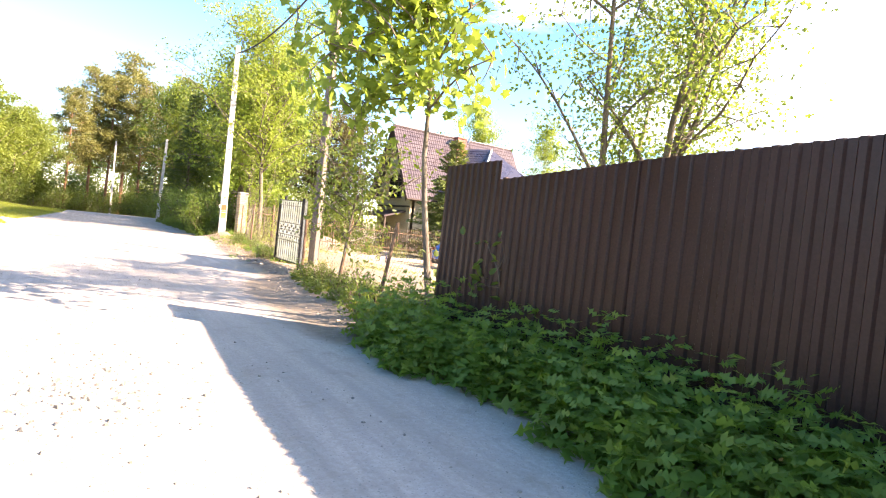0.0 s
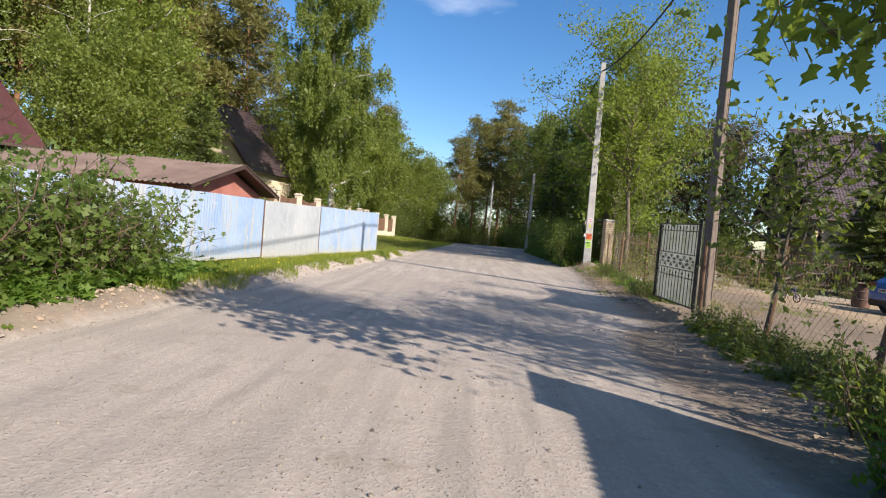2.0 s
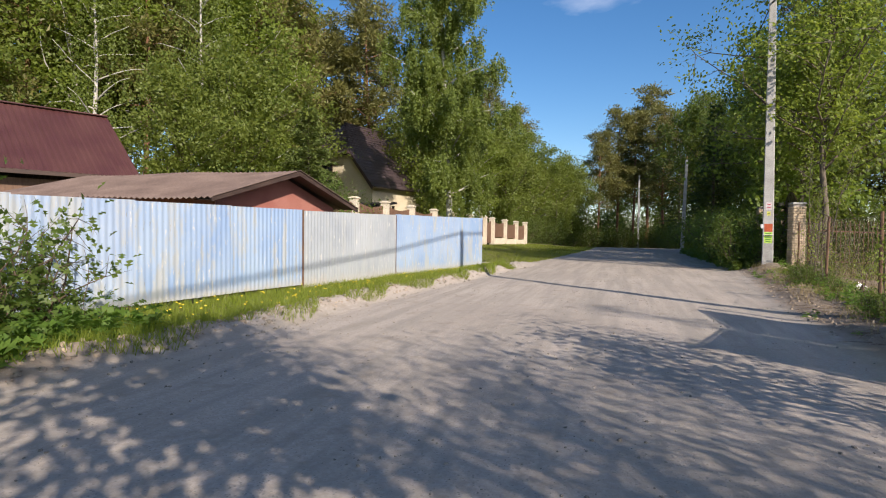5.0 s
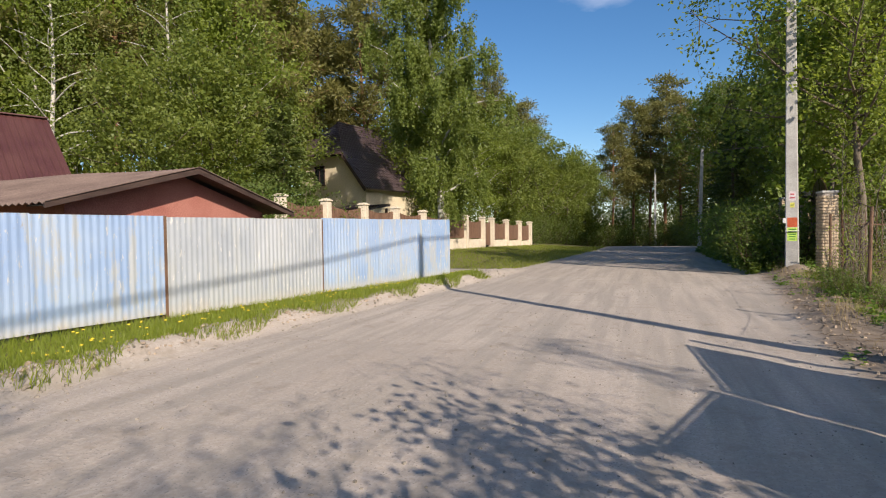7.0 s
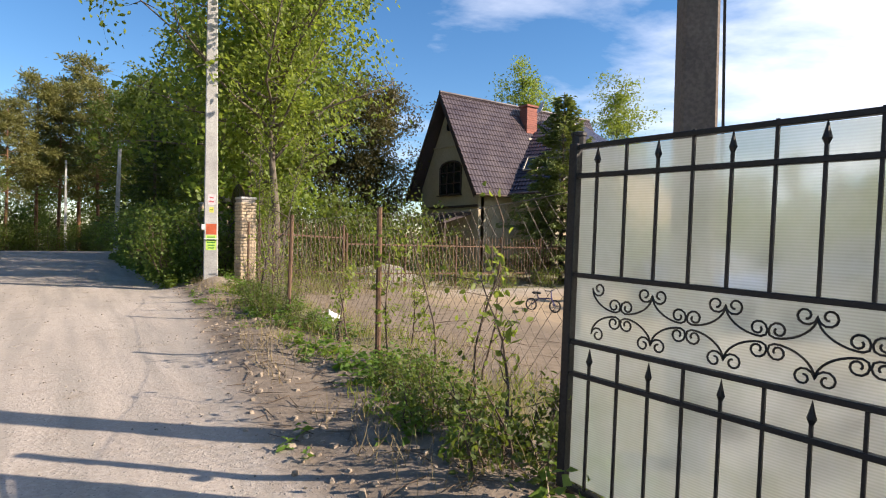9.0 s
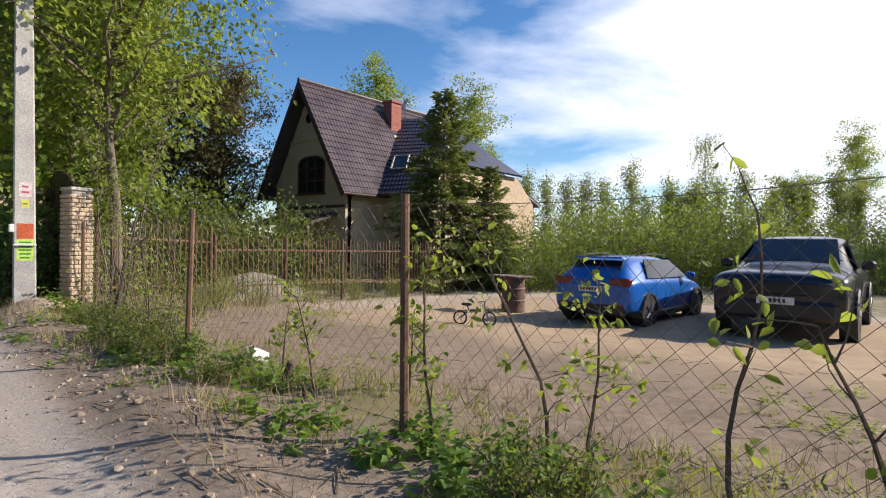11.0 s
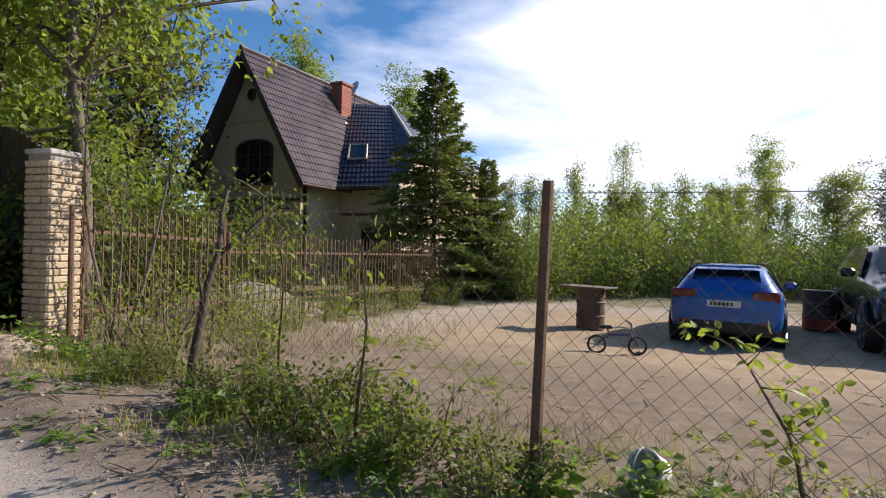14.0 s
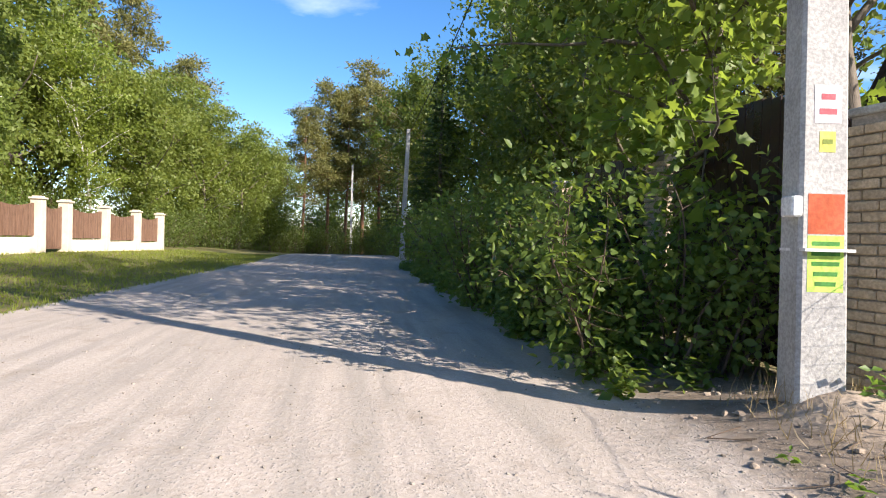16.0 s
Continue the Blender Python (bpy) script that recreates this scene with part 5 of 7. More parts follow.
def far_house():
    """The cream house behind the birch."""
    t = thing("cream_house", "cream plastered house with steep dark brown roof behind birch", "house", pose(-21.5, 51.0, 0.4, 0, 0, -12))
    d, xr, zr, zh = 10.5, -0.9, 10.1, 7.2          # depth, ridge, its height, the clipped gable's eave
    front = [(-3.6, -0.6), (3.3, -0.6), (3.3, 4.95), (1.45, 7.1), (-3.6, 7.1)]
    part("wall", Shape().plate([(x, 0, z) for x, z in front], 0.3, (0, -1, 0)), M["plaster_l"], t, "cream gable wall")
    part("wall", Shape().plate([(x, d, z) for x, z in front[::-1]], 0.3, (0, 1, 0)), M["plaster_l"], t)
    part("wall", Shape().box((-3.45, d / 2, 3.2), (0.3, d - 0.62, 7.6)), M["plaster_l"], t)
    part("wall", Shape().box((3.15, d / 2, 2.1), (0.3, d - 0.62, 5.4)), M["plaster_l"], t)
    y1 = d + 0.6
    part("roof", tile_slope((3.9, -0.7, 4.35), (3.9, y1, 4.35), (1.54, y1, zh), (1.54, -0.7, zh), 0.22), M["tile_roof"], t)
    part("roof", tile_slope((1.54, -0.7, zh), (1.54, y1, zh), (xr, y1, zr), (xr, 1.7, zr), 0.22), M["tile_roof"], t)
    part("roof", tile_slope((-4.15, y1, zh), (-4.15, -0.7, zh), (xr, 1.7, zr), (xr, y1, zr), 0.22), M["tile_roof"], t)
    part("hip", tile_slope((-4.15, -0.7, zh), (1.54, -0.7, zh), (xr + 0.05, 1.7, zr), (xr - 0.05, 1.7, zr), 0.22), M["tile_roof"], t, "clipped hip over the gable")
    part("ridge_cap", Shape().tube([(xr, 1.6, zr + 0.03), (xr, y1, zr + 0.03)], 0.1, 8), M["tile_roof"], t)
    part("gutter", Shape().tube([(-4.2, -0.75, zh - 0.06), (1.5, -0.75, zh - 0.06)], 0.07, 8), M["soffit"], t)
    part("barge_board", Shape().plate([(3.9, -0.72, 4.3), (1.54, -0.72, 7.15), (1.54, -0.72, 6.85), (3.75, -0.72, 4.1)], 0.05, (0, -1, 0)), M["soffit"], t)
    for x, z, ww, hh in ((-1.4, 4.9, 1.1, 1.5), (-2.2, 1.6, 1.1, 1.5), (1.8, 1.6, 1.1, 1.5)):
        arched_window(t, pose(x, -0.03, z), ww, hh, M["soffit"], M["glass_dark"], 0.02, (2, 1))
    part("canopy", tile_slope((3.2, -4.2, 2.6), (6.8, -4.2, 2.6), (6.8, -1.6, 3.0), (3.2, -1.6, 3.0)), M["tile_roof"], t, "dark flat carport canopy")
    for x in (3.4, 6.6):
        for y in (-4.0, -1.8):
            part("canopy_post", Shape().box((x, y, 1.0), (0.14, 0.14, 3.4), ch=0.01), M["soffit"], t)


def shed():
    t = thing("shed", "faded red shed with shallow weathered sheet roof", "shed")
    part("wall", Shape().plate([(-6.75, 17.4, 0.1), (-6.75, 22.35, 0.1), (-6.75, 22.35, 1.85), (-6.75, 19.85, 2.5), (-6.75, 17.4, 1.85)], 0.2, (1, 0, 0)), M["shed_red"], t, "faded red gable wall")
    for y in (17.5, 22.25):
        part("wall", Shape().box((-9.6, y, 1.0), (5.3, 0.2, 1.75)), M["shed_red"], t)
    part("wall", Shape().box((-12.3, 19.85, 1.0), (0.2, 4.6, 1.75)), M["shed_red"], t)
    def corrug(y0, z0, y1, z1):
        ln = 6.6
        n = int(ln / 0.14) * 4
        vs, fs = [], []
        for i in range(n + 1):
            x = -6.25 - ln * i / n
            dz = 0.018 * math.cos(i * math.pi / 2)
            sag = 0.02 * math.sin(i * 0.05)
            vs += [(x, y0, z0 + dz - sag), (x, y1, z1 + dz - sag), (x, y0, z0 + dz - 0.012 - sag), (x, y1, z1 + dz - 0.012 - sag)]
        for i in range(n):
            k = 4 * i
            fs += [(k, k + 1, k + 5, k + 4), (k + 2, k + 6, k + 7, k + 3), (k, k + 4, k + 6, k + 2)]
        fs.append((0, 2, 3, 1))
        return Shape().add(vs, fs)
    part("roof", corrug(16.75, 1.84, 19.8, 2.64), M["shed_roof"], t, "weathered corrugated roof sheet")
    part("roof", corrug(22.95, 1.86, 19.8, 2.64), M["shed_roof"], t, "weathered corrugated roof sheet")
    for y0, y1 in ((16.75, 19.8), (22.95, 19.8)):
        part("barge_board", Shape().plate([(-6.27, y0, 1.83), (-6.27, y1, 2.62), (-6.27, y1, 2.52), (-6.27, y0, 1.75)], 0.03, (1, 0, 0)), M["soffit"], t)
    part("soffit", Shape().plate([(-6.3, 16.8, 1.8), (-6.3, 19.8, 2.58), (-6.74, 19.8, 2.58), (-6.74, 16.8, 1.8)], 0.02), M["soffit"], t)
    part("soffit", Shape().plate([(-6.3, 22.9, 1.82), (-6.3, 19.8, 2.58), (-6.74, 19.8, 2.58), (-6.74, 22.9, 1.82)], 0.02), M["soffit"], t)


def wine_house():
    t = thing("wine_roof_house", "timber house under a wine-brown sheet roof", "house", pose(-16.5, 25.2, 0, 0, 0, 246))
    # local x runs along the eave away from the corner, y towards the eave's outer side
    part("wall", Shape().box((6.2, -3.6, 1.3), (11.2, 6.0, 3.2)), M["fence_wood"], t, "brown board wall")
    part("gable", Shape().plate([(0.62, -0.62, 2.9), (0.62, -3.6, 5.5), (0.62, -6.6, 2.9)], 0.1, (-1, 0, 0)), M["fence_wood"], t)
    for y0, y1 in ((0.0, -3.6), (-7.2, -3.6)):
        ln = math.hypot(y1 - y0, 2.75)
        sh = profiled_sheet(12.4, 0, ln, 0, ln, 0.22, 0.018 if y0 == 0 else -0.018)
        up = Vector((0, y1 - y0, 2.75)).normalized()
        nrm = Vector((1, 0, 0)).cross(up)
        m = Matrix(((1, nrm.x, up.x, 0), (0, nrm.y, up.y, y0), (0, nrm.z, up.z, 3.15), (0, 0, 0, 1)))
        part("roof", sh, M["roof_wine"], t, "wine-brown ribbed sheet slope", m=m)
    part("ridge_cap", Shape().box((6.2, -3.6, 5.92), (12.4, 0.3, 0.05), ch=0.01), M["roof_wine"], t)
    part("fascia", Shape().box((6.2, -0.03, 3.08), (12.3, 0.04, 0.16), ch=0.01), M["soffit"], t)
    arched_window(t, pose(2.2, -0.58, 1.3, 0, 0, 180), 1.0, 1.2, M["white_paint"], M["glass_dark"], 0.02, (2, 1))


gable_house()
far_house()
shed()
wine_house()

bh = thing("back_cabin", "small dark brown cabin in the shade of trees", "house", pose(35.0, 10.8, -0.5, 0, 0, -12))
part("wall", Shape().box((0, 0, 1.2), (4.0, 4.0, 2.6)), M["fence_wood"], bh)
part("roof", tile_slope((-2.4, -2.4, 2.4), (2.4, -2.4, 2.4), (2.4, 0, 3.7), (-2.4, 0, 3.7)), M["tile_roof"], bh)
part("roof", tile_slope((2.4, 2.4, 2.4), (-2.4, 2.4, 2.4), (-2.4, 0, 3.7), (2.4, 0, 3.7)), M["tile_roof"], bh)
part("gable", Shape().plate([(-2.0, -2.0, 2.5), (-2.0, 0, 3.6), (-2.0, 2.0, 2.5)], 0.1, (-1, 0, 0)), M["fence_wood"], bh)
arched_window(bh, pose(-2.03, 0, 1.0, 0, 0, -90), 0.9, 1.0, M["white_paint"], M["glass_dark"], 0.02, (2, 1))


# ---- cars ----
def paint(name, c):
    m = mat(name, c, tuple(v * 0.9 for v in c), 0.3, 1.5, 80, 0.0, metal=0.1, coat=0.45)
    return m


M["rubber"] = mat("tyre_rubber", (0.018, 0.018, 0.018), (0.035, 0.033, 0.03), 0.85, 8, 50, 0.2)
M["alloy"] = mat("alloy_wheel", (0.25, 0.25, 0.26), (0.34, 0.34, 0.35), 0.35, 6, 50, 0, metal=0.8)
M["black_trim"] = mat("black_plastic", (0.014, 0.014, 0.015), (0.025, 0.025, 0.026), 0.5, 6, 60, 0.1)
M["car_glass"] = mat("tinted_car_glass", (0.012, 0.014, 0.016), (0.016, 0.018, 0.02), 0.05, 1, 10, 0, spec=0.9)
M["lamp_red"] = mat("tail_lamp_red", (0.16, 0.012, 0.012), (0.22, 0.02, 0.018), 0.15, 3, 30, 0, coat=0.6)
M["lamp_clear"] = mat("headlamp_glass", (0.12, 0.13, 0.15), (0.22, 0.23, 0.26), 0.1, 5, 30, 0, metal=0.3, coat=0.8)
M["plate"] = mat("white_number_plate", (0.72, 0.72, 0.7), (0.76, 0.76, 0.74), 0.5, 5, 30, 0)
M["plate_ink"] = mat("plate_ink", (0.02, 0.02, 0.02), (0.03, 0.03, 0.03), 0.6, 5, 30, 0)


def car(name, label, at, paint_m, stations, wheels, wr, width, glass, rear_first, plate_z, plate_y, marks):
    """stations: y, bottom, belt, roof, belt half-width, roof half-width, from the tail to the nose."""
    t = thing(name, label, "car", at)
    vs, fs = [], []
    k = 15
    for y, zb, zm, zr, wm, wt in stations:
        half = [(wm * 0.86, zb), (wm * 0.97, zb + 0.06), (wm * 0.995, zb + (zm - zb) * 0.45), (wm * 0.985, zm - 0.05), (wm * 0.95, zm), (wt, zr - min(0.07, (zr - zm) * 0.5)), (wt * 0.82, zr - 0.012)]
        ring = [(x, y, z) for x, z in half] + [(0, y, zr)] + [(-x, y, z) for x, z in half[::-1]]
        vs += ring
    n = len(stations)
    for i in range(n - 1):
        fs += [(i * k + j, i * k + j + 1, (i + 1) * k + j + 1, (i + 1) * k + j) for j in range(k - 1)]
        fs.append((i * k + k - 1, i * k, (i + 1) * k, (i + 1) * k + k - 1))
    fs += [tuple(range(k)), tuple((n - 1) * k + j for j in range(k - 1, -1, -1))]
    bm = bmesh.new()
    bv = [bm.verts.new(v) for v in vs]
    for f in fs:
        bm.faces.new([bv[i] for i in f])
    bmesh.ops.recalc_face_normals(bm, faces=bm.faces)
    me = bpy.data.meshes.new("body")
    bm.to_mesh(me); bm.free()
    me.materials.append(paint_m)
    me.polygons.foreach_set("use_smooth", [True] * len(me.polygons))
    body = part("body", me, None, t)
    ss = body.modifiers.new("round", "SUBSURF"); ss.levels = ss.render_levels = 2
    for nm, corners, lab in glass:
        part(nm, Shape().plate(corners, 0.02), M["car_glass"], t, lab)
    for y in wheels:
        for s in (-1, 1):
            x = s * (width / 2 - 0.1)
            wheel = part("wheel", Shape().lathe([(wr * 0.45, -0.1), (wr * 0.92, -0.11), (wr, -0.07), (wr, 0.07), (wr * 0.92, 0.11), (wr * 0.45, 0.1)], (0, 0, 0), 24, "x"), M["rubber"], t, smooth=True, m=Matrix.Translation((x, y, wr)))
            rim = Shape().lathe([(wr * 0.66, -0.02 + s * 0.09), (wr * 0.66, 0.02 + s * 0.09)], (0, 0, 0), 20, "x")
            part("rim", rim, M["black_trim"], wheel)
            for q in range(5):
                a = q * 2 * math.pi / 5
                part("spoke", Shape().tube([(s * 0.118, 0.05 * math.cos(a), 0.05 * math.sin(a)), (s * 0.118, wr * 0.62 * math.cos(a), wr * 0.62 * math.sin(a))], 0.022, 5), M["alloy"], wheel)
            arch = [(s * (width / 2 + 0.004), y + (wr + 0.05) * math.cos(a * math.pi / 10), wr + (wr + 0.05) * math.sin(a * math.pi / 10)) for a in range(11)]
            part("wheel_arch", Shape().tube(arch, 0.035, 5), M["black_trim"], t)
            well = Shape().lathe([(wr + 0.04, -0.13), (wr + 0.04, 0.112)], (0, 0, 0), 20, "x")
            part("wheel_well", well, M["black_trim"], t, m=Matrix.Translation((s * (width / 2 - 0.1), y, wr + 0.005)))
    pl = part("number_plate", Shape().box((0, plate_y, plate_z), (0.52, 0.012, 0.112), ch=0.003), M["plate"], t, "white registration plate")
    sg = -1 if plate_y < 0 else 1
    for j, w in enumerate((0.035, 0.045, 0.045, 0.045, 0.035, 0.035)):
        part("plate_mark", Shape().box((sg * (0.19 - j * 0.062), plate_y + sg * 0.008, plate_z), (w, 0.004, 0.06)), M["plate_ink"], pl)
    for s in (-1, 1):
        part("mirror", Shape().box((s * (width / 2 + 0.1), marks["mirror_y"], marks["mirror_z"]), (0.2, 0.14, 0.14), ch=0.035), marks["mirror_m"], t)
    part("sill", Shape().box((0, 0, marks["sill"]), (width - 0.06, abs(stations[0][0]) * 2 - 1.2, 0.14), ch=0.03), M["black_trim"], t)
    return t


BLUE = paint("bright_blue_car_paint", (0.006, 0.125, 0.5))
NAVY = paint("dark_navy_car_paint", (0.006, 0.009, 0.022))


def blue_hatch():
    at = pose(13.4 + 2.15, 21.65 - 0.12, -0.30, 0, 0, -93.7)
    st = [(-2.14, 0.42, 0.72, 0.86, 0.66, 0.6), (-2.12, 0.34, 0.92, 1.0, 0.82, 0.7), (-1.98, 0.3, 0.95, 1.12, 0.88, 0.7), (-1.62, 0.26, 0.96, 1.4, 0.9, 0.6), (-1.0, 0.24, 0.95, 1.45, 0.9, 0.6),
          (-0.1, 0.24, 0.93, 1.455, 0.9, 0.61), (0.4, 0.24, 0.92, 1.37, 0.9, 0.6), (1.0, 0.25, 0.9, 1.02, 0.9, 0.68), (1.5, 0.26, 0.82, 0.92, 0.88, 0.7), (1.95, 0.3, 0.7, 0.78, 0.82, 0.66), (2.13, 0.38, 0.6, 0.64, 0.68, 0.55)]
    glass = [("rear_window", [(0.56, -1.98, 1.04), (-0.56, -1.98, 1.04), (-0.5, -1.70, 1.34), (0.5, -1.70, 1.34)], "tinted rear window"),
             ("windshield", [(-0.62, 1.02, 1.03), (0.62, 1.02, 1.03), (0.54, 0.46, 1.37), (-0.54, 0.46, 1.37)], "windshield")]
    for s in (-1, 1):
        c = [(s * 0.865, -1.35, 1.0), (s * 0.875, 0.75, 0.98), (s * 0.66, 0.2, 1.36), (s * 0.655, -1.1, 1.38)]
        glass.append(("side_window", c if s > 0 else c[::-1], "tinted side windows"))
    t = car("blue_hatchback", "bright blue hatchback parked on the sandy yard", at, BLUE, st, (-1.32, 1.33), 0.32, 1.8, glass, True, 0.78, -2.135,
            {"mirror_y": 0.62, "mirror_z": 1.02, "mirror_m": BLUE, "sill": 0.26})
    part("rear_bumper", Shape().box((0, -2.06, 0.4), (1.5, 0.16, 0.26), ch=0.05), M["black_trim"], t)
    for s in (-1, 1):
        part("tail_lamp", Shape().box((s * 0.62, -2.05, 0.93), (0.42, 0.17, 0.16), ch=0.03), M["lamp_red"], t, "red tail lamp")
        part("roof_rail", Shape().tube([(s * 0.6, -1.3, 1.45), (s * 0.6, -0.6, 1.49), (s * 0.6, 0.2, 1.45)], 0.014, 5), M["black_trim"], t)
        part("reflector", Shape().box((s * 0.62, -2.14, 0.48), (0.16, 0.02, 0.04), ch=0.005), M["lamp_red"], t)
    part("spoiler", Shape().box((0, -1.74, 1.41), (1.06, 0.2, 0.035), ch=0.012), BLUE, t)
    part("wiper", Shape().tube([(0, -2.0, 1.06), (-0.35, -1.98, 1.08)], 0.01, 4), M["black_trim"], t)


def dark_suv():
    at = pose(13.85 + 2.55, 18.42, -0.29, 0, 0, 89.5) @ Matrix.Diagonal((1.1, 1.08, 1.15, 1))
    st = [(-2.35, 0.5, 0.9, 1.0, 0.8, 0.7), (-2.3, 0.42, 1.05, 1.2, 0.93, 0.72), (-1.9, 0.36, 1.1, 1.58, 0.97, 0.66), (-1.0, 0.34, 1.1, 1.66, 0.98, 0.68), (0.0, 0.34, 1.08, 1.66, 0.98, 0.68),
          (0.35, 0.34, 1.07, 1.58, 0.98, 0.68), (1.05, 0.34, 1.05, 1.16, 0.98, 0.78), (1.5, 0.36, 1.0, 1.12, 0.97, 0.8), (2.1, 0.38, 1.0, 1.09, 0.96, 0.84), (2.32, 0.4, 0.96, 1.04, 0.94, 0.82), (2.39, 0.46, 0.9, 0.96, 0.9, 0.78)]
    glass = [("windshield", [(-0.72, 1.06, 1.17), (0.72, 1.06, 1.17), (0.62, 0.42, 1.57), (-0.62, 0.42, 1.57)], "dark sloping windshield"),
             ("rear_window", [(0.6, -2.2, 1.2), (-0.6, -2.2, 1.2), (-0.56, -1.95, 1.52), (0.56, -1.95, 1.52)], "rear window")]
    for s in (-1, 1):
        c = [(s * 0.94, -1.7, 1.14), (s * 0.945, 0.8, 1.12), (s * 0.73, 0.1, 1.57), (s * 0.725, -1.5, 1.58)]
        glass.append(("side_window", c if s > 0 else c[::-1], "tinted side windows"))
    t = car("dark_suv", "dark navy off-road car parked nose to the road", at, NAVY, st, (-1.42, 1.45), 0.37, 1.98, glass, False, 0.64, 2.43,
            {"mirror_y": 0.72, "mirror_z": 1.16, "mirror_m": M["black_trim"], "sill": 0.36})
    g = part("grille", Shape().box((0, 2.36, 0.82), (1.2, 0.1, 0.2), ch=0.03), M["black_trim"], t)
    for k in range(4):
        part("grille_bar", Shape().box((0, 2.415, 0.79 + k * 0.033), (0.98, 0.012, 0.008)), M["iron"], g)
    part("front_bumper", Shape().box((0, 2.33, 0.5), (1.66, 0.18, 0.3), ch=0.06), M["black_trim"], t)
    part("air_intake", Shape().box((0, 2.36, 0.46), (0.95, 0.08, 0.12), ch=0.02), M["iron"], t)
    for s in (-1, 1):
        part("headlamp", Shape().box((s * 0.75, 2.27, 0.89), (0.34, 0.2, 0.12), ch=0.03), M["lamp_clear"], t, "clear headlamp")
        part("side_intake", Shape().box((s * 0.72, 2.28, 0.55), (0.24, 0.1, 0.16), ch=0.03), M["iron"], t)
    for s in (-1, 1):
        part("wiper", Shape().tube([(s * 0.3, 1.06, 1.19), (s * 0.3 - 0.45, 0.98, 1.24)], 0.01, 4), M["black_trim"], t)
    part("bonnet_seam", Shape().tube([(-0.62, 1.15, 1.165), (-0.66, 2.05, 1.02), (0.66, 2.05, 1.02), (0.62, 1.15, 1.165)], 0.006, 4), M["black_trim"], t)


blue_hatch()
dark_suv()


# ---- yard things ----
def drum(name, label, x, y, r, h, m1, lid=True, band=None):
    z = gz(x, y) - 0.01
    t = thing(name, label, "barrel", pose(x, y, z))
    prof = [(r * 0.97, 0), (r, 0.015)]
    for k in (0.33, 0.66):
        prof += [(r, h * k - 0.03), (r + 0.016, h * k), (r, h * k + 0.03)]
    prof += [(r, h - 0.02), (r + 0.012, h - 0.01), (r + 0.012, h)]
    part("drum", Shape().lathe(prof, (0, 0, 0), 28), m1, t, smooth=False)
    if band:
        part("red_band", Shape().lathe([(r + 0.006, 0.03), (r + 0.006, h * 0.3)], (0, 0, 0), 28), band, t, "faded red lower band")
    if lid:
        part("board", Shape().box((-0.05, 0.05, h + 0.02), (0.55, 1.05, 0.03), ch=0.004), M["shed_roof"], t, "weathered board laid on top", m=pose(0, 0, 0, 0, 0, -18))


M["drum_brown"] = mat("brown_rusty_drum", (0.1, 0.055, 0.04), (0.17, 0.095, 0.065), 0.7, 4, 40, 0.3)
M["red_band"] = mat("faded_red_paint", (0.42, 0.05, 0.03), (0.5, 0.09, 0.06), 0.6, 4, 40, 0.2)
drum("steel_drum", "brown rusty steel drum with a board on top", 14.4, 24.1, 0.28, 0.84, M["drum_brown"])
drum("steel_drum", "brown steel drum with faded red lower half", 17.4, 19.85, 0.31, 0.86, M["drum_brown"], False, M["red_band"])


def tricycle():
    t = thing("balance_bike", "small dark child's bike standing on the sand", "bike", pose(11.35, 23.05, gz(11.35, 23.05), 0, 0, -72))
    frame_m = mat("violet_bike_frame", (0.05, 0.04, 0.12), (0.08, 0.07, 0.18), 0.4, 5, 40, 0)
    for x in (-0.28, 0.3):
        w = part("wheel", Shape().tube([(x + 0.125 * math.cos(a * math.pi / 12), 0, 0.14 + 0.125 * math.sin(a * math.pi / 12)) for a in range(25)], 0.018, 6), M["rubber"], t)
        part("hub", Shape().tube([(x, -0.05, 0.14), (x, 0.05, 0.14)], 0.015, 6), M["alloy"], w)
        for q in range(5):
            a = q * 2 * math.pi / 5
            part("spoke", Shape().tube([(x, 0, 0.14), (x + 0.12 * math.cos(a), 0, 0.14 + 0.12 * math.sin(a))], 0.006, 4), M["alloy"], w)
    part("frame", Shape().tube([(-0.28, 0.03, 0.14), (-0.1, 0.02, 0.28), (0.2, 0, 0.3), (0.3, 0.03, 0.14)], 0.016, 6).tube([(-0.1, 0, 0.28), (-0.14, 0, 0.38)], 0.014, 6), frame_m, t)
    part("fork", Shape().tube([(0.3, -0.04, 0.14), (0.22, -0.03, 0.36), (0.2, 0, 0.46)], 0.013, 6), frame_m, t)
    part("handlebar", Shape().tube([(0.17, -0.2, 0.48), (0.2, 0, 0.46), (0.17, 0.2, 0.48)], 0.012, 6), M["black_trim"], t)
    part("saddle", Shape().box((-0.15, 0, 0.4), (0.2, 0.1, 0.05), ch=0.02), M["black_trim"], t)
    for s in (-1, 1):
        part("pedal", Shape().box((0.3, s * 0.09, 0.1 + 0.04 * s), (0.07, 0.05, 0.02), ch=0.005), M["black_trim"], t)


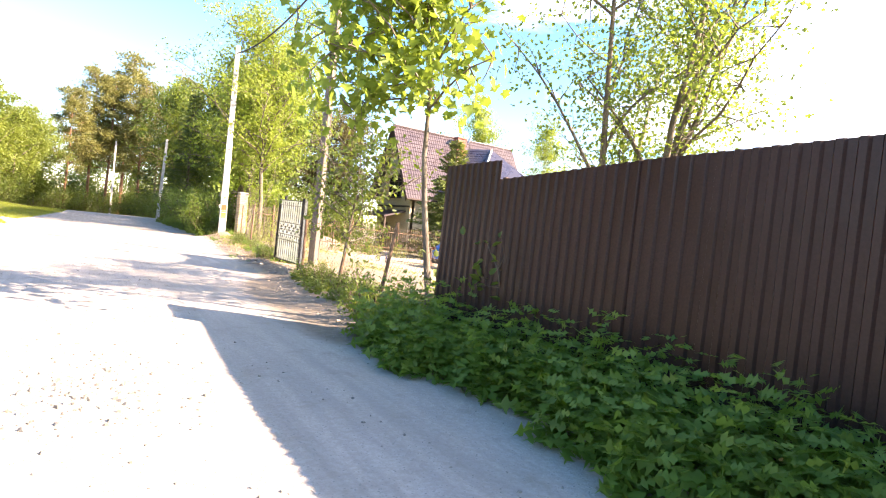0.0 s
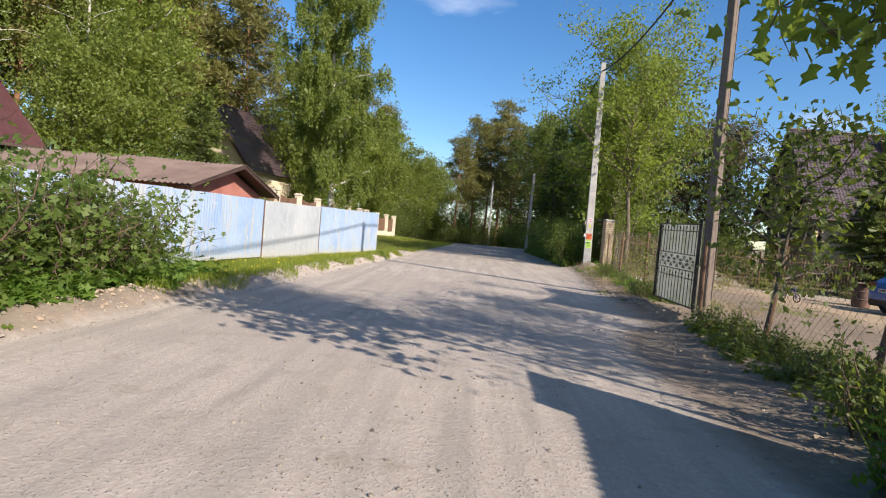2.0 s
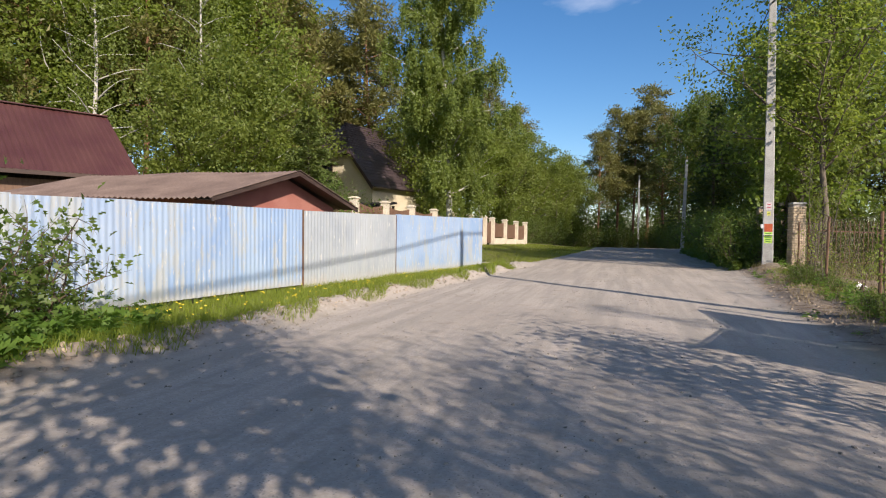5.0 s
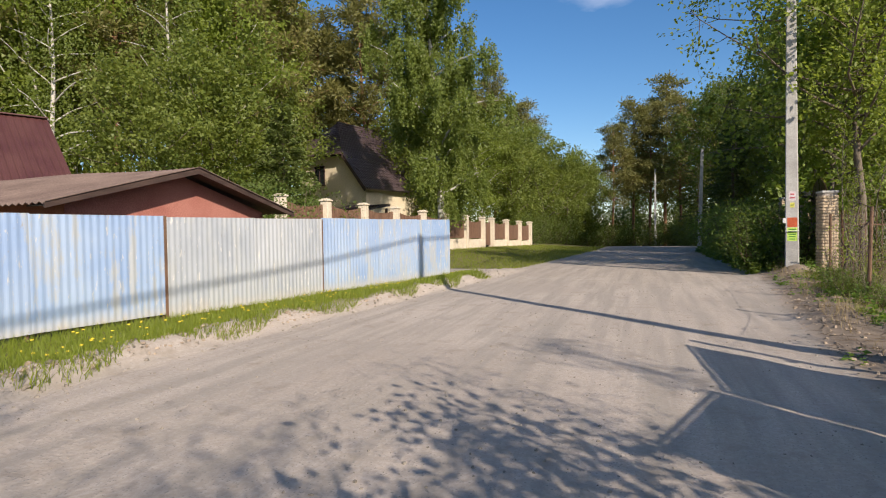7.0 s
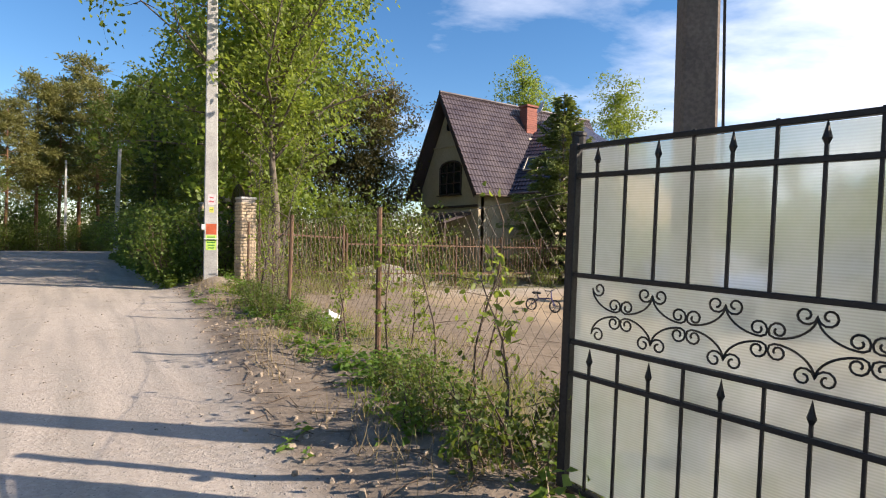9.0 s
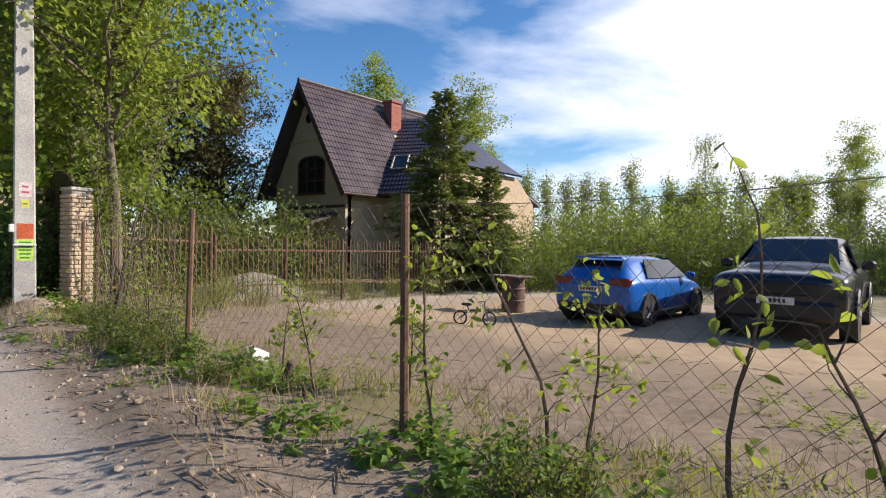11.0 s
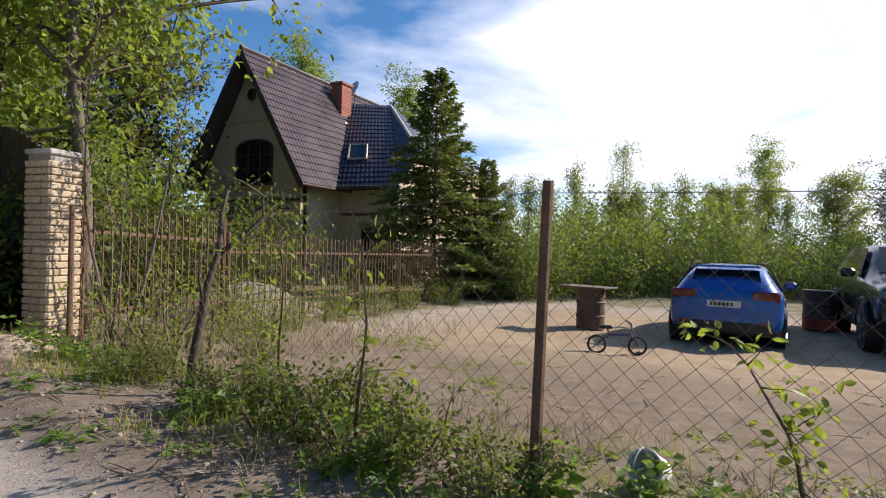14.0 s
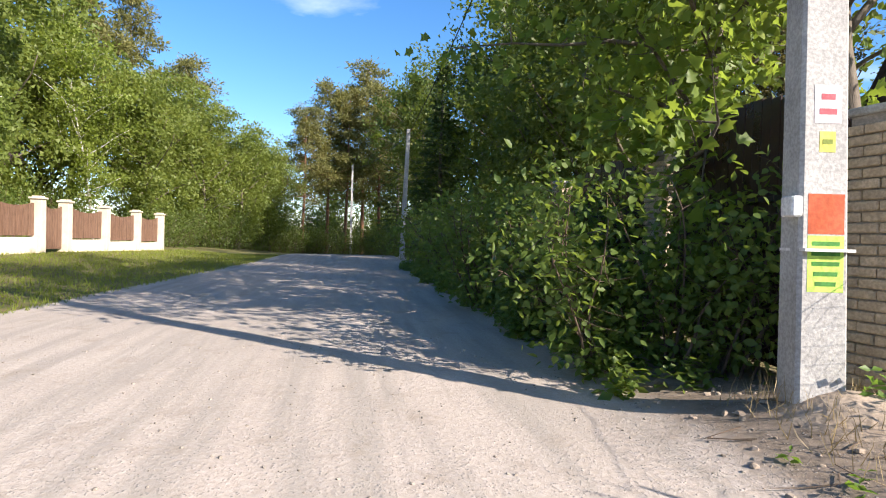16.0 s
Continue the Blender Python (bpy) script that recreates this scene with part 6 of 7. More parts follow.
tricycle()
bk = thing("plastic_bucket", "small white plastic bucket lying in the weeds", "bucket", pose(5.98, 21.92, gz(5.98, 21.92) + 0.12, 0, -70, -20) @ Matrix.Scale(0.95, 4))
part("bucket", Shape().lathe([(0.065, -0.09), (0.08, -0.085), (0.1, 0.08), (0.108, 0.085), (0.108, 0.1), (0.095, 0.1), (0.09, 0.08), (0.07, -0.07)], (0, 0, 0), 20), M["white_paint"], bk, smooth=False)
part("handle", Shape().tube([(0.105 * math.cos(a * math.pi / 10), 0.03, 0.09 + 0.08 * math.sin(a * math.pi / 10)) for a in range(11)], 0.004, 5), M["white_paint"], bk)


def heap(name, label, x, y, w, d, h, seed, material):
    rng = np.random.RandomState(seed)
    n = 28
    vs, fs = [], []
    for j in range(n + 1):
        for i in range(n + 1):
            u, v = 2 * i / n - 1, 2 * j / n - 1
            r = min(1, math.hypot(u, v))
            z = h * max(0, 1 - r ** 1.6) + 0.05 * h * float(wave(u * 4, v * 4, 2, seed)) * (1 - r) + rng.uniform(-0.02, 0.02) * h
            vs.append((x + u * w / 2, y + v * d / 2, gz(x + u * w / 2, y + v * d / 2) - 0.03 + z))
    k = n + 1
    for j in range(n):
        fs += [(j * k + i, j * k + i + 1, (j + 1) * k + i + 1, (j + 1) * k + i) for i in range(n)]
    return solo(name, Shape().add(vs, fs), material, label, "heap")


heap("debris_mound", "grey heap of concrete rubble behind the iron fence", 11.3, 30.4, 4.2, 2.4, 0.7, 4, M["stone"])
heap("soil_mound", "mound of dry soil round the pole foot", 5.7, 27.8, 1.1, 1.0, 0.13, 6, M["soil"])

pw = [(5.72, 15.82, z) for z in (0.2, 2.0, 4.0, 6.0, 8.3)]
solo("pole_cable", Shape().tube([(x + 0.03 * math.sin(z), y, z) for x, y, z in pw], 0.009, 5), M["cable"], "thin black cable running down the brown pole", "cable")


# ---- trees beside the road ----
def put_all(first, spots, rng):
    """Stands a tree at the first spot and copies of it at the others; spots: x, y, size."""
    x, y, s = spots[0]
    first.matrix_basis = at_ground(x, y, rng.uniform(0, 360), s)
    for x, y, s in spots[1:]:
        copy_thing(first, at_ground(x, y, rng.uniform(0, 360), s * rng.uniform(0.97, 1.03), 0, s * rng.uniform(0.92, 1.08)))


prng = np.random.RandomState(77)

maple = broadleaf(5.6, 1.6, 21, leaves=2500, L=0.125, W=0.14, first=0.54, material="leaf_maple", limbs=20, tr=0.055, shape="maple", clump=0.14, name="young_maple",
                  label="young maple with large yellow-green leaves at the fence end", lean=(-0.06, 0.02), rise=0.15, bias=(-1.15, -0.1))
maple.matrix_basis = at_ground(3.95, 6.75)

stems = broadleaf(8.2, 2.9, 22, leaves=22000, L=0.066, W=0.05, first=0.16, stems=6, material="leaf_bush", limbs=42, tr=0.075, clump=0.22, name="multi_stem_tree", label="many-stemmed leafy tree behind the brown fence", rise=1.1)
stems.matrix_basis = at_ground(7.0, 6.3)
side = broadleaf(3.2, 1.3, 24, leaves=1600, L=0.11, W=0.07, first=0.3, material="leaf_dark", limbs=16, tr=0.04, clump=0.17, name="small_tree", label="small dark leafy tree leaning over the wire fence")
side.matrix_basis = at_ground(4.35, 10.9, 30)

road_tree = broadleaf(11.0, 4.2, 25, leaves=15500, shape="ovate", L=0.13, W=0.095, first=0.33, material="leaf_yellow", limbs=34, tr=0.13, clump=0.24, bias=(-0.2, -0.3), name="roadside_tree", label="tall green tree with forked trunk beside the brick pillar", rise=0.9)
road_tree.matrix_basis = at_ground(7.6, 29.7)
hedge_maple = broadleaf(9.0, 3.3, 38, leaves=5200, L=0.16, W=0.17, first=0.2, material="leaf_maple", limbs=28, tr=0.12, shape="maple", clump=0.22, name="maple_tree",
                        label="maple with broad bright leaves hanging over the hedge", rise=0.45, bias=(-0.25, -0.1))
hedge_maple.matrix_basis = at_ground(7.3, 32.0)
thin = broadleaf(6.5, 0.9, 26, leaves=480, L=0.1, W=0.065, shape="ovate", first=0.5, stems=2, material="leaf_yellow", limbs=16, tr=0.035, clump=0.16, name="sapling", label="slender young tree with pale green leaves", rise=1.3)
thin.matrix_basis = at_ground(6.98, 28.12, 0, 0.75)
copy_thing(thin, at_ground(6.75, 27.85, 120, 0.66))

dark_a = broadleaf(11.5, 3.8, 27, leaves=15000, shape="chip", twigs=False, L=0.205, W=0.165, first=0.16, material="leaf_dark", limbs=28, tr=0.14, clump=0.28, name="broad_tree", label="dense dark green broadleaf tree along the road", rise=0.7)
put_all(dark_a, [(8.8, 36.0, 1.0), (-8, 112, 1.3), (0, 116, 1.3), (8, 114, 1.4), (16, 108, 1.4), (-16, 105, 1.3), (10.3, 42.5, 0.95), (11.2, 49, 1.1), (11.3, 56, 1.15), (11.4, 63, 1.2), (12.5, 44, 1.0), (9.4, 71, 1.25), (13, 56, 1.4)], prng)
green_a = broadleaf(10.5, 3.9, 28, leaves=14500, shape="chip", twigs=False, L=0.22, W=0.18, first=0.12, material="leaf_green", limbs=28, tr=0.14, clump=0.3, name="broad_tree", label="rounded green broadleaf tree", rise=0.75)
put_all(green_a, [(-9.5, 63, 1.0), (-11.5, 69, 1.1), (-8.2, 71, 1.0), (-6.6, 77, 1.0), (-4.8, 84, 0.95), (-12, 78, 1.25), (-15.5, 62, 1.2), (-9, 90, 1.1), (-20, 36, 1.0), (-14.5, 56, 1.2),
                   (-24, 45, 1.1), (-19.5, 31, 0.75), (-30, 28, 1.1), (43, 22, 0.55), (45, 16, 0.58), (36, 6, 0.62), (40, 28, 0.5)], prng)
yel = broadleaf(13.5, 3.2, 29, leaves=14000, shape="chip", twigs=False, L=0.175, W=0.14, first=0.2, material="leaf_yellow", limbs=26, tr=0.11, bark="bark_birch", clump=0.28, name="aspen_tree", label="tall pale green tree with light trunk", rise=1.2)
put_all(yel, [(-25.2, 38, 1.25), (-28, 33, 1.2), (-22.5, 41.5, 1.1), (-33, 36, 1.35), (-37, 42, 1.45), (-26, 48, 1.3), (-34, 29, 1.3), (-11.5, 60, 0.75), (35, 47, 0.85), (38.5, 44, 0.8), (53, 20, 0.6)], prng)

pine_a = pine(21, 4.6, 31)
put_all(pine_a, [(-28, 59, 1.05), (-31, 55, 1.05), (-25, 62, 1.0), (-36, 49, 1.1), (-42, 44, 1.1), (-2.0, 89, 0.78), (2.6, 92, 0.88), (6.3, 90, 0.85), (4.6, 97, 1.05), (-14, 74, 0.82), (-17, 70, 0.85), (-46, 50, 1.2), (-36, 38, 1.05), (-41, 33, 1.05), (-31, 43, 1.0), (-27, 50.5, 1.0), (-33, 40, 0.95), (-26.5, 35.5, 0.85), (-30.5, 31, 0.9), (-24, 43.5, 0.85)], prng)
pine_b = pine(19, 4.4, 32, low=0.33)
put_all(pine_b, [(0.4, 94, 1.05), (-34, 60, 1.1), (-38, 55, 1.2), (8.5, 86, 0.9), (-12.2, 84, 0.95), (-19, 66, 0.9), (-30, 64, 1.1), (-22, 58, 1.05), (11, 93, 1.0), (-46, 36, 1.2), (-40, 60, 1.2)], prng)

spr_a = spruce(14, 3.0, 33, tiers=32, per=9, L=0.32)
put_all(spr_a, [(8.4, 60.5, 0.9), (9.6, 67, 1.0), (10.6, 76, 1.15), (7.6, 81, 1.0), (13, 83, 1.2), (-44, 40, 1.3)], prng)
spr_b = spruce(7.6, 2.9, 34, tiers=30, per=30, L=0.2, material="needle_green", label="young spruce beside the house with an upright leader")
spr_b.matrix_basis = at_ground(19.4, 30.4, 0, 1.0)
copy_thing(spr_b, at_ground(20.6, 29.0, 90, 0.62))
copy_thing(spr_b, at_ground(-15.6, 35.9, 40, 1.0))
dark_con = broadleaf(10, 2.9, 35, leaves=25000, shape="chip", twigs=False, L=0.155, W=0.11, first=0.05, material="leaf_brown", limbs=34, tr=0.15, clump=0.26, name="dark_tree", label="dark brownish-green tree beside the house", rise=0.8)
dark_con.matrix_basis = at_ground(15.6, 43.5)
copy_thing(dark_con, at_ground(12.0, 45.0, 140, 0.85))
copy_thing(dark_con, at_ground(17.4, 43.2, 60, 1.0))
for x, y, s in ((39, 9, 0.85), (37.5, 14, 0.62), (42, 12, 0.8)):
    copy_thing(dark_con, at_ground(x, y, 30 * x, s))

big = birch(21, 5.6, 11, strands=3700, per=30, L=0.15, W=0.13, leaf="chip")
big.matrix_basis = at_ground(-9.4, 42.3)
lil = birch(12, 2.8, 12, strands=420, per=18, L=0.1, W=0.08, label="sparse weeping birch behind the yard")
lil.matrix_basis = at_ground(37, 12.5)
copy_thing(lil, at_ground(38.5, 7.5, 90, 0.95))
copy_thing(lil, at_ground(55, 30.3, 40, 1.0))
for x, y, s in ((-22.0, 35.4, 1.45), (-25.5, 31.0, 1.35), (-29, 35, 1.5)):
    copy_thing(lil, at_ground(x, y, 37 * x, s))

pop = broadleaf(8.5, 1.3, 36, leaves=4600, shape="chip", twigs=False, L=0.155, W=0.125, first=0.1, material="leaf_green", limbs=22, tr=0.07, clump=0.28, name="poplar_tree", label="slim green poplar in a far row", rise=1.9)
put_all(pop, [(37 + 0.3 * i, 37.5 - 1.35 * i, prng.uniform(0.75, 1.0)) for i in range(15)], prng)


# ---- bushes ----
lilac = bush(2.6, 2.8, 2.4, 41, leaves=7400, L=0.108, W=0.08, shape="ovate", material="leaf_bush", name="lilac_bush", label="big dense lilac bush at the road edge", stems=34, group="lilac bushes", clump=0.17, fill=0.05)
put_all(lilac, [(5.95, 30.1, 0.82), (6.1, 32.3, 1.0), (6.2, 34.8, 1.08), (6.3, 37.4, 1.15), (6.5, 40.2, 1.2), (6.8, 43.2, 1.2), (7.1, 46.5, 1.3), (7.4, 50, 1.3)], prng)
far_bush = bush(3.6, 3.6, 3.0, 42, leaves=5200, shape="chip", twigs=False, L=0.14, W=0.115, material="leaf_dark", name="bush", label="dark green roadside bush", stems=30, clump=0.26, fill=0.0)
put_all(far_bush, [(7.9, 55.5, 1.0), (7.9, 61, 1.0), (7.6, 67, 1.0), (7.0, 73, 0.9), (-6, 102, 2.3), (0, 103, 2.4), (6, 102, 2.3), (12, 100, 2.3), (-13, 98, 2.2), (1.0, 88, 1.1), (4, 86, 1.0), (-2.6, 87, 1.1), (-6, 82, 1.0), (7, 84, 1.1), (-8.6, 60, 0.8), (-9.4, 66, 1.0), (-7.2, 71, 1.0),
                    (10.4, 33, 1.0), (12.5, 35, 1.1), (-5, 88, 1.2), (9, 88, 1.2), (14, 33.2, 0.8), (-12.5, 58.5, 1.1)], prng)
yard_bush = bush(3.4, 3.2, 2.7, 43, leaves=6400, shape="chip", twigs=False, L=0.11, W=0.085, material="leaf_bush", name="bush", label="leafy green bush behind the yard", stems=30, clump=0.22, fill=0.0)
put_all(yard_bush, [(21.4, 28.2, 0.95), (23, 26.6, 1.0), (24.6, 25.2, 1.0), (26.2, 23.2, 0.9), (27, 20.8, 0.9), (29, 18.4, 0.95), (31, 15.6, 0.9), (26.8, 27, 1.3), (29, 24, 1.35), (31.5, 20.5, 1.3), (34, 17, 1.2), (30, 28, 1.4),
                     (20.2, 27.3, 0.7), (35, 11.5, 1.1), (29.5, 9.5, 1.0), (33.5, 23.5, 1.5), (25.2, 14.2, 0.7), (-9.3, 24.5, 0.9), (-12.8, 26.5, 1.0), (-13, 32.5, 1.1), (-11.8, 47, 0.9), (-12.5, 52, 1.0)], prng)
pale_bush = bush(1.5, 1.3, 1.35, 44, leaves=1100, L=0.07, W=0.045, shape="ovate", material="leaf_yellow", name="bush", label="pale young shrub with dry stalks in front of the iron fence", stems=9, clump=0.13, fill=0.1)
put_all(pale_bush, [(7.2, 27.5, 0.8), (8.6, 27.9, 0.78), (10.0, 28.0, 0.7), (11.6, 28.3, 0.66), (13.3, 28.6, 0.62), (15.3, 28.8, 0.68), (7.7, 26.5, 0.55), (17, 28.7, 0.75), (10.2, 29.6, 0.85), (14.1, 29.8, 1.0)], prng)
elder = bush(1.7, 1.6, 1.95, 45, leaves=1750, L=0.16, W=0.105, material="leaf_bush", name="elder_bush", label="leafy elder bush against the metal fence", shape="pinnate", stems=22, clump=0.15, fill=0.05)
put_all(elder, [(-4.65, 8.2, 0.98), (-4.5, 9.5, 0.88), (-4.45, 10.7, 0.84), (-5.0, 9.9, 1.0), (-5.1, 6.9, 1.05), (-5.2, 5.4, 1.1), (-4.9, 11.7, 0.8)], prng)
shade = bush(1.1, 1.2, 0.95, 46, leaves=1300, L=0.08, W=0.055, shape="ovate", material="leaf_dark", name="bush", label="dark shrub beside the fences", stems=16, clump=0.1, fill=0.0)
# the two 2.1 copies are added unseen behind the brown fence to shade the verge
put_all(shade, [(3.6, 7.4, 0.7), (4.9, 5.6, 2.1), (5.7, 4.4, 2.1), (4.7, 6.6, 1.3), (3.85, 8.9, 0.65), (4.05, 10.3, 0.7), (4.15, 11.6, 0.65), (4.75, 16.4, 0.8), (4.7, 17.2, 0.6), (5.0, 18.0, 0.5), (5.3, 21.4, 0.45), (5.4, 22.6, 0.6), (5.55, 23.3, 0.75), (5.7, 24.1, 0.8), (5.85, 24.9, 0.7), (6.0, 26.3, 0.6)], prng)


# ---- herbs, grass and litter ----
hr = np.random.RandomState(5)


def spots(n, xf, yr, lo=0.6, hi=1.1):
    out = []
    for _ in range(n):
        y = hr.uniform(*yr)
        a, b = xf(y)
        out.append((hr.uniform(a, b), y, hr.uniform(lo, hi)))
    return out


herb_patch("nettles", "thick green nettles along the brown fence", spots(1450, lambda y: (2.68 + 0.14 * math.sin(y * 2.1) + 0.06 * math.sin(y * 7.3), 3.66), (-1.5, 6.6), 0.45, 1.2), 51, 0.6, 5, 0.13, 0.1, "weed", "pinnate")
herb_patch("ground_elder", "lush ground elder at the verge", spots(900, lambda y: (-5.2, -3.72 + 0.1 * math.sin(y * 3)), (4.5, 12.8)), 52, 0.38, 4, 0.17, 0.13, "weed", "pinnate")
herb_patch("shade_weeds", "low dark weeds under the wire fence", spots(430, lambda y: (float(lerp_pts(ROAD_R, y)) + 0.6, 4.6), (6.6, 12.4), 0.3, 0.9), 53, 0.3, 4, 0.085, 0.055, "leaf_dark")
herb_patch("verge_weeds", "mixed weeds along the chain link fence", [p for p in spots(900, lambda y: (lambda c: (c - 0.5, c + 0.5))(float(np.interp(y, [15.9, 19.25, 22.4, 25.6, 28], [4.7, 5.15, 5.47, 5.95, 6.3]))), (15.7, 28), 0.25, 1.0) if wave(p[0], p[1], 1.9, 21) > 0.08], 54, 0.3, 4, 0.095, 0.06, "weed")
herb_patch("verge_weeds", "sparse small weeds on the bare verge", [p for p in spots(300, lambda y: (float(lerp_pts(ROAD_R, y)) + 0.25, float(lerp_pts(ROAD_R, y)) + 1.1), (15.5, 27.5), 0.15, 0.6) if wave(p[0], p[1], 1.6, 9) > 0.12], 55, 0.2, 3, 0.08, 0.04, "weed")
herb_patch("yard_weeds", "patches of small weeds on the sandy yard", [p for p in spots(2600, lambda y: (5.9, 10.5), (16, 28), 0.2, 0.7) if wave(p[0], p[1], 1.0, 12) > 0.32 or p[0] < 6.4], 56, 0.13, 3, 0.05, 0.022, "leaf_yellow")
herb_patch("bush_skirt", "leafy shoots at the foot of the lilac hedge", spots(900, lambda y: (4.75 + 0.12 * math.sin(2.3 * y), 5.7), (28.9, 48), 0.4, 1.1), 57, 0.4, 5, 0.1, 0.07, "leaf_bush")


def grass_spots(n, xf, yr, seed, thin=None):
    r = np.random.RandomState(seed)
    y = r.uniform(*yr, n)
    a = np.array([xf(v) for v in y])
    x = r.uniform(a[:, 0], a[:, 1])
    keep = np.ones(n, bool) if thin is None else wave(x, y, *thin[:2]) > thin[2]
    return np.stack([x, y], 1)[keep]


met = lambda y: float(np.interp(y, [p[0] for p in METAL], [p[1] for p in METAL]))
rl = lambda y: float(lerp_pts(ROAD_L, y))
rr = lambda y: float(lerp_pts(ROAD_R, y))
lf = lambda y: float(np.interp(y, [28, 37.5, 55.7, 60], [-11.8, -10.0, -6.7, -6.0]))
grass("grass_strip", "fresh green grass in front of the metal fence", grass_spots(29000, lambda y: (met(y) - 0.1, rl(y) - 0.1 + 0.14 * math.sin(y * 2.7)), (10.5, 26.4), 61), 61, 0.15, 0.009)
grass("grass_strip", "fresh grass round the corner of the metal fence", grass_spots(3500, lambda y: (-4.2, rl(y) - 0.55), (25.8, 26.6), 62), 62, 0.12, 0.009)
grass("lawn", "short green lawn before the garden fence", grass_spots(25000, lambda y: (lf(y) + 0.2, rl(y) - 0.4), (30.2, 58), 63), 63, 0.11, 0.016)
grass("verge_grass", "tufts of green grass along the wire fence", grass_spots(5000, lambda y: (rr(y) + 0.9, 6.6), (15.5, 28.3), 64, (1.8, 14, 0.1)), 64, 0.17, 0.008)
grass("dry_grass", "dry straw-coloured stalks on the verge", grass_spots(5200, lambda y: (rr(y) + 0.5, 7.0), (15.4, 28.5), 65, (1.3, 15, -0.1)), 65, 0.2, 0.006, "straw")
grass("dry_grass", "tall dry stalks before the iron fence", grass_spots(1100, lambda y: (6.2, 12), (25.6, 28.6), 66), 66, 0.42, 0.006, "straw")
grass("fence_grass", "long grass blades at the brown fence end", grass_spots(160, lambda y: (2.95, 3.25), (5.6, 6.9), 67), 67, 0.55, 0.012)


def dandelions():
    sh = Shape()
    r = np.random.RandomState(70)
    for x, y in grass_spots(210, lambda y: (met(y) + 0.15, rl(y) - 0.5), (11.5, 26.2), 71):
        z = gz(x, y) + r.uniform(0.05, 0.14)
        sh.lathe([(0.004, -0.006), (0.02, 0.0), (0.016, 0.009), (0.004, 0.012)], (x, y, z), 7)
    solo("dandelions", sh, M["dandelion"], "yellow dandelion heads in the grass strip", "flowers", kind="stuff")


dandelions()


def scatter_stones(name, label, spots_xy, seed, lo, hi, material):
    r = np.random.RandomState(seed)
    base = [(1, 0, -0.3), (0.3, 0.95, -0.35), (-0.8, 0.6, -0.3), (-0.85, -0.55, -0.35), (0.25, -0.95, -0.3), (0.75, 0.25, 0.45), (-0.15, 0.65, 0.5), (-0.7, -0.05, 0.45), (0.05, -0.6, 0.55)]
    fs = [(0, 1, 5), (1, 6, 5), (1, 2, 6), (2, 7, 6), (2, 3, 7), (3, 8, 7), (3, 4, 8), (4, 0, 5), (4, 5, 8), (5, 6, 8), (6, 7, 8)]
    vs, ff = [], []
    for x, y in spots_xy:
        s = lo + (hi - lo) * r.uniform(0, 1) ** 3
        a = r.uniform(0, 6.3)
        z = gz(x, y) + 0.12 * s
        k = len(vs)
        sc = r.uniform(0.6, 1.2, 3) * s
        for p in base:
            q = np.array(p) * sc + r.normal(0, 0.1, 3) * s
            vs.append((x + q[0] * math.cos(a) - q[1] * math.sin(a), y + q[0] * math.sin(a) + q[1] * math.cos(a), z + q[2]))
        ff += [tuple(i + k for i in f) for f in fs]
    sh = Shape(); sh.v, sh.f = vs, ff
    solo(name, sh, material, label, "stones", kind="stuff")


scatter_stones("road_gravel", "loose pebbles on the sandy road", grass_spots(12000, lambda y: (rl(y) - 0.3, rr(y) + 0.4), (0, 32), 72, (1.5, 16, -0.1)), 72, 0.003, 0.017, M["stone"])
scatter_stones("road_gravel", "patch of coarse crushed stone on the road", np.random.RandomState(76).normal((0.15, 5.0), (0.35, 0.55), (600, 2)), 76, 0.006, 0.028, M["stone"])
scatter_stones("verge_stones", "stones and clods along the road edges", grass_spots(1200, lambda y: (rl(y) - 0.55, rl(y) + 0.15), (4, 28), 73), 73, 0.006, 0.042, M["stone"])
scatter_stones("soil_clods", "dry clods of soil on berm and verge", np.concatenate([grass_spots(1400, lambda y: (rl(y) - 0.5, rl(y) - 0.05), (6, 22), 75), grass_spots(1700, lambda y: (rr(y) + 0.1, rr(y) + 1.3), (6.5, 29), 74)]), 75, 0.006, 0.04, M["soil"])


def litter():
    """Dry twigs lying on the verge."""
    r = np.random.RandomState(80)
    sh = Shape()
    for x, y in np.concatenate([grass_spots(420, lambda y: (rr(y) + 0.3, rr(y) + 1.7), (14.5, 28), 81), grass_spots(160, lambda y: (6, 11), (17, 27), 82)]):
        a, ln = r.uniform(0, 6.3), r.uniform(0.05, 0.32)
        p = [(x + math.cos(a) * ln * u, y + math.sin(a) * ln * u, gz(x + math.cos(a) * ln * u, y + math.sin(a) * ln * u) + 0.012 + 0.05 * ln * u * r.uniform(0, 1)) for u in (0, 0.5, 1)]
        sh.tube(p, [0.0045, 0.0035, 0.0015], 4)
    solo("twig_litter", sh, M["twig"], "dry twigs scattered on the verge", "twigs", kind="stuff")


litter()


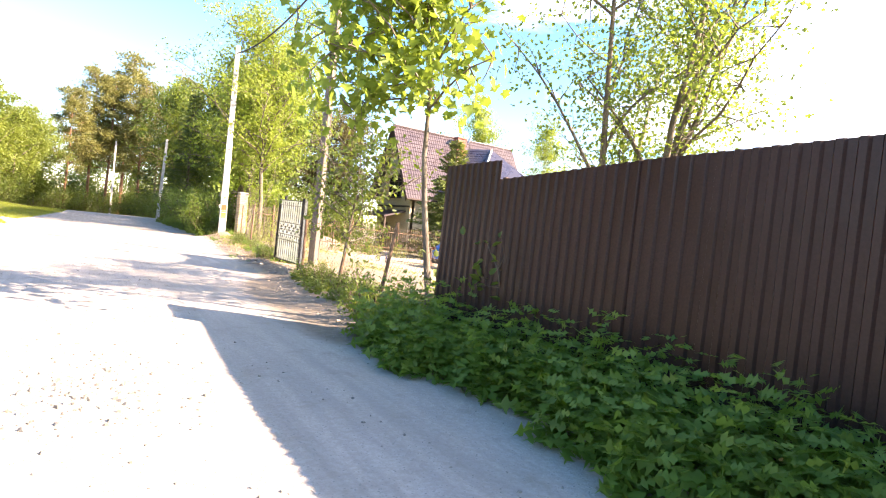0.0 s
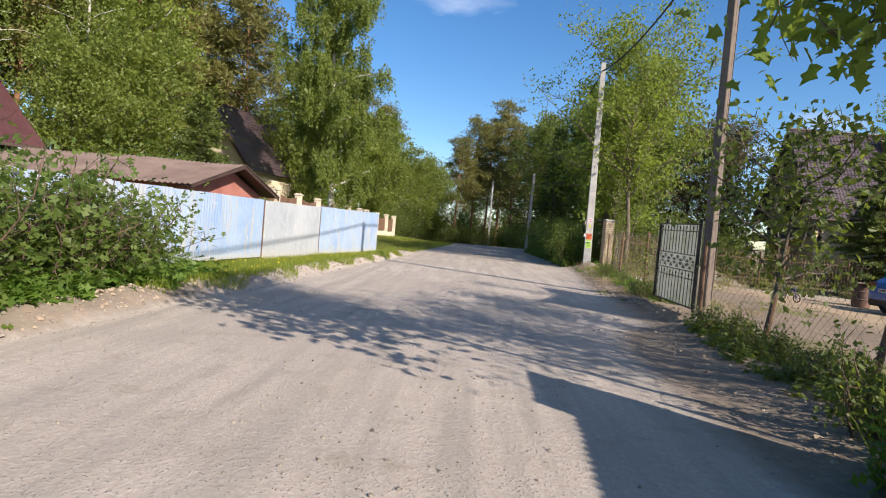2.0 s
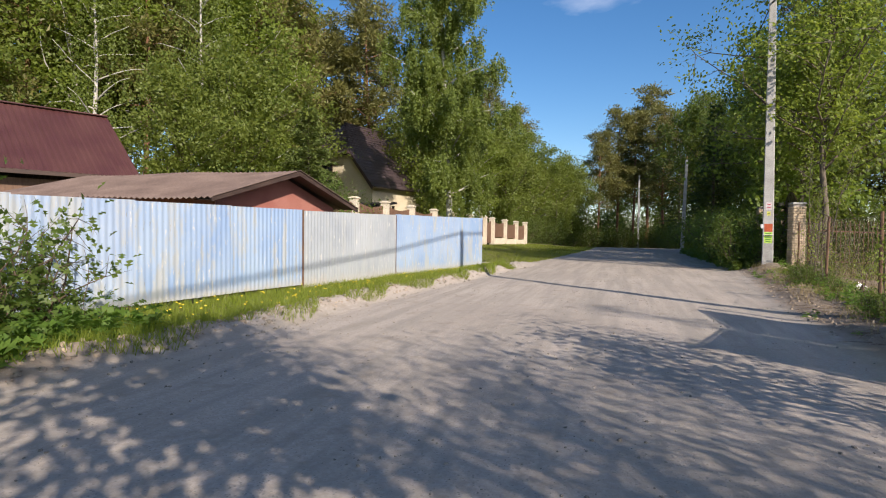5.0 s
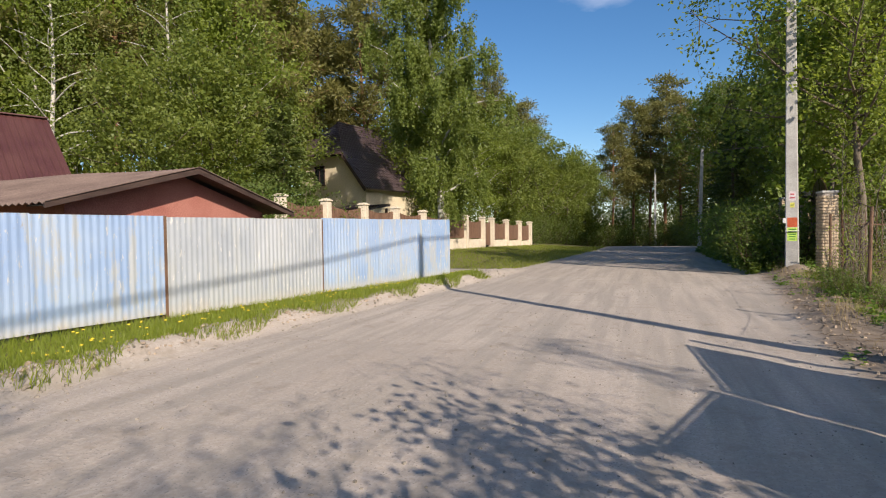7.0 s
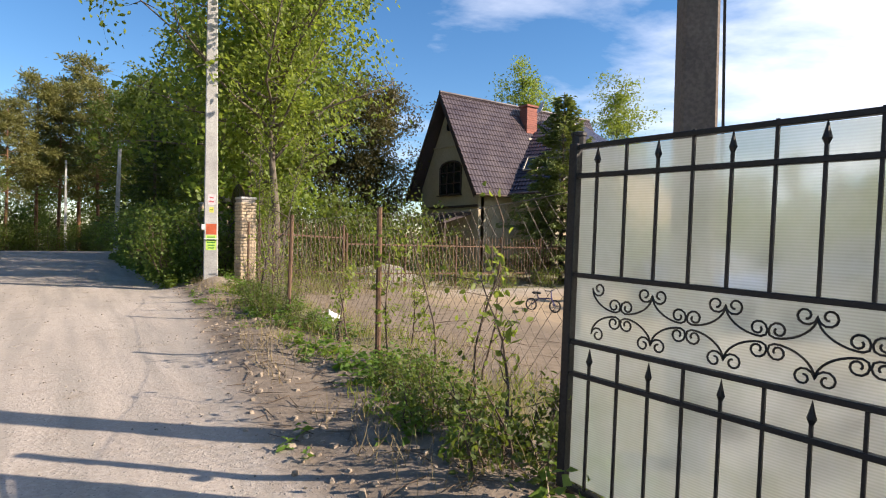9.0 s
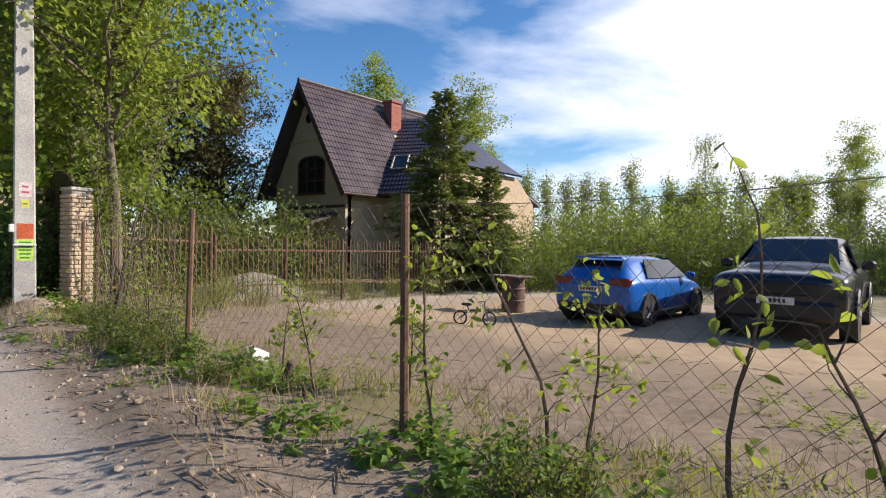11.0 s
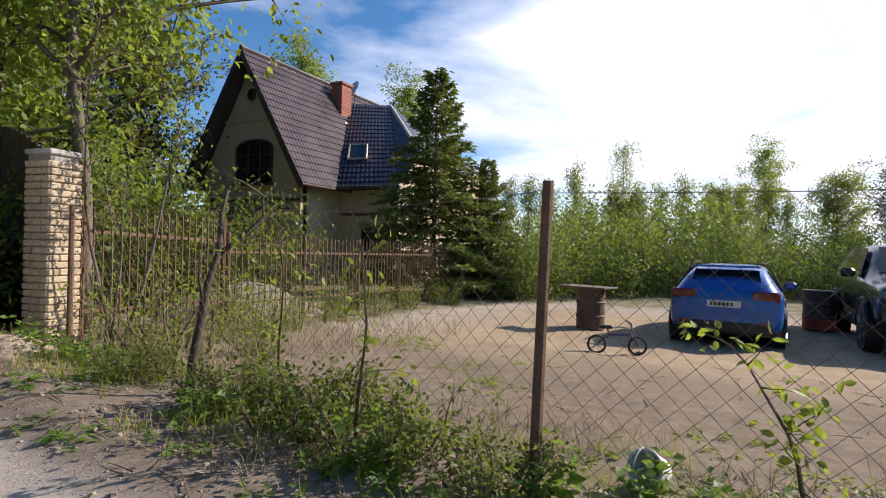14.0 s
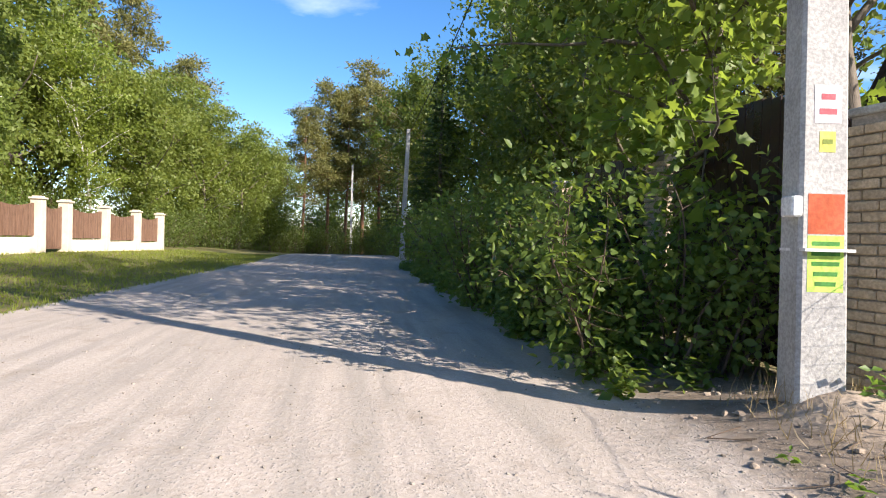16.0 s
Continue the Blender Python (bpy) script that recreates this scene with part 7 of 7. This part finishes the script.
def bare_shoot(x, y, h, seed, leaves, label):
    rng = np.random.RandomState(seed)
    sh = Shape()
    sp = wander((0, 0, -0.05), (0.1, 0.05, 1), h, 8, 0.1, rng, 0.03)
    sh.tube(sp, [0.012 * (1 - 0.8 * i / 8) + 0.002 for i in range(9)], 5)
    P, D = [], []
    for k in range(7):
        i = 2 + k % 7
        e = wander(sp[i], rng.normal(0, 1, 3) + [0, 0, 0.7], h * rng.uniform(0.1, 0.28), 3, 0.15, rng)
        sh.tube(e, [0.006, 0.004, 0.003, 0.0015], 4)
        P += [e[2]] * leaves + [e[3]] * leaves; D += [e[3] - e[2]] * (2 * leaves)
    P = np.array(P) + rng.normal(0, 0.05, (len(P), 3))
    me = leaf_mesh("foliage", P, np.array(D) * 3 + rng.normal(0, 0.5, (len(P), 3)), 0.07, 0.042, M["leaf_yellow"], rng, "ovate", 0.5)
    t = thing("shrub_shoot", label, "shrub")
    part("stem", sh, M["twig"], t)
    part("foliage", me, None, t)
    t.matrix_basis = at_ground(x, y)


for i, (x, y, h, n) in enumerate([(5.05, 17.2, 1.5, 2), (5.3, 19.0, 1.25, 7), (5.5, 20.4, 0.9, 2), (5.75, 21.2, 1.0, 8), (5.9, 18.2, 1.1, 8), (5.35, 18.2, 1.6, 5), (6.2, 20.0, 0.7, 8), (5.6, 23.6, 1.3, 4), (6.0, 24.6, 1.5, 6), (4.85, 16.6, 1.1, 3)]):
    bare_shoot(x, y, h, 90 + i, n, "thin upright shoot with a few pale leaves by the wire fence")

M["bark_dark"] = mat("dark_dead_wood", (0.05, 0.036, 0.026), (0.1, 0.075, 0.055), 0.9, 6, 40, 0.5, stretch=(3, 3, 0.7))
solo("tree_stump", Shape().tube([(5.65, 21.0, -0.1), (5.66, 20.99, 0.14), (5.69, 20.97, 0.24), (5.7, 20.97, 0.26)], [0.045, 0.036, 0.034, 0.012], 9), M["bark_dark"], "short broken dark tree stump at the fence", "stump")
solo("tree_stump", Shape().tube([(5.42, 20.45, -0.1), (5.43, 20.43, 0.1), (5.41, 20.4, 0.19)], [0.03, 0.026, 0.01], 8), M["bark_dark"], "thin dark sawn stub among the weeds", "stump")


def dead_tree():
    """A crooked bare stem that leans over the wire fence, its top bent in an arch."""
    t = thing("dead_sapling", "crooked bare dead sapling leaning over the wire fence", "tree", at_ground(5.95, 25.55))
    part("trunk", Shape().tube([(0, 0, -0.15), (0.03, -0.02, 0.3), (0.1, -0.02, 0.6), (0.12, -0.06, 0.9), (0.22, -0.08, 1.2), (0.25, -0.06, 1.5), (0.3, -0.08, 1.72)], [0.042, 0.037, 0.035, 0.03, 0.026, 0.02, 0.01], 8), M["bark_dark"], t, smooth=True)
    part("limb", Shape().tube([(0.2, -0.07, 1.15), (0.38, -0.2, 1.33), (0.5, -0.3, 1.5), (0.42, -0.36, 1.68), (0.25, -0.3, 1.78), (0.1, -0.2, 1.82)], [0.022, 0.02, 0.016, 0.013, 0.01, 0.004], 6), M["bark_dark"], t, "arching bare limb", smooth=True)
    part("limb", Shape().tube([(0.11, -0.03, 0.75), (-0.04, -0.15, 0.95), (-0.08, -0.2, 1.2)], [0.016, 0.011, 0.004], 5), M["bark_dark"], t, smooth=True)
    rng = np.random.RandomState(7)
    for k in range(9):
        p = np.array((0.42, -0.34, 1.6)) + rng.normal(0, 0.1, 3)
        part("twig", Shape().tube(wander(p, rng.normal(0, 1, 3) + [0, 0, 0.4], rng.uniform(0.15, 0.4), 4, 0.25, rng), [0.005, 0.004, 0.003, 0.002, 0.001], 4), M["bark_dark"], t)


dead_tree()
